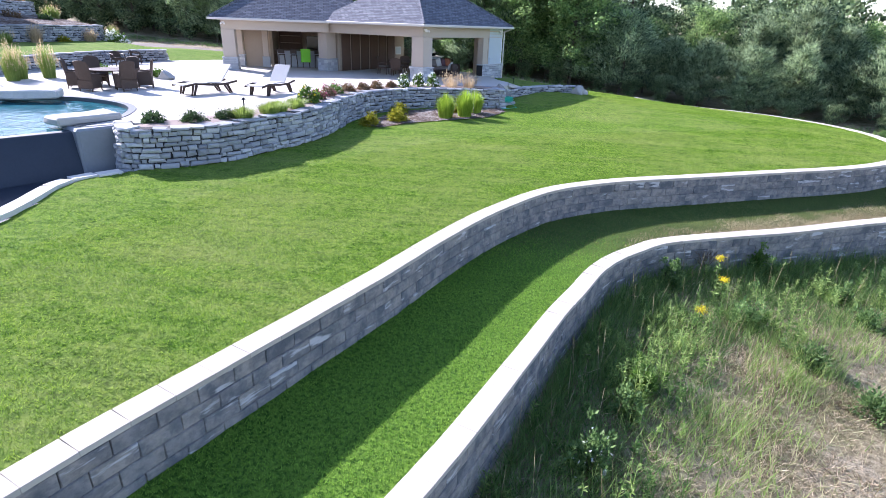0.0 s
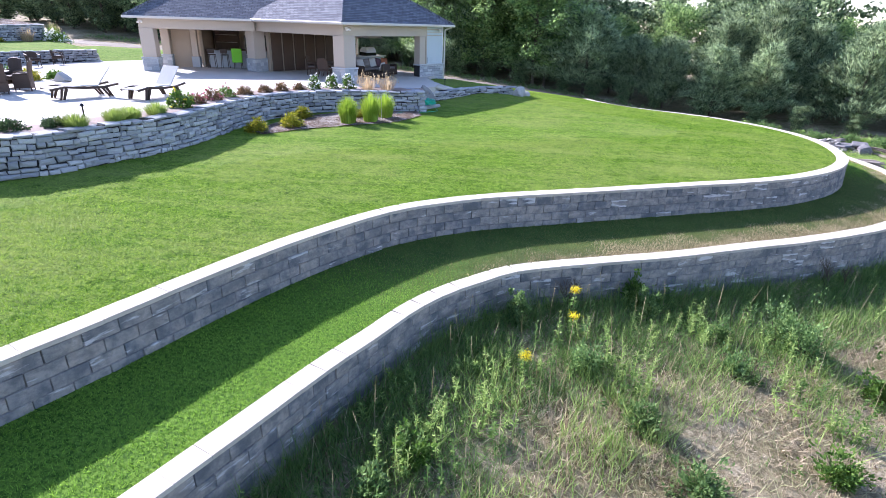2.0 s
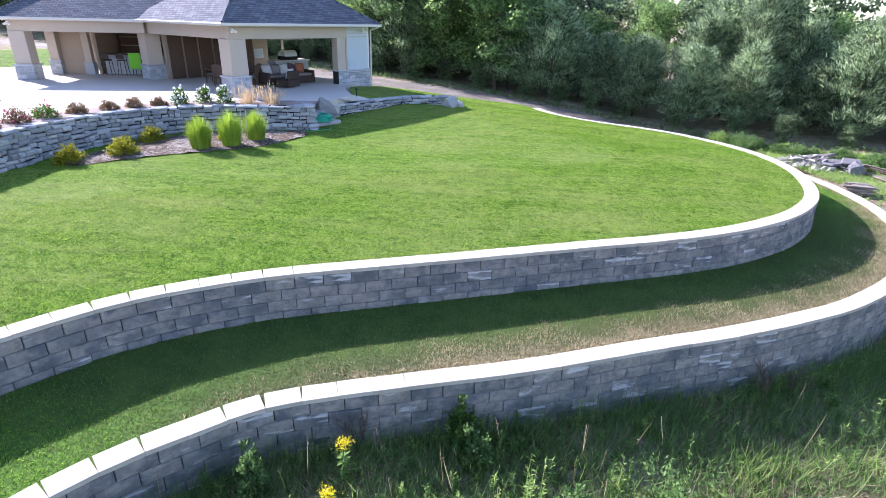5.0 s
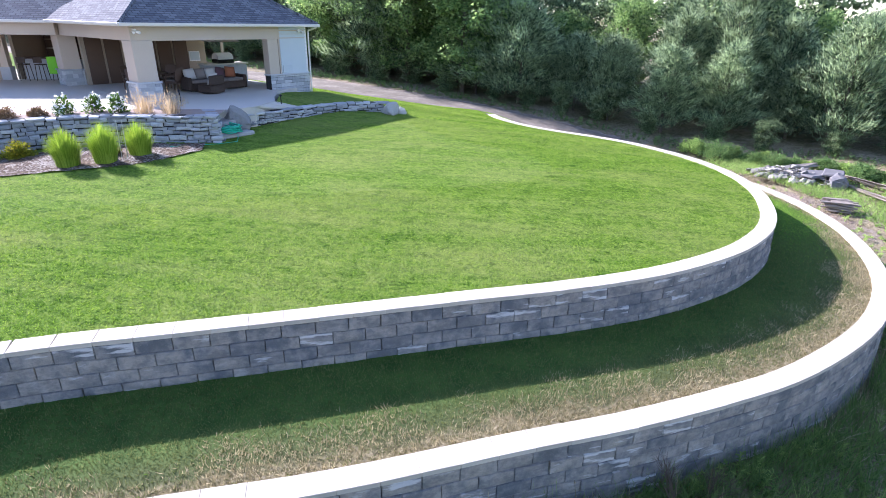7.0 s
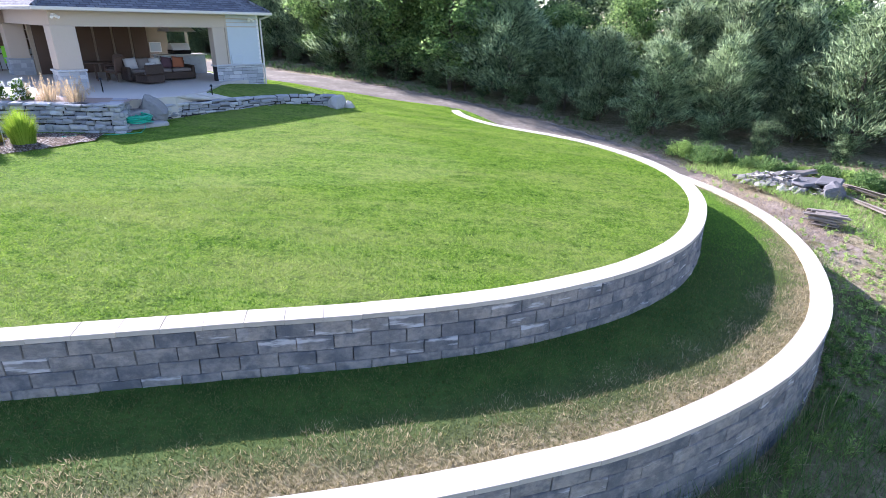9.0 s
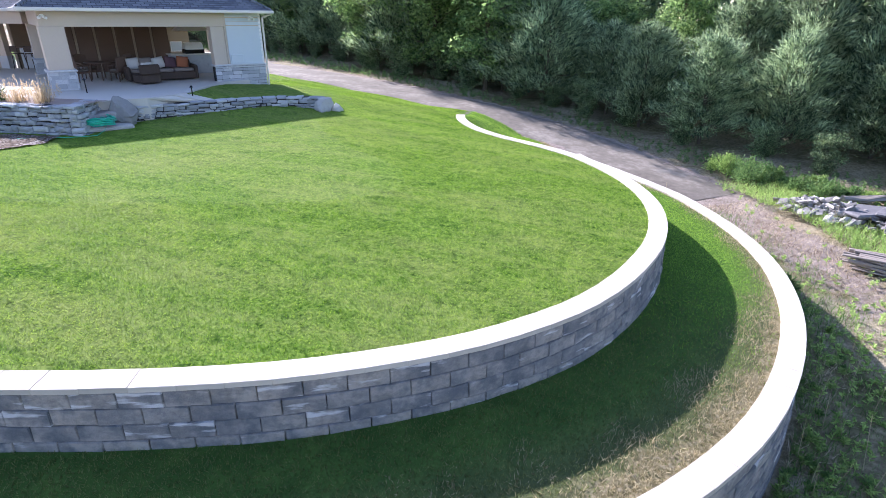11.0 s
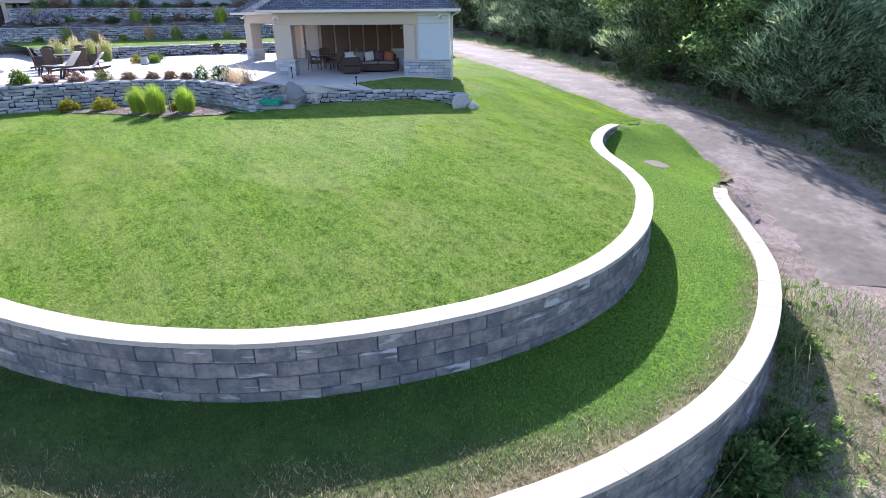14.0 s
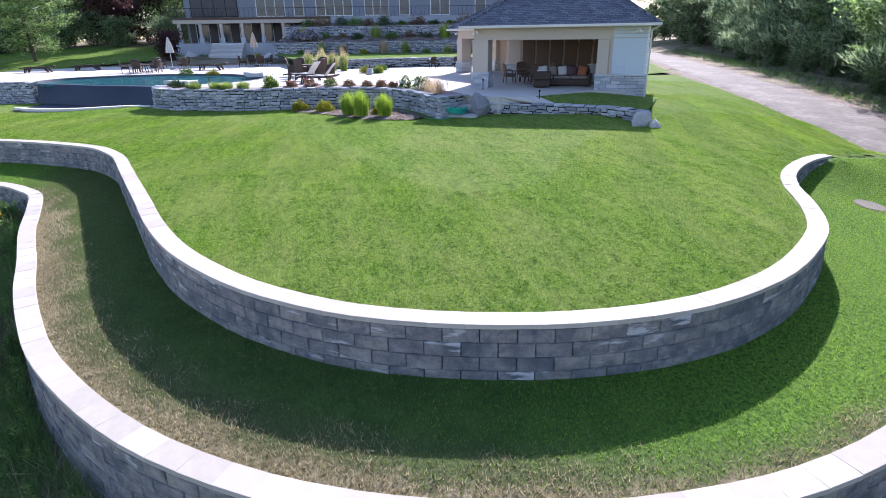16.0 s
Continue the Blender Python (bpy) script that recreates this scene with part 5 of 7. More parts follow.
def chair(at, rz, wick, seat, label, group, high=0.95):
    """Woven armchair with a rounded high back."""
    t = thing("armchair", label, "chair", pose(*at, 0, 0, rz), group)
    for x in (-0.24, 0.24):
        for y in (-0.24, 0.24):
            bm = bmesh.new()
            cyl(bm, 0.03, 0.022, (x, y, 0.42), (x * 1.1, y * 1.1, 0), 6)
            part("leg", bm, wick, t)
    one("seat_frame", Matrix(), (-0.29, 0.29, -0.29, 0.29, 0.34, 0.43), wick, t, 0.03)
    one("seat", Matrix(), (-0.26, 0.26, -0.28, 0.24, 0.432, 0.50), seat, t, 0.03, "cushion")
    bm = bmesh.new()
    box(bm, -0.30, 0.30, -0.03, 0.03, 0.0, high - 0.40, 0.025)
    bmesh.ops.subdivide_edges(bm, edges=bm.edges[:], cuts=3, use_grid_fill=True)
    for v in bm.verts:
        v.co.y += 0.5 * v.co.x ** 2 * -1.2 + 0.16 * v.co.z
        if v.co.z > high - 0.5:
            v.co.z -= 0.8 * v.co.x ** 2
    bmesh.ops.translate(bm, verts=bm.verts[:], vec=(0, 0.27, 0.43))
    part("backrest", bm, wick, t)
    if high > 1.1:
        one("back_panel", Matrix(), (-0.30, 0.30, 0.25, 0.28, 0.10, 0.44), wick, t, 0.01)
    for x in (-0.31, 0.31):
        if high > 1.1:
            one("side_panel", Matrix(), (x - 0.015, x + 0.015, -0.24, 0.27, 0.12, 0.64), wick, t, 0.01)
        bm = bmesh.new()
        cyl(bm, 0.03, 0.03, (x, 0.26, 0.68), (x, -0.22, 0.64), 6)
        cyl(bm, 0.03, 0.025, (x, -0.22, 0.64), (x, -0.25, 0.40), 6)
        part("armrest", bm, wick, t)
    return t


def round_table(at, r, h, mat, label):
    t = thing("dining_table", label, "table", pose(*at))
    bm = bmesh.new()
    cyl(bm, r, r, (0, 0, h - 0.04), (0, 0, h), 28)
    part("tabletop", bm, mat, t)
    for i in range(4):
        a = math.tau * (i + 0.5) / 4
        bm = bmesh.new()
        cyl(bm, 0.035, 0.03, (0.6 * r * math.cos(a), 0.6 * r * math.sin(a), h - 0.04), (0.75 * r * math.cos(a), 0.75 * r * math.sin(a), 0), 6)
        part("leg", bm, mat, t)
    return t


DT = Vector((-15.9, 19.5, FZ))
round_table(DT, 0.85, 0.74, M_WICKER, "round dark woven dining table on the patio")
for i, seat in enumerate((M_BLUE, M_WICKER2, M_WICKER2, M_BLUE, M_WICKER2, M_BLUE)):
    a = math.tau * i / 6 + 0.5
    chair(DT + Vector((1.25 * math.cos(a), 1.25 * math.sin(a), 0)), math.degrees(a) - 90, M_WICKER2, seat, "brown woven armchair with a blue cushion at the dining table" if seat == M_BLUE else "brown high-backed woven armchair at the dining table", "chairs round the patio table", 1.14)
for i in range(5):
    a = math.tau * i / 5
    chair(Vector((-25.2, 6.3, FZ)) + Vector((1.2 * math.cos(a), 1.2 * math.sin(a), 0)), math.degrees(a) - 90, M_WICKER, M_WICKER, "dark slatted armchair by the far pool edge", "chairs by the pool")
round_table(Vector((-25.2, 6.3, FZ)), 0.6, 0.6, M_WICKER, "low dark round table by the far pool edge")
for i in range(4):
    a = math.tau * i / 4 + 0.4
    chair(Vector((-31.5, 14.2, FZ)) + Vector((1.2 * math.cos(a), 1.2 * math.sin(a), 0)), math.degrees(a) - 90, M_WICKER, M_WICKER, "dark armchair at the umbrella table", "chairs under the umbrella")
round_table(Vector((-31.5, 14.2, FZ)), 0.7, 0.72, M_WICKER, "dark round table under the closed umbrella")
for x, y, a in ((-22.0, 29.0, 60), (-22.3, 31.2, 120)):
    chair(Vector((x, y, FZ)), a, M_WICKER, M_WICKER, "low rounded dark armchair near the garden wall", "chairs near the garden wall", 0.8)


def closed_umbrella(at, h, mat, label):
    t = thing("patio_umbrella", label, "umbrella", pose(*at))
    bm = bmesh.new()
    cyl(bm, 0.03, 0.03, (0, 0, 0), (0, 0, h), 8)
    part("pole", bm, M_STEEL, t)
    bm = bmesh.new()
    cyl(bm, 0.25, 0.22, (0, 0, 0), (0, 0, 0.08), 12)
    part("base", bm, M_WICKER, t)
    bm = bmesh.new()
    rings = [(h - 1.25, 0.26), (h - 1.0, 0.23), (h - 0.5, 0.15), (h - 0.05, 0.04)]
    prev = None
    for z, r in rings:
        ring = [bm.verts.new((r * (1 + 0.35 * (i % 2)) * math.cos(math.tau * i / 16), r * (1 + 0.35 * (i % 2)) * math.sin(math.tau * i / 16), z)) for i in range(16)]
        if prev:
            for i in range(16):
                bm.faces.new((prev[i], prev[(i + 1) % 16], ring[(i + 1) % 16], ring[i]))
        prev = ring
    bm.faces.new(prev)
    part("canopy", bm, mat, t)


closed_umbrella((-31.5, 14.2, FZ), 2.9, plain("beige_canvas", (0.50, 0.38, 0.29), 0.9), "closed beige patio umbrella")
closed_umbrella((-29.0, 7.6, FZ), 2.6, M_CUSHION, "closed cream patio umbrella")

# sofa inside the pavilion
sofa = thing("sofa", "dark wicker sofa with taupe seat and cream loose cushions", "sofa", PM @ pose(3.75, 1.9, FZ))
one("sofa_base", Matrix(), (-0.9, 1.7, -0.42, 0.42, 0.05, 0.36), M_WICKER, sofa, 0.03)
one("sofa_back", Matrix(), (-0.9, 1.7, 0.30, 0.46, 0.36, 0.82), M_WICKER, sofa, 0.04)
one("arm", Matrix(), (-1.02, -0.88, -0.45, 0.45, 0.05, 0.62), M_WICKER, sofa, 0.04)
one("arm", Matrix(), (1.68, 1.82, -0.45, 0.45, 0.05, 0.62), M_WICKER, sofa, 0.04)
for i in range(3):
    one("seat_cushion", Matrix(), (-0.86 + i * 0.85, -0.04 + i * 0.85, -0.42, 0.28, 0.365, 0.50), M_TAUPE, sofa, 0.04)
rnd = random.Random(4)
for i, mat in enumerate((M_CUSHION, M_TAUPE, M_CUSHION, M_PLUM, M_RUST)):
    pillow(pose(-0.65 + i * 0.5, 0.18, 0.72, -18, rnd.uniform(-12, 12), rnd.uniform(-12, 12)), 0.48, 0.46, 0.2, mat, sofa)
arm2 = thing("wicker_armchair", "dark wicker club chair with a white cushion", "chair", PM @ pose(3.3, 0.72, FZ, 0, 0, 195))
one("chair_base", Matrix(), (-0.4, 0.4, -0.4, 0.4, 0.05, 0.38), M_WICKER, arm2, 0.04)
one("chair_back", Matrix(), (-0.42, 0.42, 0.28, 0.42, 0.38, 0.78), M_WICKER, arm2, 0.05)
pillow(pose(0, 0.12, 0.62, -20, 0, 5), 0.5, 0.48, 0.2, M_CUSHION, arm2)
isl = thing("grill_island", "stone-clad grill island with pale counter", "kitchen island", PM @ pose(6.3, 4.6, FZ))
one("island_body", Matrix(), (-1.1, 1.1, -0.38, 0.38, 0, 0.86), M_VENEER, isl, 0.02)
one("countertop", Matrix(), (-1.18, 1.18, -0.45, 0.45, 0.862, 0.92), M_COPING, isl, 0.01)
gr = thing("barbecue_grill", "stainless barbecue grill with a domed white hood", "grill", PM @ pose(6.3, 4.6, FZ + 0.92))
one("firebox", Matrix(), (-0.45, 0.45, -0.3, 0.3, 0, 0.2), M_BLACK, gr, 0.02)
bm = bmesh.new()
cyl(bm, 0.30, 0.30, (-0.42, 0, 0.2), (0.42, 0, 0.2), 16)
part("hood", bm, M_TRIM, gr, "rounded white hood")
vent = thing("range_hood", "pale sloped vent hood over the grill", "vent hood", PM @ pose(6.3, 4.6, 0))
bm = bmesh.new()
bmesh.ops.create_cone(bm, cap_ends=True, segments=4, radius1=0.95, radius2=0.35, depth=0.45, matrix=pose(0, 0, -0.5, 0, 0, 45))
part("hood_cone", bm, M_TRIM, vent)
one("flue", Matrix(), (-0.2, 0.2, -0.2, 0.2, -0.28, 0.05), M_TRIM, vent)
round_table(PM @ Vector((2.1, 3.4, FZ)), 0.65, 0.75, M_WOOD, "dark wooden table inside the pavilion")
for i in range(4):
    a = math.tau * i / 4 + 0.5
    chair(PM @ Vector((2.1 + 1.05 * math.cos(a), 3.4 + 1.05 * math.sin(a), FZ)), math.degrees(a) - 90 + 58.5, M_WOOD, M_TAUPE, "dark wooden chair with a taupe seat inside the pavilion", "chairs round the pavilion table", 1.0)
bar = thing("bar_counter", "stone-fronted bar counter in the pavilion wing", "bar", WM @ pose(4.4, 3.5, FZ))
one("bar_body", Matrix(), (-1.7, 1.7, -0.25, 0.25, 0, 1.0), M_VENEER, bar, 0.02)
one("bar_top", Matrix(), (-1.8, 1.8, -0.40, 0.35, 1.002, 1.06), M_WOOD, bar, 0.015)
for i in range(4):
    st = thing("bar_stool", "tall dark metal bar stool at the counter", "stool", WM @ pose(3.0 + i * 0.75, 2.75, FZ), "stools at the bar")
    for x in (-0.17, 0.17):
        for y in (-0.17, 0.17):
            bm = bmesh.new()
            cyl(bm, 0.017, 0.017, (x, y, 0.74), (x * 1.25, y * 1.25, 0), 6)
            part("leg", bm, M_WICKER, st)
    one("seat", Matrix(), (-0.2, 0.2, -0.2, 0.2, 0.74, 0.79), M_WICKER, st, 0.02)
    one("backrest", Matrix(), (-0.2, 0.2, -0.22, -0.19, 0.85, 1.12), M_WICKER, st, 0.01)
    if i == 2:
        tw = thing("towel", "lime green towel hung over a bar stool", "towel", WM @ pose(3.0 + i * 0.75, 2.75, FZ))
        bm = bmesh.new()
        box(bm, -0.30, 0.30, -0.27, -0.235, 0.35, 1.15, 0.01)
        bmesh.ops.subdivide_edges(bm, edges=bm.edges[:], cuts=3, use_grid_fill=True)
        for v in bm.verts:
            v.co.y += 0.02 * math.sin(v.co.x * 20)
        part("cloth", bm, M_GREENT, tw)

# ---- plants ----
def tris_cloud(name, centres, normals, sizes, aspect=0.5, jitter=0.6, seed=0, bend=0.0):
    """Leaves as pairs of triangles (small folded quads)."""
    r = np.random.RandomState(seed)
    n = len(centres)
    d = normals + r.normal(0, jitter, (n, 3))
    d /= np.linalg.norm(d, axis=1)[:, None] + 1e-9
    w = np.cross(d, r.normal(0, 1, (n, 3)))
    w /= np.linalg.norm(w, axis=1)[:, None] + 1e-9
    s = sizes[:, None]
    side_ = w * s * aspect * 0.5
    a = centres
    m1, m2 = centres + d * s * 0.5 + side_, centres + d * s * 0.5 - side_
    tip = centres + d * s - np.array([0, 0, 1.0]) * s * bend
    v = np.stack([a, m1, tip, m2], 1).reshape(-1, 3)
    return v, np.arange(4 * n).reshape(-1, 4)


def leaf_tris(centres, normals, sizes, aspect, jitter, seed):
    """Leaves as single triangles, broad at the foot."""
    r = np.random.RandomState(seed)
    n = len(centres)
    d = normals + r.normal(0, jitter, (n, 3))
    d /= np.linalg.norm(d, axis=1)[:, None] + 1e-9
    w = np.cross(d, r.normal(0, 1, (n, 3)))
    w /= np.linalg.norm(w, axis=1)[:, None] + 1e-9
    s = sizes[:, None]
    v = np.stack([centres - w * s * aspect * 0.5, centres + w * s * aspect * 0.5, centres + d * s], 1).reshape(-1, 3)
    return v, np.arange(3 * n).reshape(-1, 3)


def blades(xy, z, h, w, lean, seed, tip_bend=0.35):
    """Grass blades: one slim triangle each."""
    r = np.random.RandomState(seed)
    n = len(xy)
    a = r.uniform(0, 2 * np.pi, n)
    b = r.uniform(0, 2 * np.pi, n)
    base = np.c_[xy, z]
    off = np.c_[np.cos(a), np.sin(a), np.zeros(n)] * (w / 2)[:, None]
    tip = base + np.c_[np.cos(b) * lean * h, np.sin(b) * lean * h, h]
    v = np.stack([base - off, base + off, tip], 1).reshape(-1, 3)
    return v, np.arange(3 * n).reshape(-1, 3)


# clump-sized dark and light tones stand in for shaded gaps and sunlit tips
M_TREEPINE = leaf_material("pine_needles", (0.034, 0.072, 0.040), (0.430, 0.540, 0.285), 0.40, None, 1.5, 0.65, 0.36, 0.66)
M_TREEDARK = leaf_material("dark_foliage", (0.034, 0.070, 0.034), (0.330, 0.430, 0.200), 0.40, None, 1.4, 0.65, 0.36, 0.68)
M_TREELEAF = leaf_material("broad_foliage", (0.065, 0.130, 0.042), (0.320, 0.450, 0.150), 0.50, None, 1.4, 0.6, 0.34, 0.68)
M_PURPLE = leaf_material("purple_foliage", (0.035, 0.016, 0.018), (0.12, 0.05, 0.045), 0.3)
M_BARK = plain("bark", (0.11, 0.085, 0.065), 0.95, scale=6, vary=0.4, bump=0.8)


def tree(name, label, kind, h, r, seed, material, n=5200, leaf=0.26, foot=0.12):
    """A tapered trunk with limbs and a crown of small leaves gathered in clumps with gaps between."""
    rnd = np.random.RandomState(seed)
    t = thing(name, label, "tree")
    bm = bmesh.new()
    cyl(bm, 0.045 * h ** 0.8 * 0.5, 0.01 * h, (0, 0, -0.3), (rnd.uniform(-.2, .2), rnd.uniform(-.2, .2), h * 0.93), 8)
    cl, nr = [], []
    nb = 48 if kind == "pine" else 40
    for i in range(nb):
        f = foot + (0.97 - foot) * (i + rnd.rand()) / nb
        a = i * 2.4 + rnd.uniform(-.4, .4)
        if kind == "pine":
            reach = r * (1.0 - f) ** 0.62 * rnd.uniform(0.45, 1.25) * (0.78 + 0.22 * min(1, f * 5)) + 0.12
            rise = rnd.uniform(0.05, 0.35)
        else:
            reach = r * math.sqrt(max(0.04, 1 - ((f - 0.55) / 0.5) ** 2)) * rnd.uniform(0.42, 1.22)
            rise = rnd.uniform(0.2, 0.6)
        p0 = np.array([0, 0, h * f])
        p1 = p0 + np.array([math.cos(a) * reach, math.sin(a) * reach, reach * rise])
        if i % 2 == 0 or kind != "pine":
            cyl(bm, 0.012 * h * (1 - f) * 0.5 + 0.012, 0.006, p0, p0 + (p1 - p0) * 0.8, 5, False)
        for k in np.linspace(0.35, 1.0, 6):
            cl.append(p0 + (p1 - p0) * k + rnd.normal(0, 0.075 * r, 3) * np.array([1, 1, 0.6]))
            nr.append((p1 - p0) / (np.linalg.norm(p1 - p0) + 1e-6) * 0.7 + np.array([0, 0, 0.55]))
    part("trunk", bm, M_BARK, t)
    cl, nr = np.array(cl), np.array(nr)
    pick = rnd.randint(0, len(cl), n)
    spread = (0.055 if kind == "pine" else 0.085) * r + 0.07
    cen = cl[pick] + rnd.normal(0, spread, (n, 3)) * np.array([1, 1, 0.7])
    cen[:, 2] = np.maximum(cen[:, 2], 0.1)
    if kind == "pine":
        v, f = leaf_tris(cen, nr[pick], rnd.uniform(0.7, 1.5, n) * leaf, 0.15, 0.38, seed)
    else:
        v, f = leaf_tris(cen, nr[pick] * 0.5, rnd.uniform(0.6, 1.3, n) * leaf, 0.75, 0.8, seed)
    put("crown", mesh_np("crown", v, f), material, t)
    return t


def gz(x, y):
    return float(ground_z(x, y))


protos = [tree("pine_tree", "dense soft-needled green pine at the wood's edge", "pine", 6.5, 2.6, 11, M_TREEPINE, 13500, 0.275),
          tree("pine_tree", "full bushy green pine at the wood's edge", "pine", 5.6, 2.9, 12, M_TREEPINE, 13500, 0.275),
          tree("broadleaf_tree", "leafy broadleaf tree at the wood's edge", "leaf", 8.5, 2.7, 13, M_TREELEAF, 13000, 0.172, 0.12),
          tree("broadleaf_tree", "dark dense broadleaf tree in the wood", "leaf", 11.5, 3.8, 14, M_TREEDARK, 7500, 0.33, 0.06),
          tree("broadleaf_tree", "tall dark tree deep in the wood", "leaf", 14.0, 4.4, 15, M_TREEDARK, 5500, 0.48, 0.05),
          tree("bushy_sapling", "low bushy green sapling under the trees", "leaf", 3.4, 2.0, 16, M_TREEDARK, 6500, 0.135, 0.02)]
used = [False] * len(protos)


def plant_tree(k, x, y, s, rz, z=None):
    m = pose(x, y, (gz(x, y) if z is None else z) - 0.05, 0, 0, rz) @ Matrix.Diagonal((s * rnd.uniform(0.85, 1.35), s * rnd.uniform(0.85, 1.35), s * rnd.uniform(0.88, 1.15), 1))
    if not used[k]:
        used[k] = True
        protos[k].matrix_basis = m
        return protos[k]
    o = copy_thing(protos[k], pose(0, 0, 0))
    o.matrix_basis = m
    return o


rnd = random.Random(21)
EDGE = cr([(-75, 79), (-45, 69), (-26, 61.5), (-14, 56.5), (-5, 52.8), (3, 49.6), (9.5, 46.6), (15.5, 43.4), (20.5, 40.6), (25.5, 38.6), (32, 36.5), (40, 33), (52, 26), (64, 12)], 0.5)
EL = length(EDGE)


def edge_at(s, out):
    p, d = along(EDGE, s)
    return p.x - d.y * out, p.y + d.x * out


TALL = (6.5, 5.6, 8.5, 11.5, 14.0, 3.4)


def want(x, y, out):
    """Height of the wood: tall along the upper drive, low and stepped back beside its lower end."""
    low = 4.4 + 0.32 * max(0.0, out)
    if x / y > 0.60:
        low = min(low, 5.3)
    high = 7.5 + 0.35 * max(0.0, out)
    k = min(1.0, max(0.0, (x - 3.0) / 12.0))
    return high * (1 - k) + low * k


for out, ks, step in ((1.9, (1, 0, 1, 2), 2.9), (4.2, (0, 1, 2), 3.8), (7.2, (0, 2, 3), 4.4), (11.5, (3,), 4.6), (17.0, (4, 3), 5.6)):
    s = 1.0 + out * 0.3
    while s < EL - 1:
        o = out + rnd.uniform(-1.2, 1.2)
        x, y = edge_at(s, o)
        k = rnd.choice(ks)
        if x > 9 and k == 2 and out < 5:
            k = rnd.choice((0, 1))
        if x < -38 or x > 46:
            k = 3 if out > 1 else 4
        plant_tree(k, x, y, want(x, y, o) * rnd.uniform(0.78, 1.22) * (0.62 if k == 5 and out > 2 and x < 6 else 1.0) / TALL[k], rnd.uniform(0, 360))
        s += step * rnd.uniform(0.75, 1.25) * (1.6 if x < -38 or x > 46 else 1.0)
s = 1.0
while s < EL - 1:
    x, y = edge_at(s, rnd.uniform(-0.5, 1.0))
    if -30 < x < 40:
        plant_tree(5, x, y, rnd.uniform(0.35, 0.62), rnd.uniform(0, 360))
    s += rnd.uniform(2.2, 3.8)
for x, y, sc in ((6.6, 48.6, 1.0), (2.2, 50.6, 1.15), (-3.5, 53.2, 1.05)):
    plant_tree(2, x, y, sc, rnd.uniform(0, 360))
# trees beyond the house lawn
for x, y, k, sc in ((-42, -8.5, 2, 0.95), (-57, -16, 2, 1.15), (-61, -9, 2, 1.1), (-63, -1, 2, 1.0), (-58, -23, 3, 1.0), (-67, -14, 3, 1.0), (-69, -5, 3, 1.0), (-50, -29, 2, 1.2), (-42, -34, 3, 1.0),
                    (-71, 4, 3, 1.0), (-64, -27, 4, 1.0), (-35, -38, 3, 1.0), (-27, -41, 3, 1.1), (-70, 12, 4, 0.9), (-74, -17, 4, 1.1), (-66, -9, 4, 1.0), (-62, -19, 3, 1.1), (-75, -2, 4, 1.1), (-66, 2, 3, 1.0), (-55, -33, 4, 1.0)):
    plant_tree(k, x, y, sc, rnd.uniform(0, 360))
for x, y in ((-54, -11), (-54, -4), (-54, 1.5), (-53, -17), (-57, -8), (-60, -13), (-62, -5), (-61, 2), (-58, -20), (-50, -24), (-64, -9), (-66, -1)):
    plant_tree(5, x, y, rnd.uniform(0.9, 1.2), rnd.uniform(0, 360))
pl = tree("purple_tree", "dark purple-leaved ornamental tree beside the house", "leaf", 7.5, 3.4, 31, M_PURPLE, 7000, 0.3, 0.12)
pl.matrix_basis = pose(-57, -4.5, gz(-57, -4.5)) @ Matrix.Diagonal((1.3, 1.3, 1.15, 1))
pl2 = tree("purple_shrub", "rounded purple-leaved shrub beside the terrace", "leaf", 3.0, 1.9, 32, M_PURPLE, 4000, 0.2, 0.03)
pl2.matrix_basis = pose(-40.5, 4.6, gz(-40.5, 4.6)) @ Matrix.Scale(0.85, 4)


def clump(name, at, h, r, n, mat, label, seed, plume=None, width=0.014, cat="ornamental grass"):
    """Arching grass clump: tapered blades of three segments."""
    rn = np.random.RandomState(seed)
    t = thing(name, label, cat, pose(*at))
    a, q = rn.uniform(0, 2 * np.pi, n), np.sqrt(rn.rand(n))
    L = h * rn.uniform(0.55, 1.08, n) * (1 - 0.30 * q ** 2)
    lean = 0.03 + 0.30 * q
    base = np.c_[np.cos(a) * q * r * 0.74, np.sin(a) * q * r * 0.74, np.zeros(n)]
    d = np.c_[np.cos(a), np.sin(a)]
    sd = np.c_[-np.sin(a), np.cos(a), np.zeros(n)] * width / 2
    rows = []
    for k, wd in ((0, 1.0), (0.4, 0.9), (0.75, 0.65)):
        c = base + np.c_[d * (lean * k ** 1.7 * r * 1.5)[:, None], L * (k - 0.18 * lean * k ** 3)]
        rows += [c - sd * wd, c + sd * wd]
    tip = base + np.c_[d * (lean * r * 1.75)[:, None], L * (1 - 0.30 * lean)]
    v = np.stack(rows + [tip, tip + 0.001], 1).reshape(-1, 3)
    b = np.arange(n)[:, None] * 8
    f = np.vstack([b + np.array([0, 1, 3, 2]), b + np.array([2, 3, 5, 4]), b + np.array([4, 5, 7, 6])])
    put("foliage", mesh_np("foliage", v, f), mat, t)
    if plume is not None:
        m = n // 5
        pc = tip[:m] + np.c_[np.zeros((m, 2)), rn.uniform(0.0, 0.25, m)]
        rep = 14
        cen = np.repeat(pc, rep, 0) - np.c_[np.zeros((m * rep, 2)), rn.uniform(0, 0.28, m * rep)]
        pv, pf = tris_cloud("plumes", cen, np.tile([[0, 0, 1.0]], (m * rep, 1)), rn.uniform(0.03, 0.07, m * rep), 0.3, 0.4, seed)
        put("plumes", mesh_np("plumes", pv, pf), plume, t)
    return t


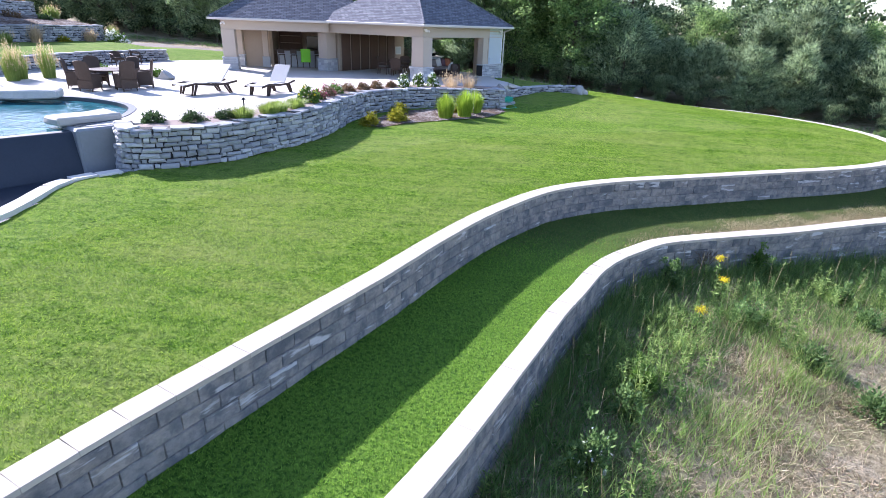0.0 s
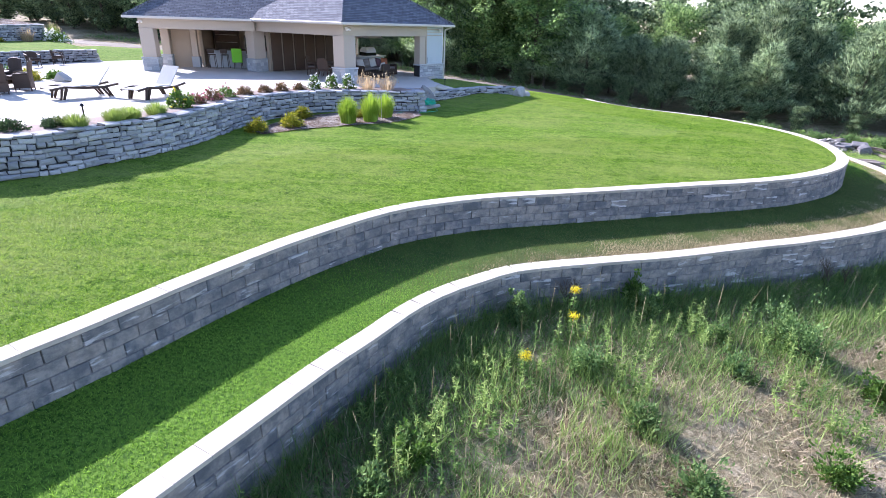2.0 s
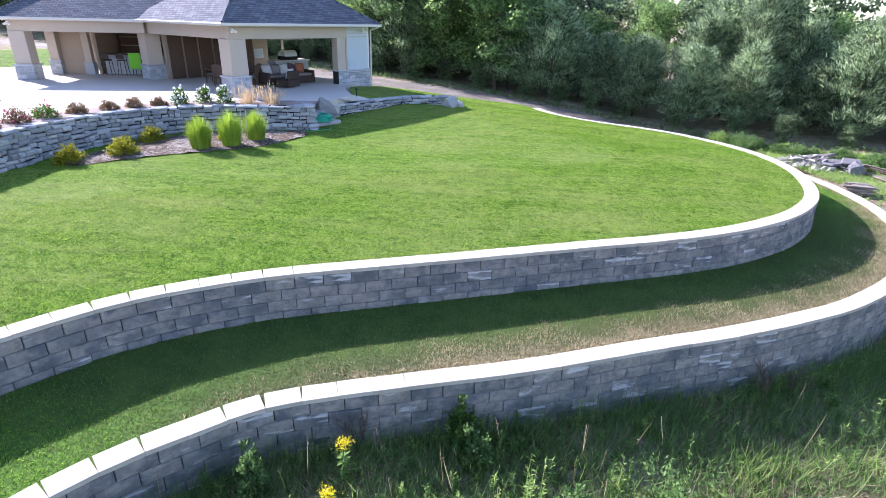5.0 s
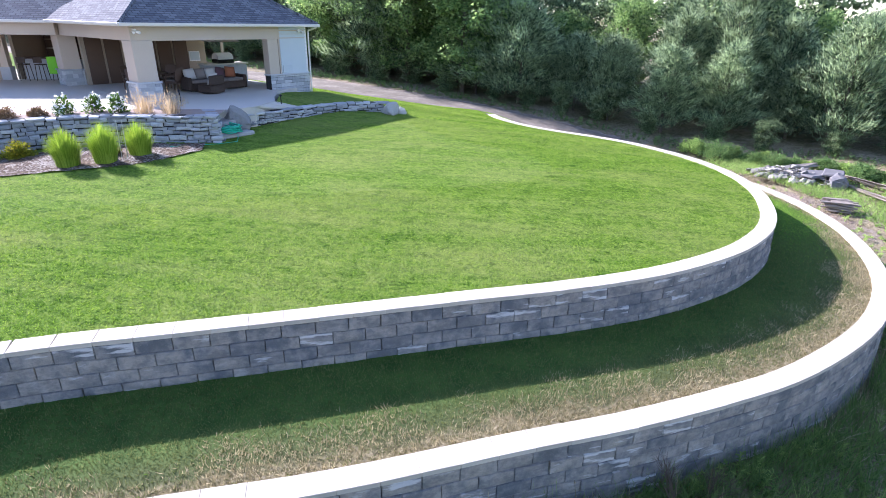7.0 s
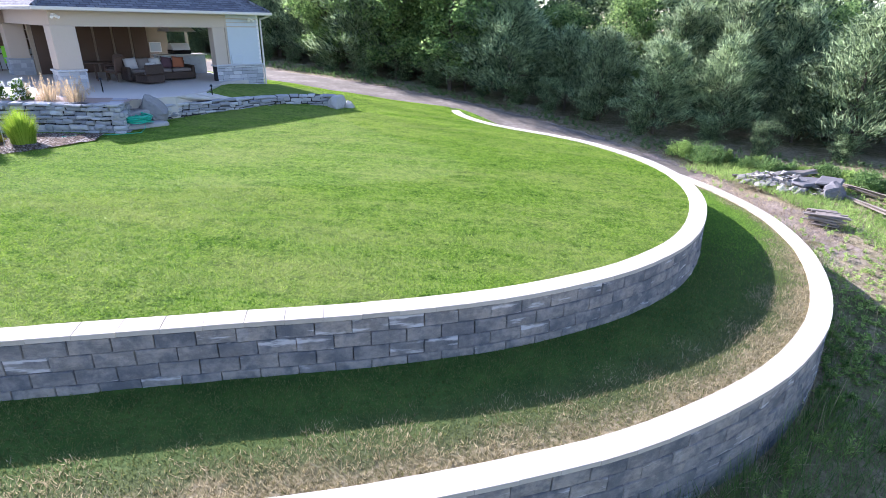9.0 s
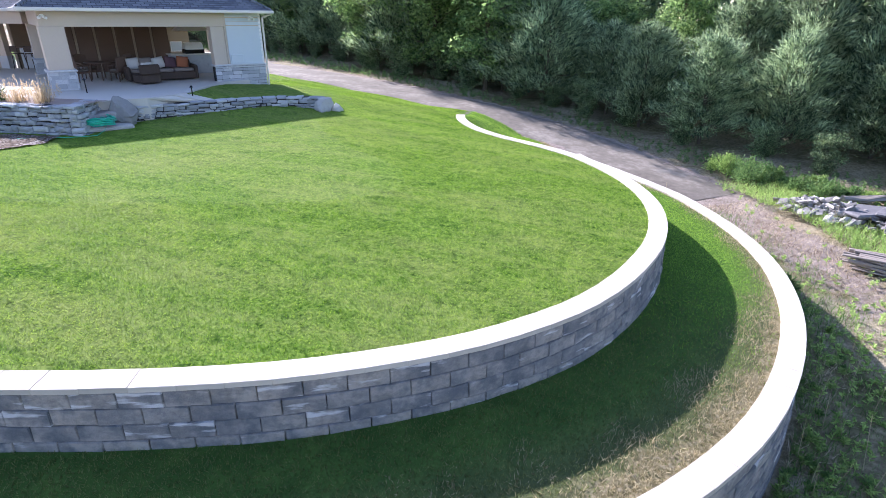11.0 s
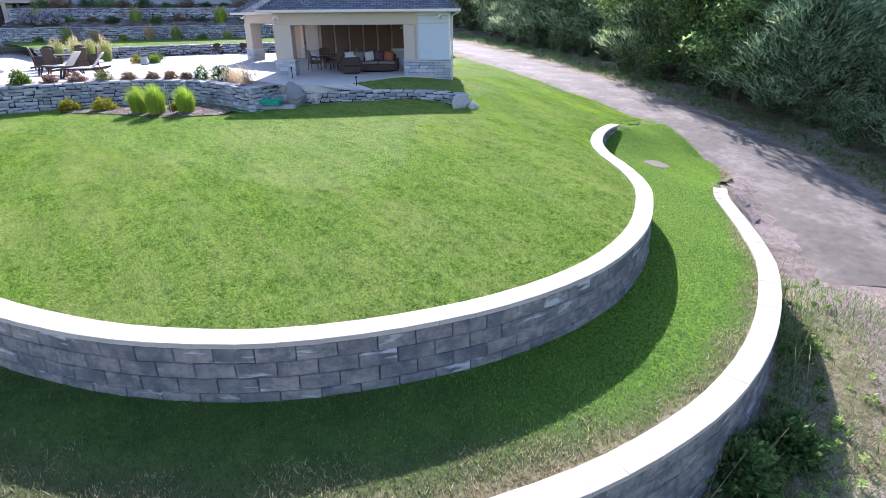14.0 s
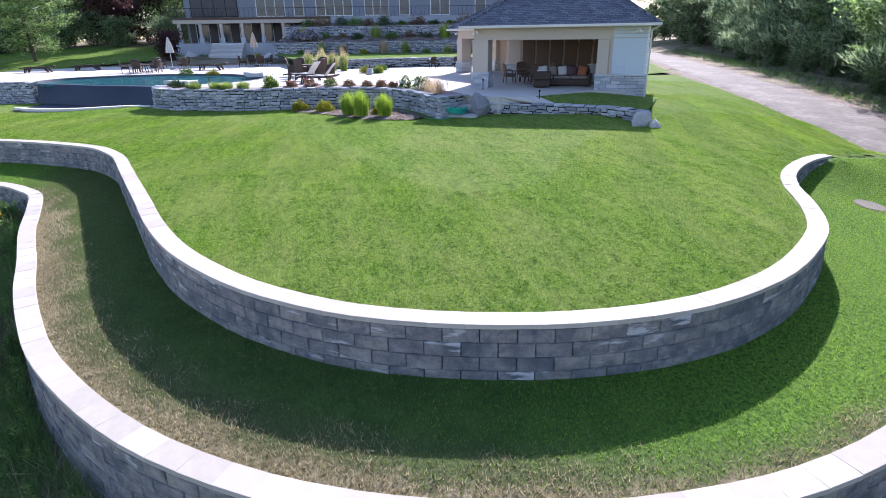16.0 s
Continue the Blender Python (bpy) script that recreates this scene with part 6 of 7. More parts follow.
def shrub(name, at, r, hf, n, leaf, mat, label, seed, flower=None, fsize=0.05, fn=60, cat="shrub", wild=0.0):
    """A low shrub: short stems and leaves set in an uneven mound."""
    rn = np.random.RandomState(seed)
    t = thing(name, label, cat, pose(*at))
    for i in range(5):
        a = i * 1.257 + rn.uniform(-0.3, 0.3)
        bm = bmesh.new()
        cyl(bm, 0.012, 0.006, (0, 0, -0.03), (math.cos(a) * r * 0.6, math.sin(a) * r * 0.6, r * hf * 0.8), 5, False)
        part("stem", bm, M_BARK, t)
    m = 60
    cd = rn.normal(0, 1, (m, 3))
    cd[:, 2] = np.abs(cd[:, 2])
    cd /= np.linalg.norm(cd, axis=1)[:, None]
    cc = cd * r * rn.uniform(0.45, 0.95, m)[:, None] * np.array([1, 1, hf])
    if wild:
        # wild growth: ragged shoots of unequal length
        cc *= np.exp(rn.normal(0, wild, m))[:, None] * np.array([1, 1, 1.1])
    pick = rn.randint(0, m, n)
    cen = cc[pick] + rn.normal(0, 0.14 * r, (n, 3)) * (1 + wild * np.array([0, 0, 1.5]))
    cen[:, 2] = np.maximum(cen[:, 2], 0.02)
    v, f = tris_cloud("leaves", cen, cd[pick] + np.array([0, 0, 0.4]), rn.uniform(0.6, 1.3, n) * leaf, 0.55, 0.6, seed)
    put("leaves", mesh_np("leaves", v, f), mat, t)
    if flower is not None:
        pk = rn.randint(0, m, fn)
        fc = cc[pk] * 1.08 + cd[pk] * 0.05 + np.c_[rn.normal(0, 0.05 * r, (fn, 2)), rn.uniform(0, 0.1, fn)]
        for j, c in enumerate(fc):
            pv, pf = tris_cloud("flower", np.repeat(c[None], 7, 0), np.tile([[0, 0, 0.5]], (7, 1)), rn.uniform(0.7, 1.2, 7) * fsize, 0.6, 0.9, seed + 1 + j)
            put("flower", mesh_np("flower", pv, pf), flower, t)
    return t


M_YGRASS = leaf_material("yellow_green_blades", (0.16, 0.29, 0.022), (0.46, 0.57, 0.075), 0.42)
M_FINEGRASS = leaf_material("fescue_blades", (0.14, 0.22, 0.04), (0.34, 0.42, 0.10), 0.35)
M_TANGRASS = leaf_material("tan_blades", (0.34, 0.25, 0.14), (0.60, 0.47, 0.30), 0.35)
M_PLUME = leaf_material("straw_plumes", (0.48, 0.36, 0.20), (0.70, 0.56, 0.36), 0.35)
M_YSHRUB = leaf_material("yellow_shrub_leaves", (0.10, 0.13, 0.012), (0.40, 0.36, 0.03), 0.3)
M_DSHRUB = leaf_material("dark_shrub_leaves", (0.022, 0.050, 0.018), (0.085, 0.14, 0.05), 0.2)
M_RSHRUB = leaf_material("reddish_shrub_leaves", (0.085, 0.055, 0.035), (0.25, 0.165, 0.085), 0.3)
M_GSHRUB = leaf_material("green_shrub_leaves", (0.035, 0.09, 0.015), (0.14, 0.24, 0.04), 0.3)
M_FWHITE = leaf_material("white_petals", (0.62, 0.62, 0.58), (0.82, 0.82, 0.78), 0.3)
M_FYELLOW = leaf_material("yellow_petals", (0.62, 0.50, 0.015), (0.85, 0.74, 0.04), 0.3)
M_FPINK = leaf_material("pink_petals", (0.30, 0.06, 0.10), (0.50, 0.14, 0.20), 0.3)
M_LILAC = leaf_material("lilac_petals", (0.30, 0.24, 0.34), (0.50, 0.42, 0.52), 0.3)

for i, (x, y, h) in enumerate(((-2.15, 21.35, 1.12), (-1.35, 21.85, 1.22), (-0.95, 22.85, 1.08))):
    clump("ornamental_grass", (x, y, lz(x, y) + 0.02), h, 0.40, 1500, M_YGRASS, "upright bright yellow-green ornamental grass clump in the mulch bed", 40 + i)
for i, (x, y, r) in enumerate(((-5.0, 19.1, 0.42), (-4.1, 20.25, 0.44), (-4.3, 22.0, 0.40), (-1.9, 22.7, 0.3))):
    shrub("spirea_shrub", (x, y, lz(x, y) + 0.02), r, 1.15, 1800, 0.075, M_YSHRUB, "rounded yellow-green spirea shrub in the mulch bed", 50 + i)
BEDZ = Z_STONE - 0.03
for i, (x, y, r) in enumerate(((-9.75, 12.25, 0.34), (-8.8, 12.75, 0.36), (-8.2, 13.5, 0.32))):
    shrub("juniper_mound", (x, y, BEDZ), r, 0.85, 1800, 0.055, M_DSHRUB, "low dark green mounded shrub on the gravel bed", 60 + i)
for i, (x, y) in enumerate(((-7.75, 13.7), (-7.35, 14.8), (-7.25, 15.35), (-6.95, 16.2))):
    clump("fescue_clump", (x, y, BEDZ), 0.42, 0.40, 700, M_FINEGRASS, "small pale green fescue tuft on the gravel bed", 70 + i, None, 0.012)
shrub("coneflower", (-6.95, 17.6, BEDZ), 0.40, 1.4, 1300, 0.09, M_GSHRUB, "bushy green plant with small golden flowers on top", 80, M_FYELLOW, 0.05, 34, "flowering plant")
for i, (x, y, r, mat, fl) in enumerate(((-6.95, 18.6, 0.34, M_RSHRUB, M_FPINK), (-6.85, 19.6, 0.38, M_RSHRUB, M_FPINK), (-6.8, 20.6, 0.38, M_GSHRUB, M_FPINK), (-6.5, 21.6, 0.33, M_RSHRUB, None),
                                        (-6.0, 22.5, 0.30, M_RSHRUB, None), (-5.55, 23.2, 0.32, M_RSHRUB, None), (-4.95, 23.75, 0.28, M_RSHRUB, None))):
    shrub("barberry_shrub" if fl is None else "rose_shrub", (x, y, BEDZ), r, 1.05, 1100, 0.06, mat, "small reddish-green shrub in the wall-top bed" if mat is M_RSHRUB else "small green flowering shrub in the wall-top bed", 90 + i, fl, 0.06, 25)
for i, (x, y) in enumerate(((-4.45, 24.3), (-3.8, 24.85), (-3.15, 25.1))):
    shrub("daisy_plant", (x, y, BEDZ), 0.30, 1.9, 600, 0.09, M_GSHRUB, "tall white daisies in the wall-top bed", 100 + i, M_FWHITE, 0.08, 45, "flowering plant")
for i, (x, y) in enumerate(((-2.25, 25.2), (-1.35, 25.35))):
    clump("fountain_grass", (x, y, BEDZ), 0.66, 0.44, 260, M_TANGRASS, "tan fountain grass with feathery plumes", 110 + i, M_PLUME, 0.010)
for i, (x, y, h) in enumerate(((-23.0, 20.2, 1.5), (-21.6, 19.2, 1.5), (-20.9, 20.2, 1.5), (-21.2, 21.0, 1.4), (-20.5, 21.8, 1.5))):
    clump("feather_reed_grass", (x, y, FZ), h, 0.35, 700, M_FINEGRASS, "tall feather reed grass with straw plumes", 120 + i, M_PLUME, 0.012)
for i, (x, y, r) in enumerate(((-17.3, 23.2, 0.5), (-16.7, 24.0, 0.42), (-18.2, 24.2, 0.4), (-20.0, 24.6, 0.5), (-19.2, 12.6, 0.4), (-20.3, 10.6, 0.5))):
    shrub("garden_shrub", (x, y, FZ), r, 0.9, 1000, 0.08, M_YSHRUB if i % 2 == 0 else M_GSHRUB, "green and yellow garden shrub on the patio bed", 130 + i)
boulder((-15.9, 23.4, FZ - 0.05), 0.5, (1.1, 0.8, 0.6), 9, "pale rounded boulder beside the patio shrubs", M_SLAB)
for x, y, z in ((-8.0, 14.4, BEDZ), (-2.45, 27.75, FZ), (0.95, 29.3, -2.93)):
    lamp_n = thing("path_light", "slim dark path light beside the paving", "light", pose(x, y, z), "path lights")
    bm = bmesh.new()
    cyl(bm, 0.022, 0.022, (0, 0, 0), (0, 0, 0.45), 6)
    part("stem", bm, M_BLACK, lamp_n)
    bm = bmesh.new()
    cyl(bm, 0.07, 0.02, (0, 0, 0.45), (0, 0, 0.52), 10)
    part("cap", bm, M_BLACK, lamp_n)
for x, y in ((-1.15, 22.25), (-1.0, 22.3)):
    stake = thing("plant_stake", "slim grey metal plant stake beside the ornamental grass", "stake", pose(x, y, lz(x, y)))
    bm = bmesh.new()
    cyl(bm, 0.012, 0.010, (0, 0, -0.1), (0.03, 0.02, 1.15), 6)
    part("rod", bm, M_STEEL, stake)

# ---- garden tiers and house beyond the patio ----
TIER1 = cr([(-24.6, 18.0), (-23.4, 21.5), (-23.9, 26.0), (-23.6, 30.7), (-22.2, 34.4)], 0.3)
TIER2 = cr([(-37.5, 15.5), (-36.0, 20.0), (-33.8, 27.5), (-31.8, 35.0), (-31.0, 40.5), (-33.5, 43.5)], 0.3)
TIER3 = cr([(-41.5, 16.5), (-40.0, 20.5), (-37.5, 28.0), (-35.6, 34.5), (-35.4, 39.5), (-38, 42)], 0.3)
dry_wall("wall_tier", TIER1, lambda x, y: FZ, -1.95, "low dry-stacked stone garden wall behind the patio", 31, 120, batter=0.05)
dry_wall("wall_tier", TIER2, lambda x, y: -1.95, -0.75, "dry-stacked stone garden wall on the middle tier", 32, 160, (4, 30), 0.05)
dry_wall("wall_tier", TIER3, lambda x, y: -0.30, 0.75, "dry-stacked stone garden wall on the top tier", 33, 160, (4, 30), 0.05)
loft("tier_lawn", offset(TIER1, -0.3), -1.98, offset(TIER2, 0.0), -1.85, M_LAWN, "strip of lawn above the low garden wall", "ground", 6)
loft("tier_bed", offset(TIER2, -0.3), -0.78, offset(TIER3, 0.0), -0.2, M_MULCH, "brown mulch bed between the garden walls", "bed", 6, 0.03)
loft("tier_bed", offset(TIER3, -0.3), 0.72, offset(TIER3, -5.0), 1.15, M_MULCH, "brown mulch bed above the top garden wall", "bed", 6, 0.03)
SIDE = cr([(-21.9, 33.6), (-19.6, 37.6), (-16.2, 41.0), (-16.2, 48.0)], 0.4)
SIDE_B = cr([(-24.0, 30.0), (-30.6, 40.6), (-36.0, 52.0)], 0.4)
sheet("side_lawn", lambda x, y: np.minimum(ground_z(x, y), -2.15) + 0.16, lambda q: (side(SIDE, q) < 0.1) & (side(SIDE_B, q) > 0.1) & (side(DL, q) < 0.0), -36, -15.8, 30, 52, 0.5, M_LAWN, "sloping lawn beside the pavilion")
WEST_A = cr([(-22, -10), (-34, -4), (-41, 7)], 0.5)
WEST_B = cr([(-42, -30), (-54, -16), (-55, 4)], 0.5)
sheet("west_lawn", lambda x, y: ground_z(x, y) + 0.14, lambda q: (side(WEST_A, q) < 0.0) & (side(WEST_B, q) > 0.0) & (q[:, 1] < 4), -57, -20, -30, 6, 0.6, M_LAWN, "sunny lawn sloping up beyond the pool")
rnd = random.Random(77)
for i in range(14):
    p, d = along(TIER3, 3 + i * 1.8)
    q = p + Vector((d.y, -d.x, 0)) * rnd.uniform(0.7, 2.4)
    k = (0, 1, 3, 2)[i % 4]
    if k == 0:
        clump("tall_grass", (q.x, q.y, -0.55), rnd.uniform(1.2, 1.7), 0.6, 500, M_FINEGRASS if i % 8 else M_YGRASS, "tall green garden grass on the tier bed", 150 + i, M_PLUME, 0.03)
    else:
        shrub("tier_shrub", (q.x, q.y, -0.6), rnd.uniform(0.4, 0.85), 0.9, 800, 0.13, (M_GSHRUB, M_DSHRUB, M_RSHRUB)[k - 1], ("rounded green shrub on the garden tier", "rounded dark evergreen shrub on the garden tier", "reddish shrub on the garden tier")[k - 1], 150 + i)
for i in range(14):
    p, d = along(TIER3, 2 + i * 1.75)
    q = p - Vector((d.y, -d.x, 0)) * rnd.uniform(0.8, 2.6)
    k = i % 3
    shrub("tier_shrub", (q.x, q.y, 0.75), rnd.uniform(0.45, 1.2), 0.9, 900, 0.14, (M_GSHRUB, M_RSHRUB, M_DSHRUB)[k], ("rounded green shrub on the top tier", "reddish shrub on the top tier", "rounded dark evergreen shrub on the top tier")[k], 170 + i)
for i in range(13):
    p, d = along(TIER2, 3 + i * 2.1)
    q = p + Vector((d.y, -d.x, 0)) * rnd.uniform(0.5, 0.9)
    if i % 3:
        clump("tier_grass", (q.x, q.y, -1.9), rnd.uniform(0.8, 1.4), 0.45, 380, M_FINEGRASS if i % 2 else M_TANGRASS, "plumed garden grass at the foot of the tier wall", 190 + i, M_PLUME, 0.026)
    else:
        shrub("tier_shrub", (q.x, q.y, -1.92), 0.45, 0.9, 700, 0.11, M_YSHRUB if i % 2 else M_GSHRUB, "rounded bright green shrub at the foot of the tier wall", 230 + i)
for i, (x, y) in enumerate(((-38.2, 17.8), (-37.4, 19.4))):
    shrub("lavender_drift", (x, y, -0.5), 1.2, 0.8, 700, 0.12, M_GSHRUB, "drift of lilac flowering perennials on the tier", 200 + i, M_LILAC, 0.16, 220, "flowering plant")
shrub("hydrangea", (-29.6, 40.2, -2.1), 0.9, 1.1, 900, 0.14, M_GSHRUB, "white-flowering hydrangea beside the garden wall", 210, M_FWHITE, 0.18, 60)

# ---- house ----
M_HOUSE = plain("grey_brown_siding", (0.23, 0.235, 0.255), 0.8, scale=2, vary=0.08)
kg = Nodes("window_glass")
M_GLASS = kg.done((0.035, 0.05, 0.07), 0.08, 0, None, 0.45)
M_RAIL = plain("black_rail", (0.02, 0.02, 0.022), 0.5)
# porch wall colour carries the deck's shade; the dark screened bay uses it too
M_DARKIN = plain("shaded_porch_wall", (0.10, 0.09, 0.085), 0.8)
HO = Vector((-47.5, 4.4, 0))
hd = Vector((3.6, 38, 0)).normalized()
HM = Matrix(((hd.x, -hd.y, 0, HO.x), (hd.y, hd.x, 0, HO.y), (0, 0, 1, 0), (0, 0, 0, 1)))
house = thing("house", "large grey-brown two-storey house with a deck over a columned porch", "house")
DK, PF = 1.9, -0.8                       # deck and porch floor levels
one("wall", HM, (0, 40, 3.2, 3.5, -3.0, 10.3), M_HOUSE, house, 0)
one("wall", HM, (0, 0.3, 3.5, 12, -3.0, 10.3), M_HOUSE, house, 0)
one("porch_back", HM, (0.3, 16, 3.1, 3.19, PF, DK - 0.5), M_DARKIN, house, 0, "shaded wall under the deck")
one("deck", HM, (-0.4, 17, -0.4, 3.19, DK - 0.22, DK), M_WOOD, house, 0.01, "dark timber deck")
one("deck_beam", HM, (-0.4, 17, -0.36, -0.06, DK - 0.62, DK - 0.225), M_STUCCO, house, 0.02)
one("porch_floor", HM, (-1, 17.5, -1.0, 3.1, -3.0, PF), M_VENEER, house, 0.01)
for i in range(8):
    u = 0.2 + i * 2.3
    c = one("porch_column", HM, (u - 0.17, u + 0.17, -0.4, -0.06, PF, DK - 0.63), M_STUCCO, house, 0.02, "tan porch column")
    one("column_base", HM, (u - 0.25, u + 0.25, -0.48, 0.02, PF, PF + 0.6), M_VENEER, c, 0.02)
for i in range(6):
    u = 1.0 + i * 2.5
    wn_ = one("window", HM, (u, u + 1.5, 3.06, 3.095, PF + 0.05, PF + 2.15), M_TRIM, house, 0.01)
    one("pane", HM, (u + 0.08, u + 1.42, 3.03, 3.055, PF + 0.12, PF + 2.08), M_GLASS, wn_, 0)
for u, w_, panes in ((0.7, 5.4, 4), (8.2, 3.4, 3), (12.6, 1.2, 1), (15.2, 4.4, 4), (21.0, 3.0, 3), (25.2, 1.3, 1), (29.0, 2.4, 2), (34.5, 1.4, 1)):
    wn_ = one("window", HM, (u, u + w_, 3.12, 3.195, DK + 0.15, DK + 2.55), M_RAIL if u < 1 else M_TRIM, house, 0.01)
    pw = (w_ - 0.1) / panes
    for k in range(panes):
        one("pane", HM, (u + 0.1 + k * pw, u + k * pw + pw, 3.09, 3.118, DK + 0.25, DK + 2.45), M_DARKIN if u < 1 else M_GLASS, wn_, 0)
for i in range(36):
    u = -0.3 + i * 0.49
    one("baluster", HM, (u - 0.014, u + 0.014, -0.34, -0.31, DK, DK + 0.95), M_RAIL, house, 0)
one("rail_top", HM, (-0.35, 17, -0.36, -0.29, DK + 0.95, DK + 1.0), M_RAIL, house, 0.005)
for i in range(44):
    u = 17.5 + i * 0.5
    one("fence_post", HM, (u - 0.013, u + 0.013, -0.34, -0.31, DK, DK + 1.0), M_RAIL, house, 0)
one("rail_top", HM, (17.3, 39.5, -0.36, -0.29, DK + 1.0, DK + 1.05), M_RAIL, house, 0.005)
one("terrace_floor", HM, (17.2, 40, -1.2, 3.19, 0.3, DK - 0.02), M_VENEER, house, 0.01)
bm = bmesh.new()
vs = [bm.verts.new(HM @ Vector(p)) for p in ((-0.8, 2.4, 10.2), (40.8, 2.4, 10.2), (40.8, 13, 10.2), (-0.8, 13, 10.2), (6, 7.7, 13.8), (35, 7.7, 13.8))]
for f in ((0, 1, 5, 4), (1, 2, 5), (2, 3, 4, 5), (3, 0, 4)):
    bm.faces.new([vs[i] for i in f])
part("roof", bm, M_SHINGLE, house)
# steps from patio to porch
for i in range(9):
    slab_rock("porch_step", tuple(HM @ Vector((5.6, -1.25 - 0.36 * (8 - i), FZ - 0.02))), (3.6, 0.42, 0.21 * (i + 1)), math.degrees(math.atan2(hd.y, hd.x)), 20 + i, "broad stone step climbing to the porch", M_SLAB)

for i, (u, v, r_) in enumerate(((0.2, -2.2, 0.7), (1.6, -2.6, 0.9), (2.9, -2.1, 0.6), (8.6, -2.0, 0.7), (10.2, -2.5, 0.8), (11.8, -2.1, 0.6), (13.4, -2.3, 0.9))):
    q = HM @ Vector((u, v, 0))
    if i % 3 == 1:
        boulder((q.x, q.y, FZ - 0.1), r_, (1.2, 0.9, 0.8), 30 + i, "pale weathered boulder below the porch", M_SLAB)
    else:
        shrub("porch_shrub", (q.x, q.y, FZ), r_, 1.2, 1000, 0.12, M_YSHRUB if i % 2 else M_GSHRUB, "rounded green and yellow shrub below the porch", 250 + i)
for i in range(4):
    a = math.tau * i / 4 + 0.9
    chair(Vector((-29.0, 7.6, FZ)) + Vector((1.35 * math.cos(a), 1.35 * math.sin(a), 0)), math.degrees(a) - 90, M_WICKER, M_WICKER, "dark slatted armchair under the cream umbrella", "chairs under the cream umbrella")

# ---- beside the drive ----
M_RUBBLE = stone_material("rubble_stone", ((0.07, 0.067, 0.065), (0.22, 0.21, 0.195), (0.50, 0.47, 0.43)))
M_TIN = plain("grey_flat_stone", (0.15, 0.145, 0.15), 0.7, scale=4, vary=0.25)
rnd = random.Random(9)
heap = thing("rock_pile", "loose heap of broken grey and pale rocks beside the drive", "rock pile", pose(23.0, 33.1, gz(23.0, 33.1), 0, 0, -35))
for i in range(230):
    bm = bmesh.new()
    r = rnd.choice((rnd.uniform(0.05, 0.11), rnd.uniform(0.06, 0.13), rnd.uniform(0.12, 0.22)))
    a, q = rnd.uniform(0, math.tau), rnd.random() ** 0.6
    blob(bm, r, (0, 0, 0), (rnd.uniform(0.8, 1.7), rnd.uniform(0.6, 1.0), rnd.uniform(0.25, 0.7)), 0.8, 1, i)
    bmesh.ops.transform(bm, matrix=pose(math.cos(a) * q * 1.75, math.sin(a) * q * 0.85, 0.06 + 0.62 * (1 - q) * rnd.random(), rnd.uniform(-40, 40), rnd.uniform(-40, 40), rnd.uniform(0, 360)), verts=bm.verts[:])
    part("rock", bm, M_RUBBLE, heap)
for i, (x, y) in enumerate(((24.0, 33.5), (23.7, 32.8), (24.5, 32.8))):
    slab_rock("flat_rock", (x, y, gz(x, y) + 0.15 + 0.1 * i), (1.3, 0.8, 0.14), 30 * i, 30 + i, "tilted flat grey stone slab on the rock pile", M_TIN)
boulder((24.3, 31.9, gz(24.3, 31.9)), 0.62, (1.25, 0.8, 0.7), 12, "large smooth grey boulder beside the rock pile", M_TIN)
M_LOG = plain("weathered_timber", (0.27, 0.23, 0.195), 0.9, scale=8, vary=0.3, bump=0.5)
stack = thing("timber_stack", "small stack of weathered split timber on the ground", "timber stack", pose(22.9, 29.0, gz(22.9, 29.0), 0, 0, -20))
for i in range(5):
    for k in range(5):
        bm = bmesh.new()
        z = 0.05 + i * 0.085
        box(bm, -0.5 + rnd.uniform(-.2, .2), 0.5 + rnd.uniform(-.2, .2), -0.25 + k * 0.11, -0.19 + k * 0.11 + rnd.uniform(0, 0.04), z, z + rnd.uniform(0.04, 0.08), 0.01, pose(0, 0, 0, rnd.uniform(-6, 6), rnd.uniform(-3, 3), rnd.uniform(-11, 11)))
        part("timber", bm, M_LOG, stack)
for i, (x, y, L, rz) in enumerate(((25.2, 30.5, 3.4, 110), (25.8, 32.5, 2.6, 125), (24.6, 35.0, 2.2, 20))):
    lg = thing("fallen_log", "bare grey fallen log lying in the weeds", "log", pose(x, y, gz(x, y) + 0.15, 0, 0, rz))
    bm = bmesh.new()
    cyl(bm, 0.12, 0.06, (-L / 2, 0, 0), (L / 2, 0, 0.10), 9)
    bmesh.ops.subdivide_edges(bm, edges=bm.edges[:], cuts=2)
    for v in bm.verts:
        v.co += Vector((0, noise.noise(v.co * 1.1) * 0.16, noise.noise(v.co * 1.3 + Vector((5, 0, 0))) * 0.10))
    part("trunk", bm, M_LOG, lg)
bm = bmesh.new()
cyl(bm, 0.42, 0.40, (0, 0, 0), (0, 0, 0.05), 24)
cyl(bm, 0.36, 0.36, (0, 0, 0.05), (0, 0, 0.062), 24)
mh = part("manhole_cover", bm, plain("concrete_cover", (0.20, 0.165, 0.13), 0.9, vary=0.3), None)
mh.matrix_basis = pose(12.0, 34.7, float(terr_z(12.0, 34.7)) - 0.045, math.degrees(math.atan(float(terr_z(12.0, 35.0) - terr_z(12.0, 34.4)) / 0.6)), -math.degrees(math.atan(float(terr_z(12.3, 34.7) - terr_z(11.7, 34.7)) / 0.6)))
tagged(mh, "round tan concrete access cover set in the grass", "cover")

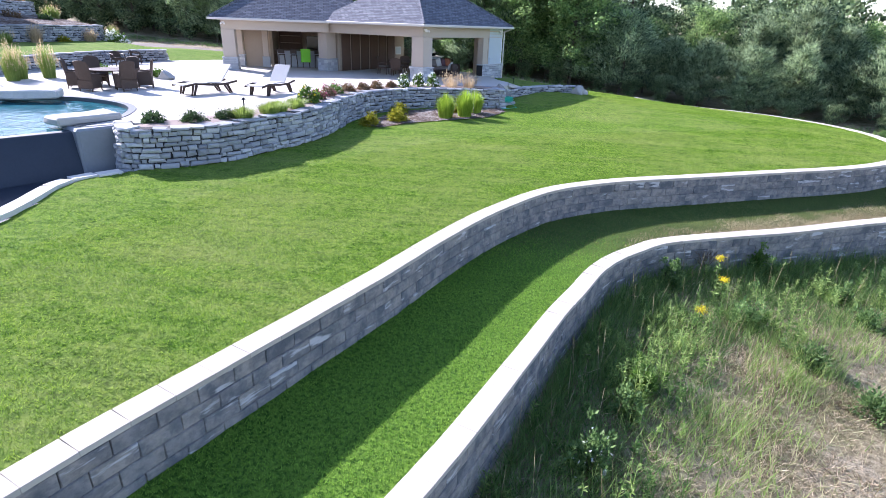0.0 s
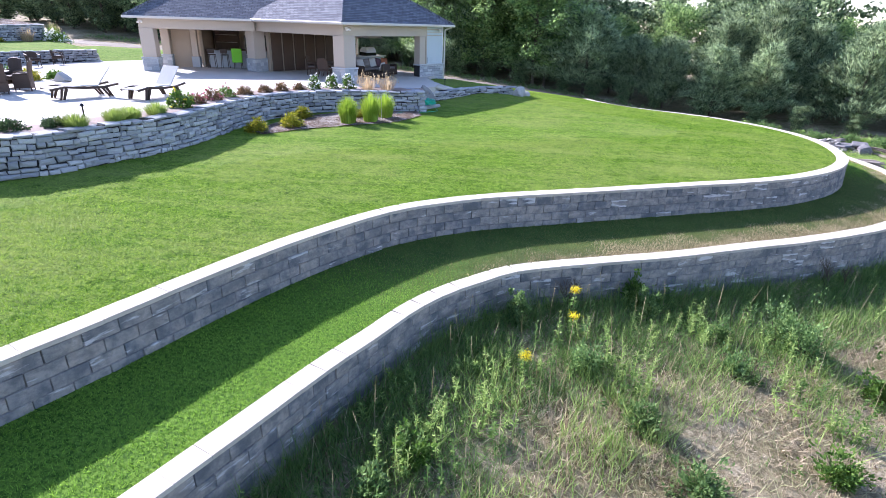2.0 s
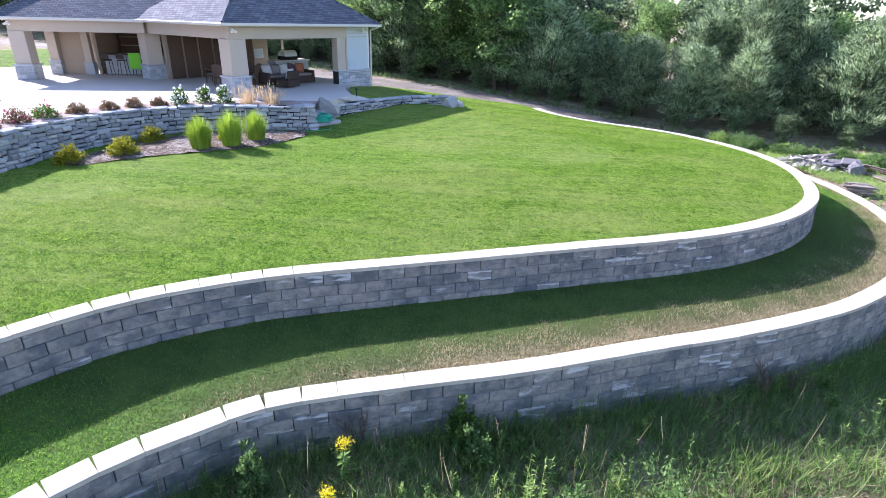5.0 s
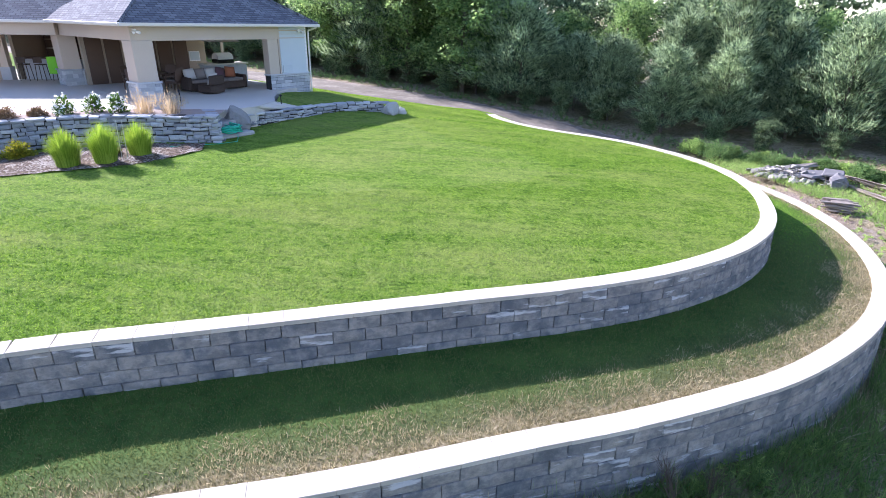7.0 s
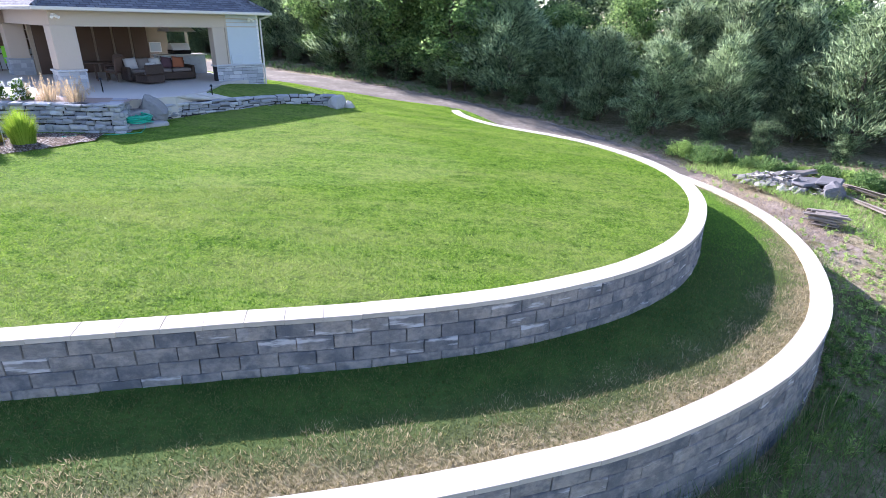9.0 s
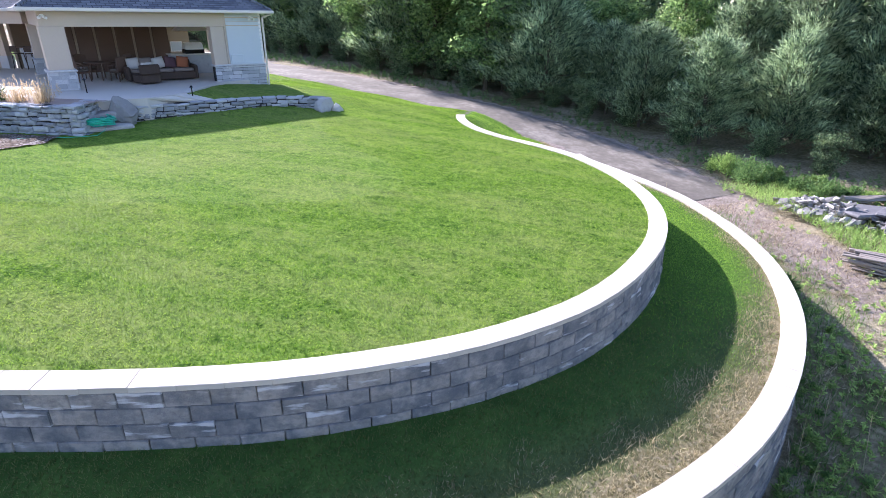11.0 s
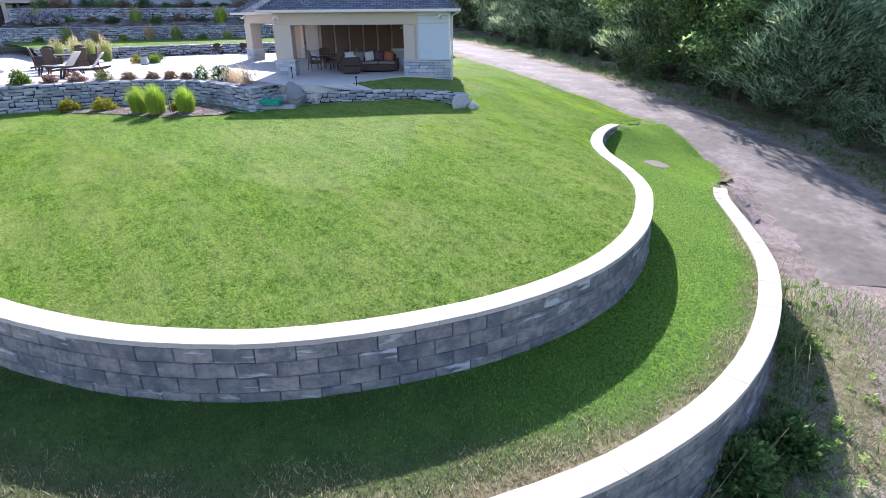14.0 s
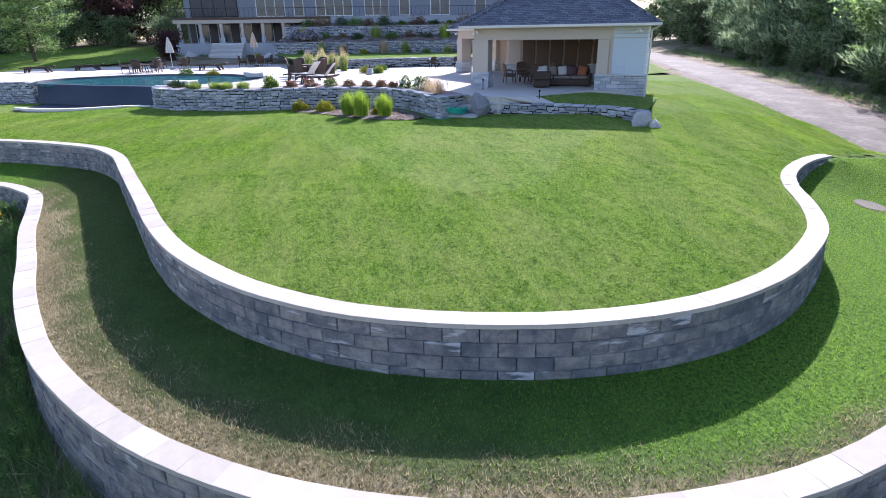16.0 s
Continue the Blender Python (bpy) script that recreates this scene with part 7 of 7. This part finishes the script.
# ---- grass ----
M_BLADE = lawn_blade_material()
M_LUSH = leaf_material("lush_grass_blades", (0.070, 0.175, 0.018), (0.235, 0.390, 0.052), 0.45, None, 3.0, 0.6, 0.3, 0.75)
# blade colour brightened to carry the sunlight on the terrace's far end
M_SUNNY = leaf_material("sunny_terrace_blades", (0.070, 0.170, 0.016), (0.30, 0.46, 0.055), 0.45, None, 9.0, 0.6, 0.34, 0.68)
M_TBLADE = leaf_material("terrace_grass_blades", (0.050, 0.076, 0.020), (0.185, 0.200, 0.068), 0.4, None, 5.0, 0.5)
M_STRAW = leaf_material("straw_blades", (0.15, 0.13, 0.062), (0.42, 0.355, 0.215), 0.42, None, 9.0, 0.6, 0.34, 0.66)
M_MSTRAW = leaf_material("meadow_straw_blades", (0.24, 0.19, 0.11), (0.66, 0.55, 0.39), 0.38)
M_LITTER = leaf_material("brown_litter", (0.085, 0.060, 0.038), (0.34, 0.26, 0.17), 0.3)
M_BRAMBLE = leaf_material("bramble_leaves", (0.050, 0.108, 0.034), (0.215, 0.325, 0.105), 0.42)
M_WEED = leaf_material("weed_blades", (0.048, 0.110, 0.028), (0.210, 0.320, 0.090), 0.42)
M_WEEDLIGHT = leaf_material("bright_weed_leaves", (0.125, 0.225, 0.050), (0.41, 0.52, 0.165), 0.48)
M_OLIVE = leaf_material("olive_meadow_blades", (0.150, 0.160, 0.070), (0.47, 0.46, 0.250), 0.42)


def stuff(name, v, f, mat, label, cat):
    ob = put(name, mesh_np(name, v, f), mat)
    return tagged(ob, label, cat, kind="stuff")


R = np.random.RandomState(3)
near = -side(UP_EXT, lawn_v[:, :2])
keep = ((side(STONE_L, lawn_v[:, :2]) > 0.1) | (lawn_v[:, 0] > 1.2) | (lawn_v[:, 1] > 36.5)) & ((side(COPE, lawn_v[:, :2]) > 0.02) | (lawn_v[:, 1] > 13)) & (lawn_v[:, 0] > -11) & (near > 0.40)
lv = lawn_v[keep]
nd = near[keep]
cnt = np.where(nd < 6, 38, np.where(nd < 11, 16, 6))
idx = np.repeat(np.arange(len(lv)), cnt)
xy = lv[idx, :2] + R.uniform(-0.085, 0.085, (len(idx), 2))
n = len(xy)
hh = R.uniform(0.022, 0.050, n)
def slope(z, p):
    """Fall of a height field at plan points."""
    return np.c_[z(p[:, 0] + 0.05, p[:, 1]) - z(p[:, 0] - 0.05, p[:, 1]), z(p[:, 0], p[:, 1] + 0.05) - z(p[:, 0], p[:, 1] - 0.05)] / 0.1


lz_b = lv[idx, 2] + (slope(lawn_z, lv[:, :2])[idx] * (xy - lv[idx, :2])).sum(1)
v, f = blades(xy, lz_b - 0.005, hh, R.uniform(0.008, 0.017, n), R.uniform(0.3, 1.5, n), 5)
# the mower leaves the blades leaning one way in one lane and back in the next
lane = np.sign(np.sin((xy[:, 0] * 0.41 + xy[:, 1] * 0.91) * 2 * np.pi / 2.4))
v[2::3, :2] += (np.array([[0.91, -0.41]]) * (lane * hh * 0.6)[:, None])
stuff("lawn_blades", v, f, M_BLADE, "short mown blades of lawn grass", "grass")
tv = terr_v
dval = np.empty(len(tv), np.float32)
dry.data.foreach_get("value", dval)
idx = np.repeat(np.arange(len(tv)), np.where(tv[:, 1] > 23, 30, 36))
xy = tv[idx, :2] + R.uniform(-0.075, 0.075, (len(idx), 2))
tz_b = tv[idx, 2] + (slope(terr_z, tv[:, :2])[idx] * (xy - tv[idx, :2])).sum(1)
sd = side(LOW_EXT, tv[:, :2])[idx]
okb = (side(UP_EXT, tv[:, :2])[idx] > 0.05) & (sd < -0.41)
pt = np.array([noise.noise(Vector((x * 1.3, y * 1.3, 3.7))) + 0.6 * noise.noise(Vector((x * 4.0, y * 4.0, 1.1))) for x, y in tv[:, :2]])
isdry = (R.rand(len(idx)) < np.clip(dval[idx] * 1.25 - 0.30 + 0.75 * pt[idx] * (dval[idx] > 0.12), 0, 0.93))
lush = (xy[:, 1] < 10.0 + R.normal(0, 0.8, len(xy))) | (xy[:, 1] > 22.5 + R.normal(0, 1.2, len(xy)))
sunny = lush & (xy[:, 1] > 24.5 + R.normal(0, 1.5, len(xy)))
for nm, sel, mat, lab, hs in (("lush_terrace_blades", okb & ~isdry & lush & ~sunny, M_LUSH, "lush green grass blades on the terrace", (0.02, 0.055)), ("sunny_terrace_blades", okb & ~isdry & sunny, M_SUNNY, "bright mown grass blades at the terrace end", (0.02, 0.05)), ("terrace_blades", okb & ~isdry & ~lush, M_TBLADE, "dull green grass blades on the terrace", (0.02, 0.055)), ("straw_blades", okb & isdry, M_STRAW, "dry straw-coloured grass blades along the terrace edge", (0.03, 0.085))):
    n = int(sel.sum())
    v, f = blades(xy[sel], tz_b[sel] - 0.005, R.uniform(*hs, n), R.uniform(0.008, 0.017, n), R.uniform(0.2, 1.2, n), 6)
    stuff(nm, v, f, mat, lab, "grass")

# ---- meadow below the lower wall ----
def meadow_points(n, reach, seed):
    r = np.random.RandomState(seed)
    s = r.uniform(0, length(LOWER) - 4, n)
    o = 0.15 + reach * r.rand(n) ** 1.25
    l = np.r_[0, np.cumsum(np.hypot(*np.diff(LOWER, axis=0).T))]
    p = np.c_[np.interp(s, l, LOWER[:, 0]), np.interp(s, l, LOWER[:, 1])]
    t = np.gradient(LOWER, axis=0)
    t /= np.hypot(t[:, 0], t[:, 1])[:, None]
    tt = np.c_[np.interp(s, l, t[:, 0]), np.interp(s, l, t[:, 1])]
    q = p + np.c_[tt[:, 1], -tt[:, 0]] * o[:, None]
    d = side(LOWER, q)
    ok = d > 0.12
    return q[ok], d[ok]


def patch(xy, scale, seed):
    return np.array([noise.noise(Vector((x * scale, y * scale, seed))) for x, y in xy])


q, d = meadow_points(165000, 11.0, 8)
pn = patch(q, 0.55, 1.3) + 0.35 * patch(q, 1.7, 4.1)
green = (pn + np.clip(2.4 - d, -1.0, 1.0) * 0.55 + R.normal(0, 0.22, len(q))) > 0.02
n = len(q)
zq = ground_z(q[:, 0], q[:, 1])
hg = R.uniform(0.12, 0.44, n) * np.where(q[:, 1] > 19, 0.5, 1.0) * (1 + 0.7 * np.clip(1.5 - d, 0, 1)) * np.where(d > 4, 0.7, 1.0)
v, f = blades(q[green], zq[green] - 0.02, hg[green], R.uniform(0.007, 0.017, int(green.sum())), R.uniform(0.1, 0.7, int(green.sum())), 9)
stuff("meadow_grass", v, f, M_WEED, "rough green meadow grass below the wall", "grass")
v, f = blades(q[~green], zq[~green] - 0.02, hg[~green] * 0.55, R.uniform(0.009, 0.020, int((~green).sum())), R.uniform(0.3, 1.8, int((~green).sum())), 10)
stuff("dry_meadow_grass", v, f, M_MSTRAW, "dry tangled straw-coloured meadow grass", "grass")


qn, dn = meadow_points(46000, 2.6, 88)
qn, dn = qn[(qn[:, 1] < 16)], dn[(qn[:, 1] < 16)]
dk = R.rand(len(qn)) < 0.55
for nm, sel, mat, lab in (("low_meadow_grass", dk, M_WEED, "low dense green grass at the foot of the wall"), ("low_meadow_herbs", ~dk, M_BRAMBLE, "low blue-green herbs at the foot of the wall")):
    n = int(sel.sum())
    v, f = blades(qn[sel], ground_z(qn[sel, 0], qn[sel, 1]) - 0.02, R.uniform(0.08, 0.30, n), R.uniform(0.014, 0.034, n), R.uniform(0.3, 1.4, n), 31 + n % 7)
    stuff(nm, v, f, mat, lab, "grass")


q, d = meadow_points(62000, 7.5, 58)
pn = patch(q, 0.7, 9.1) + 0.45 * patch(q, 2.1, 5.5) + 0.25 * np.cos(np.clip((d - 3.0) / 1.6, -1, 1) * np.pi / 2) - 0.06 * np.clip(d - 4, 0, 4)
up = (pn + 0.20 * np.clip((10 - q[:, 1]) / 2, 0, 1) * np.clip((5 - d) / 1.5, 0, 1) + R.normal(0, 0.08, len(q)) > 0.27) & (d > 0.9) & (q[:, 1] < 19)
q, d = q[up], d[up]
n = len(q)
v, f = blades(q, ground_z(q[:, 0], q[:, 1]) - 0.02, R.uniform(0.16, 0.55, n), R.uniform(0.011, 0.024, n), R.uniform(0.1, 0.8, n), 61)
stuff("upright_grass", v, f, M_WEEDLIGHT, "bright green upright uncut grass in clumps", "grass")
q, d = meadow_points(72000, 9.5, 91)
q = q[(d > 1.3) & (q[:, 1] < 21) & (patch(q, 1.3, 6.4) + R.normal(0, 0.2, len(q)) > -0.12)]
n = len(q)
v, f = blades(q, ground_z(q[:, 0], q[:, 1]) - 0.01, R.uniform(0.06, 0.24, n), R.uniform(0.010, 0.022, n), R.uniform(0.4, 1.9, n), 92)
stuff("olive_meadow_grass", v, f, M_OLIVE, "faded olive and tan grass tangled over the meadow", "grass")


q, d = meadow_points(60000, 9.5, 71)
keep = (patch(q, 0.9, 3.3) + R.normal(0, 0.25, len(q)) > -0.05) & (d > 1.2)
q = q[keep]
n = len(q)
v, f = blades(q, ground_z(q[:, 0], q[:, 1]) - 0.01, R.uniform(0.05, 0.16, n), R.uniform(0.012, 0.026, n), R.uniform(0.6, 2.4, n), 72)
stuff("brown_litter", v, f, M_LITTER, "brown dead grass and stalks lying in the meadow", "grass")


def weed_mass(name, pts, heights, leaves, leaf, mat, label, seed, aspect=0.22):
    """Leafy upright weed stalks, joined."""
    r = np.random.RandomState(seed)
    n = len(pts)
    cz = ground_z(pts[:, 0], pts[:, 1])
    lean = r.normal(0, 0.12, (n, 2))
    idx = np.repeat(np.arange(n), leaves)
    k = r.uniform(0.06, 1.0, len(idx))
    a = r.uniform(0, 2 * np.pi, len(idx))
    H = heights[idx]
    cen = np.c_[pts[idx] + lean[idx] * (H * k ** 1.5)[:, None], cz[idx] + H * k]
    nrm = np.c_[np.cos(a), np.sin(a), np.full(len(idx), 0.75)]
    v1, f1 = tris_cloud(name, cen, nrm, leaf * r.uniform(0.6, 1.2, len(idx)) * (1.15 - 0.5 * k), aspect, 0.25, seed, 0.15)
    base = np.c_[pts, cz]
    tip = np.c_[pts + lean * heights[:, None], cz + heights]
    sd = np.c_[np.full(n, 0.007), np.zeros(n), np.zeros(n)]
    v2 = np.stack([base - sd, base + sd, tip + sd * 0.4, tip - sd * 0.4], 1).reshape(-1, 3)
    f2 = np.arange(4 * n).reshape(-1, 4) + len(v1)
    return stuff(name, np.vstack([v1, v2]), np.vstack([f1, f2]), mat, label, "weeds")


q, d = meadow_points(6500, 9.0, 18)
pn = patch(q, 0.5, 7.7) + 0.4 * patch(q, 1.5, 2.2)
tall = (pn > 0.22 + 0.05 * np.clip(d - 3, 0, 5)) | ((d < 2.4) & (R.rand(len(q)) < 0.20))
tall &= (np.abs(side(TRACK, q)) > 1.75) | (R.rand(len(q)) < 0.04)
q, d = q[tall], d[tall]
h = R.uniform(0.25, 0.80, len(q)) * np.where(d < 1.3, 0.6, np.where(d < 3.5, 1.2, 0.9)) * np.where(q[:, 1] > 18, 0.38, 1.0)
half = R.rand(len(q)) < 0.55
weed_mass("tall_weeds", q[half], h[half], 34, 0.13, M_WEEDLIGHT, "upright bright green leafy weeds in the meadow", 19)
weed_mass("leafy_weeds", q[~half], h[~half] * 0.85, 34, 0.12, M_WEED, "darker green leafy weeds in the meadow", 20, 0.3)
q, d = meadow_points(500, 5.0, 28)
q = q[np.abs(side(TRACK, q)) > 1.9]
weed_mass("dead_stalks", q, R.uniform(0.4, 1.0, len(q)), 5, 0.07, M_STRAW, "dry brown dead stalks standing in the meadow", 21)
# weeds along the wood's edge
sE = R.uniform(30, EL - 8, 2600)
pe = np.array([edge_at(s, o) for s, o in zip(sE, R.uniform(-3.4, -0.6, len(sE)))])
dl = np.abs(side(DCL, pe))
pe = pe[(dl > 2.6) & (pe[:, 1] > 22)]
weed_mass("edge_weeds", pe, R.uniform(0.12, 0.40, len(pe)), 14, 0.14, M_BRAMBLE, "green weeds along the edge of the wood", 22, 0.35)
pr = np.c_[R.uniform(20.0, 27, 2400), R.uniform(19, 36, 2400)]
pr = pr[(side(LOWER, pr) > 0.3) & ((np.abs(side(TRACK, pr)) > 1.5) | (R.rand(len(pr)) < np.interp(pr[:, 1], [24, 28, 31], [0.8, 0.3, 0.03])))]
weed_mass("track_weeds", pr, R.uniform(0.06, 0.22, len(pr)), 14, 0.11, M_WEEDLIGHT, "low bright weeds beside the gravel track", 23, 0.35)
pv = np.c_[R.uniform(19.5, 27, 26000), R.uniform(24, 36.5, 26000)]
tk = side(TRACK, pv)
pv = pv[(tk < -1.45) & (tk > -3.3 - 0.5 * R.rand(len(tk))) & (np.abs(side(DCL, pv)) > 1.9)]
v, f = blades(pv, ground_z(pv[:, 0], pv[:, 1]) - 0.02, R.uniform(0.12, 0.38, len(pv)), R.uniform(0.012, 0.026, len(pv)), R.uniform(0.2, 1.0, len(pv)), 41)
stuff("verge_grass", v, f, M_WEEDLIGHT, "bright green uncut grass along the gravel track", "grass")


def goldenrod(at, h, seed, label="goldenrod stalk with a yellow flower head against the wall"):
    t = thing("goldenrod", label, "wildflower", pose(*at))
    bm = bmesh.new()
    cyl(bm, 0.010, 0.006, (0, 0, 0), (0.03, 0.02, h), 5, False)
    part("stem", bm, M_BARK, t)
    r = np.random.RandomState(seed)
    n = 90
    k = r.uniform(0.05, 0.85, n)
    a = r.uniform(0, 6.28, n)
    v, f = tris_cloud("leaves", np.c_[0.03 * k, 0.02 * k, h * k], np.c_[np.cos(a), np.sin(a), np.full(n, 0.5)], r.uniform(0.08, 0.16, n), 0.25, 0.25, seed, 0.2)
    put("leaves", mesh_np("leaves", v, f), M_WEED, t)
    n = 320
    cen = np.array([0.03, 0.02, h]) + r.normal(0, 1, (n, 3)) * np.array([0.055, 0.055, 0.035])
    v, f = tris_cloud("flower_head", cen, np.tile([[0, 0, 0.6]], (n, 1)), r.uniform(0.018, 0.035, n), 0.6, 0.9, seed)
    put("flower_head", mesh_np("flower_head", v, f), M_FYELLOW, t)


for i, (x, y, h) in enumerate(((5.72, 10.45, 0.82), (5.66, 9.85, 0.54), (4.6, 8.3, 0.5))):
    goldenrod((x, y, gz(x, y)), h, 300 + i)
for i, (x, y, r_, hf) in enumerate(((10.6, 10.3, 0.50, 1.8), (10.3, 10.7, 0.36, 2.1), (7.6, 11.3, 0.2, 2.6), (4.6, 10.0, 0.18, 3.0))):
    shrub("meadow_bush", (x, y, gz(x, y)), r_, hf, 2200, 0.066, M_BRAMBLE, "feathery green bush standing in the meadow", 320 + i, wild=0.35)
for i, (x, y, r_, hf) in enumerate(((12.1, 8.7, 0.45, 1.2), (12.9, 8.9, 0.5, 1.1), (13.4, 9.8, 0.4, 1.3), (11.7, 7.9, 0.42, 1.2), (13.9, 8.8, 0.5, 1.0), (5.85, 8.8, 0.34, 1.5), (7.3, 11.7, 0.22, 2.6), (8.9, 9.4, 0.3, 1.0), (4.45, 10.2, 0.16, 3.2), (11.6, 9.2, 0.30, 1.3), (6.6, 7.4, 0.24, 1.6), (9.0, 10.6, 0.24, 1.6),
                                    (9.6, 6.9, 0.3, 1.0), (7.2, 6.2, 0.32, 0.9), (15.3, 11.3, 0.35, 1.2), (2.9, 6.0, 0.22, 1.7), (2.4, 5.2, 0.22, 1.8), (1.6, 3.9, 0.25, 2.2))):
    shrub("wild_shrub", (x, y, gz(x, y)), r_, hf, int(3000 * r_) + 500, 0.075, M_BRAMBLE if i % 3 else M_GSHRUB, "feathery blue-green wild shrub in the meadow", 400 + i, M_FWHITE if i in (4, 17) else None, 0.035, 26, wild=0.45)


def bare_shrub(at, h, seed):
    """Leafless twigs forking up from one foot."""
    t = thing("bare_shrub", "leafless grey shrub standing against the lower wall", "shrub", pose(*at))
    r = random.Random(seed)

    def fork(bm, p, dirn, ln, w, depth):
        e = p + dirn * ln
        cyl(bm, w, w * 0.6, p, e, 4, False)
        if depth:
            for _ in range(3):
                nd = (dirn + Vector((r.uniform(-.6, .6), r.uniform(-.6, .6), r.uniform(-.15, .5)))).normalized()
                fork(bm, e - dirn * ln * r.uniform(0, 0.4), nd, ln * r.uniform(0.55, 0.8), w * 0.6, depth - 1)
    for _ in range(5):
        bm = bmesh.new()
        fork(bm, Vector((0, 0, -0.05)), Vector((r.uniform(-.4, .4), r.uniform(-.4, .4), 1)).normalized(), h * 0.4, 0.011, 3)
        part("branch", bm, M_BARK, t)


for i, (x, y, h) in enumerate(((12.95, 13.75, 1.1), (5.75, 11.1, 0.9), (13.6, 14.1, 0.8))):
    bare_shrub((x, y, gz(x, y)), h, 60 + i)
for i, (x, y, r_) in enumerate(((20.35, 26.6, 0.42), (20.15, 25.6, 0.5))):
    shrub("willow_bush", (x, y, gz(x, y)), r_, 1.25, 2600, 0.10, M_BRAMBLE, "leafy green bush growing against the lower wall", 330 + i)
BRAMBLE = cr([(19.9, 38.0), (21.6, 36.6), (23.6, 35.6), (25.4, 34.2), (26.8, 32.4), (27.4, 30.2)], 0.2)
rnd = random.Random(57)
for i in range(20):
    p, d = along(BRAMBLE, length(BRAMBLE) * (i + rnd.random()) / 20)
    q = p + Vector((-d.y, d.x, 0)) * rnd.uniform(-0.5, 1.2)
    r_ = rnd.choice((rnd.uniform(0.3, 0.5), rnd.uniform(0.5, 0.95)))
    shrub("bramble_bush", (q.x, q.y, gz(q.x, q.y)), r_, rnd.uniform(0.75, 1.5), int(3400 * r_) + 700, 0.085, M_BRAMBLE if i % 3 else M_WEEDLIGHT, "sunlit tangled green bramble behind the rock pile", 350 + i)
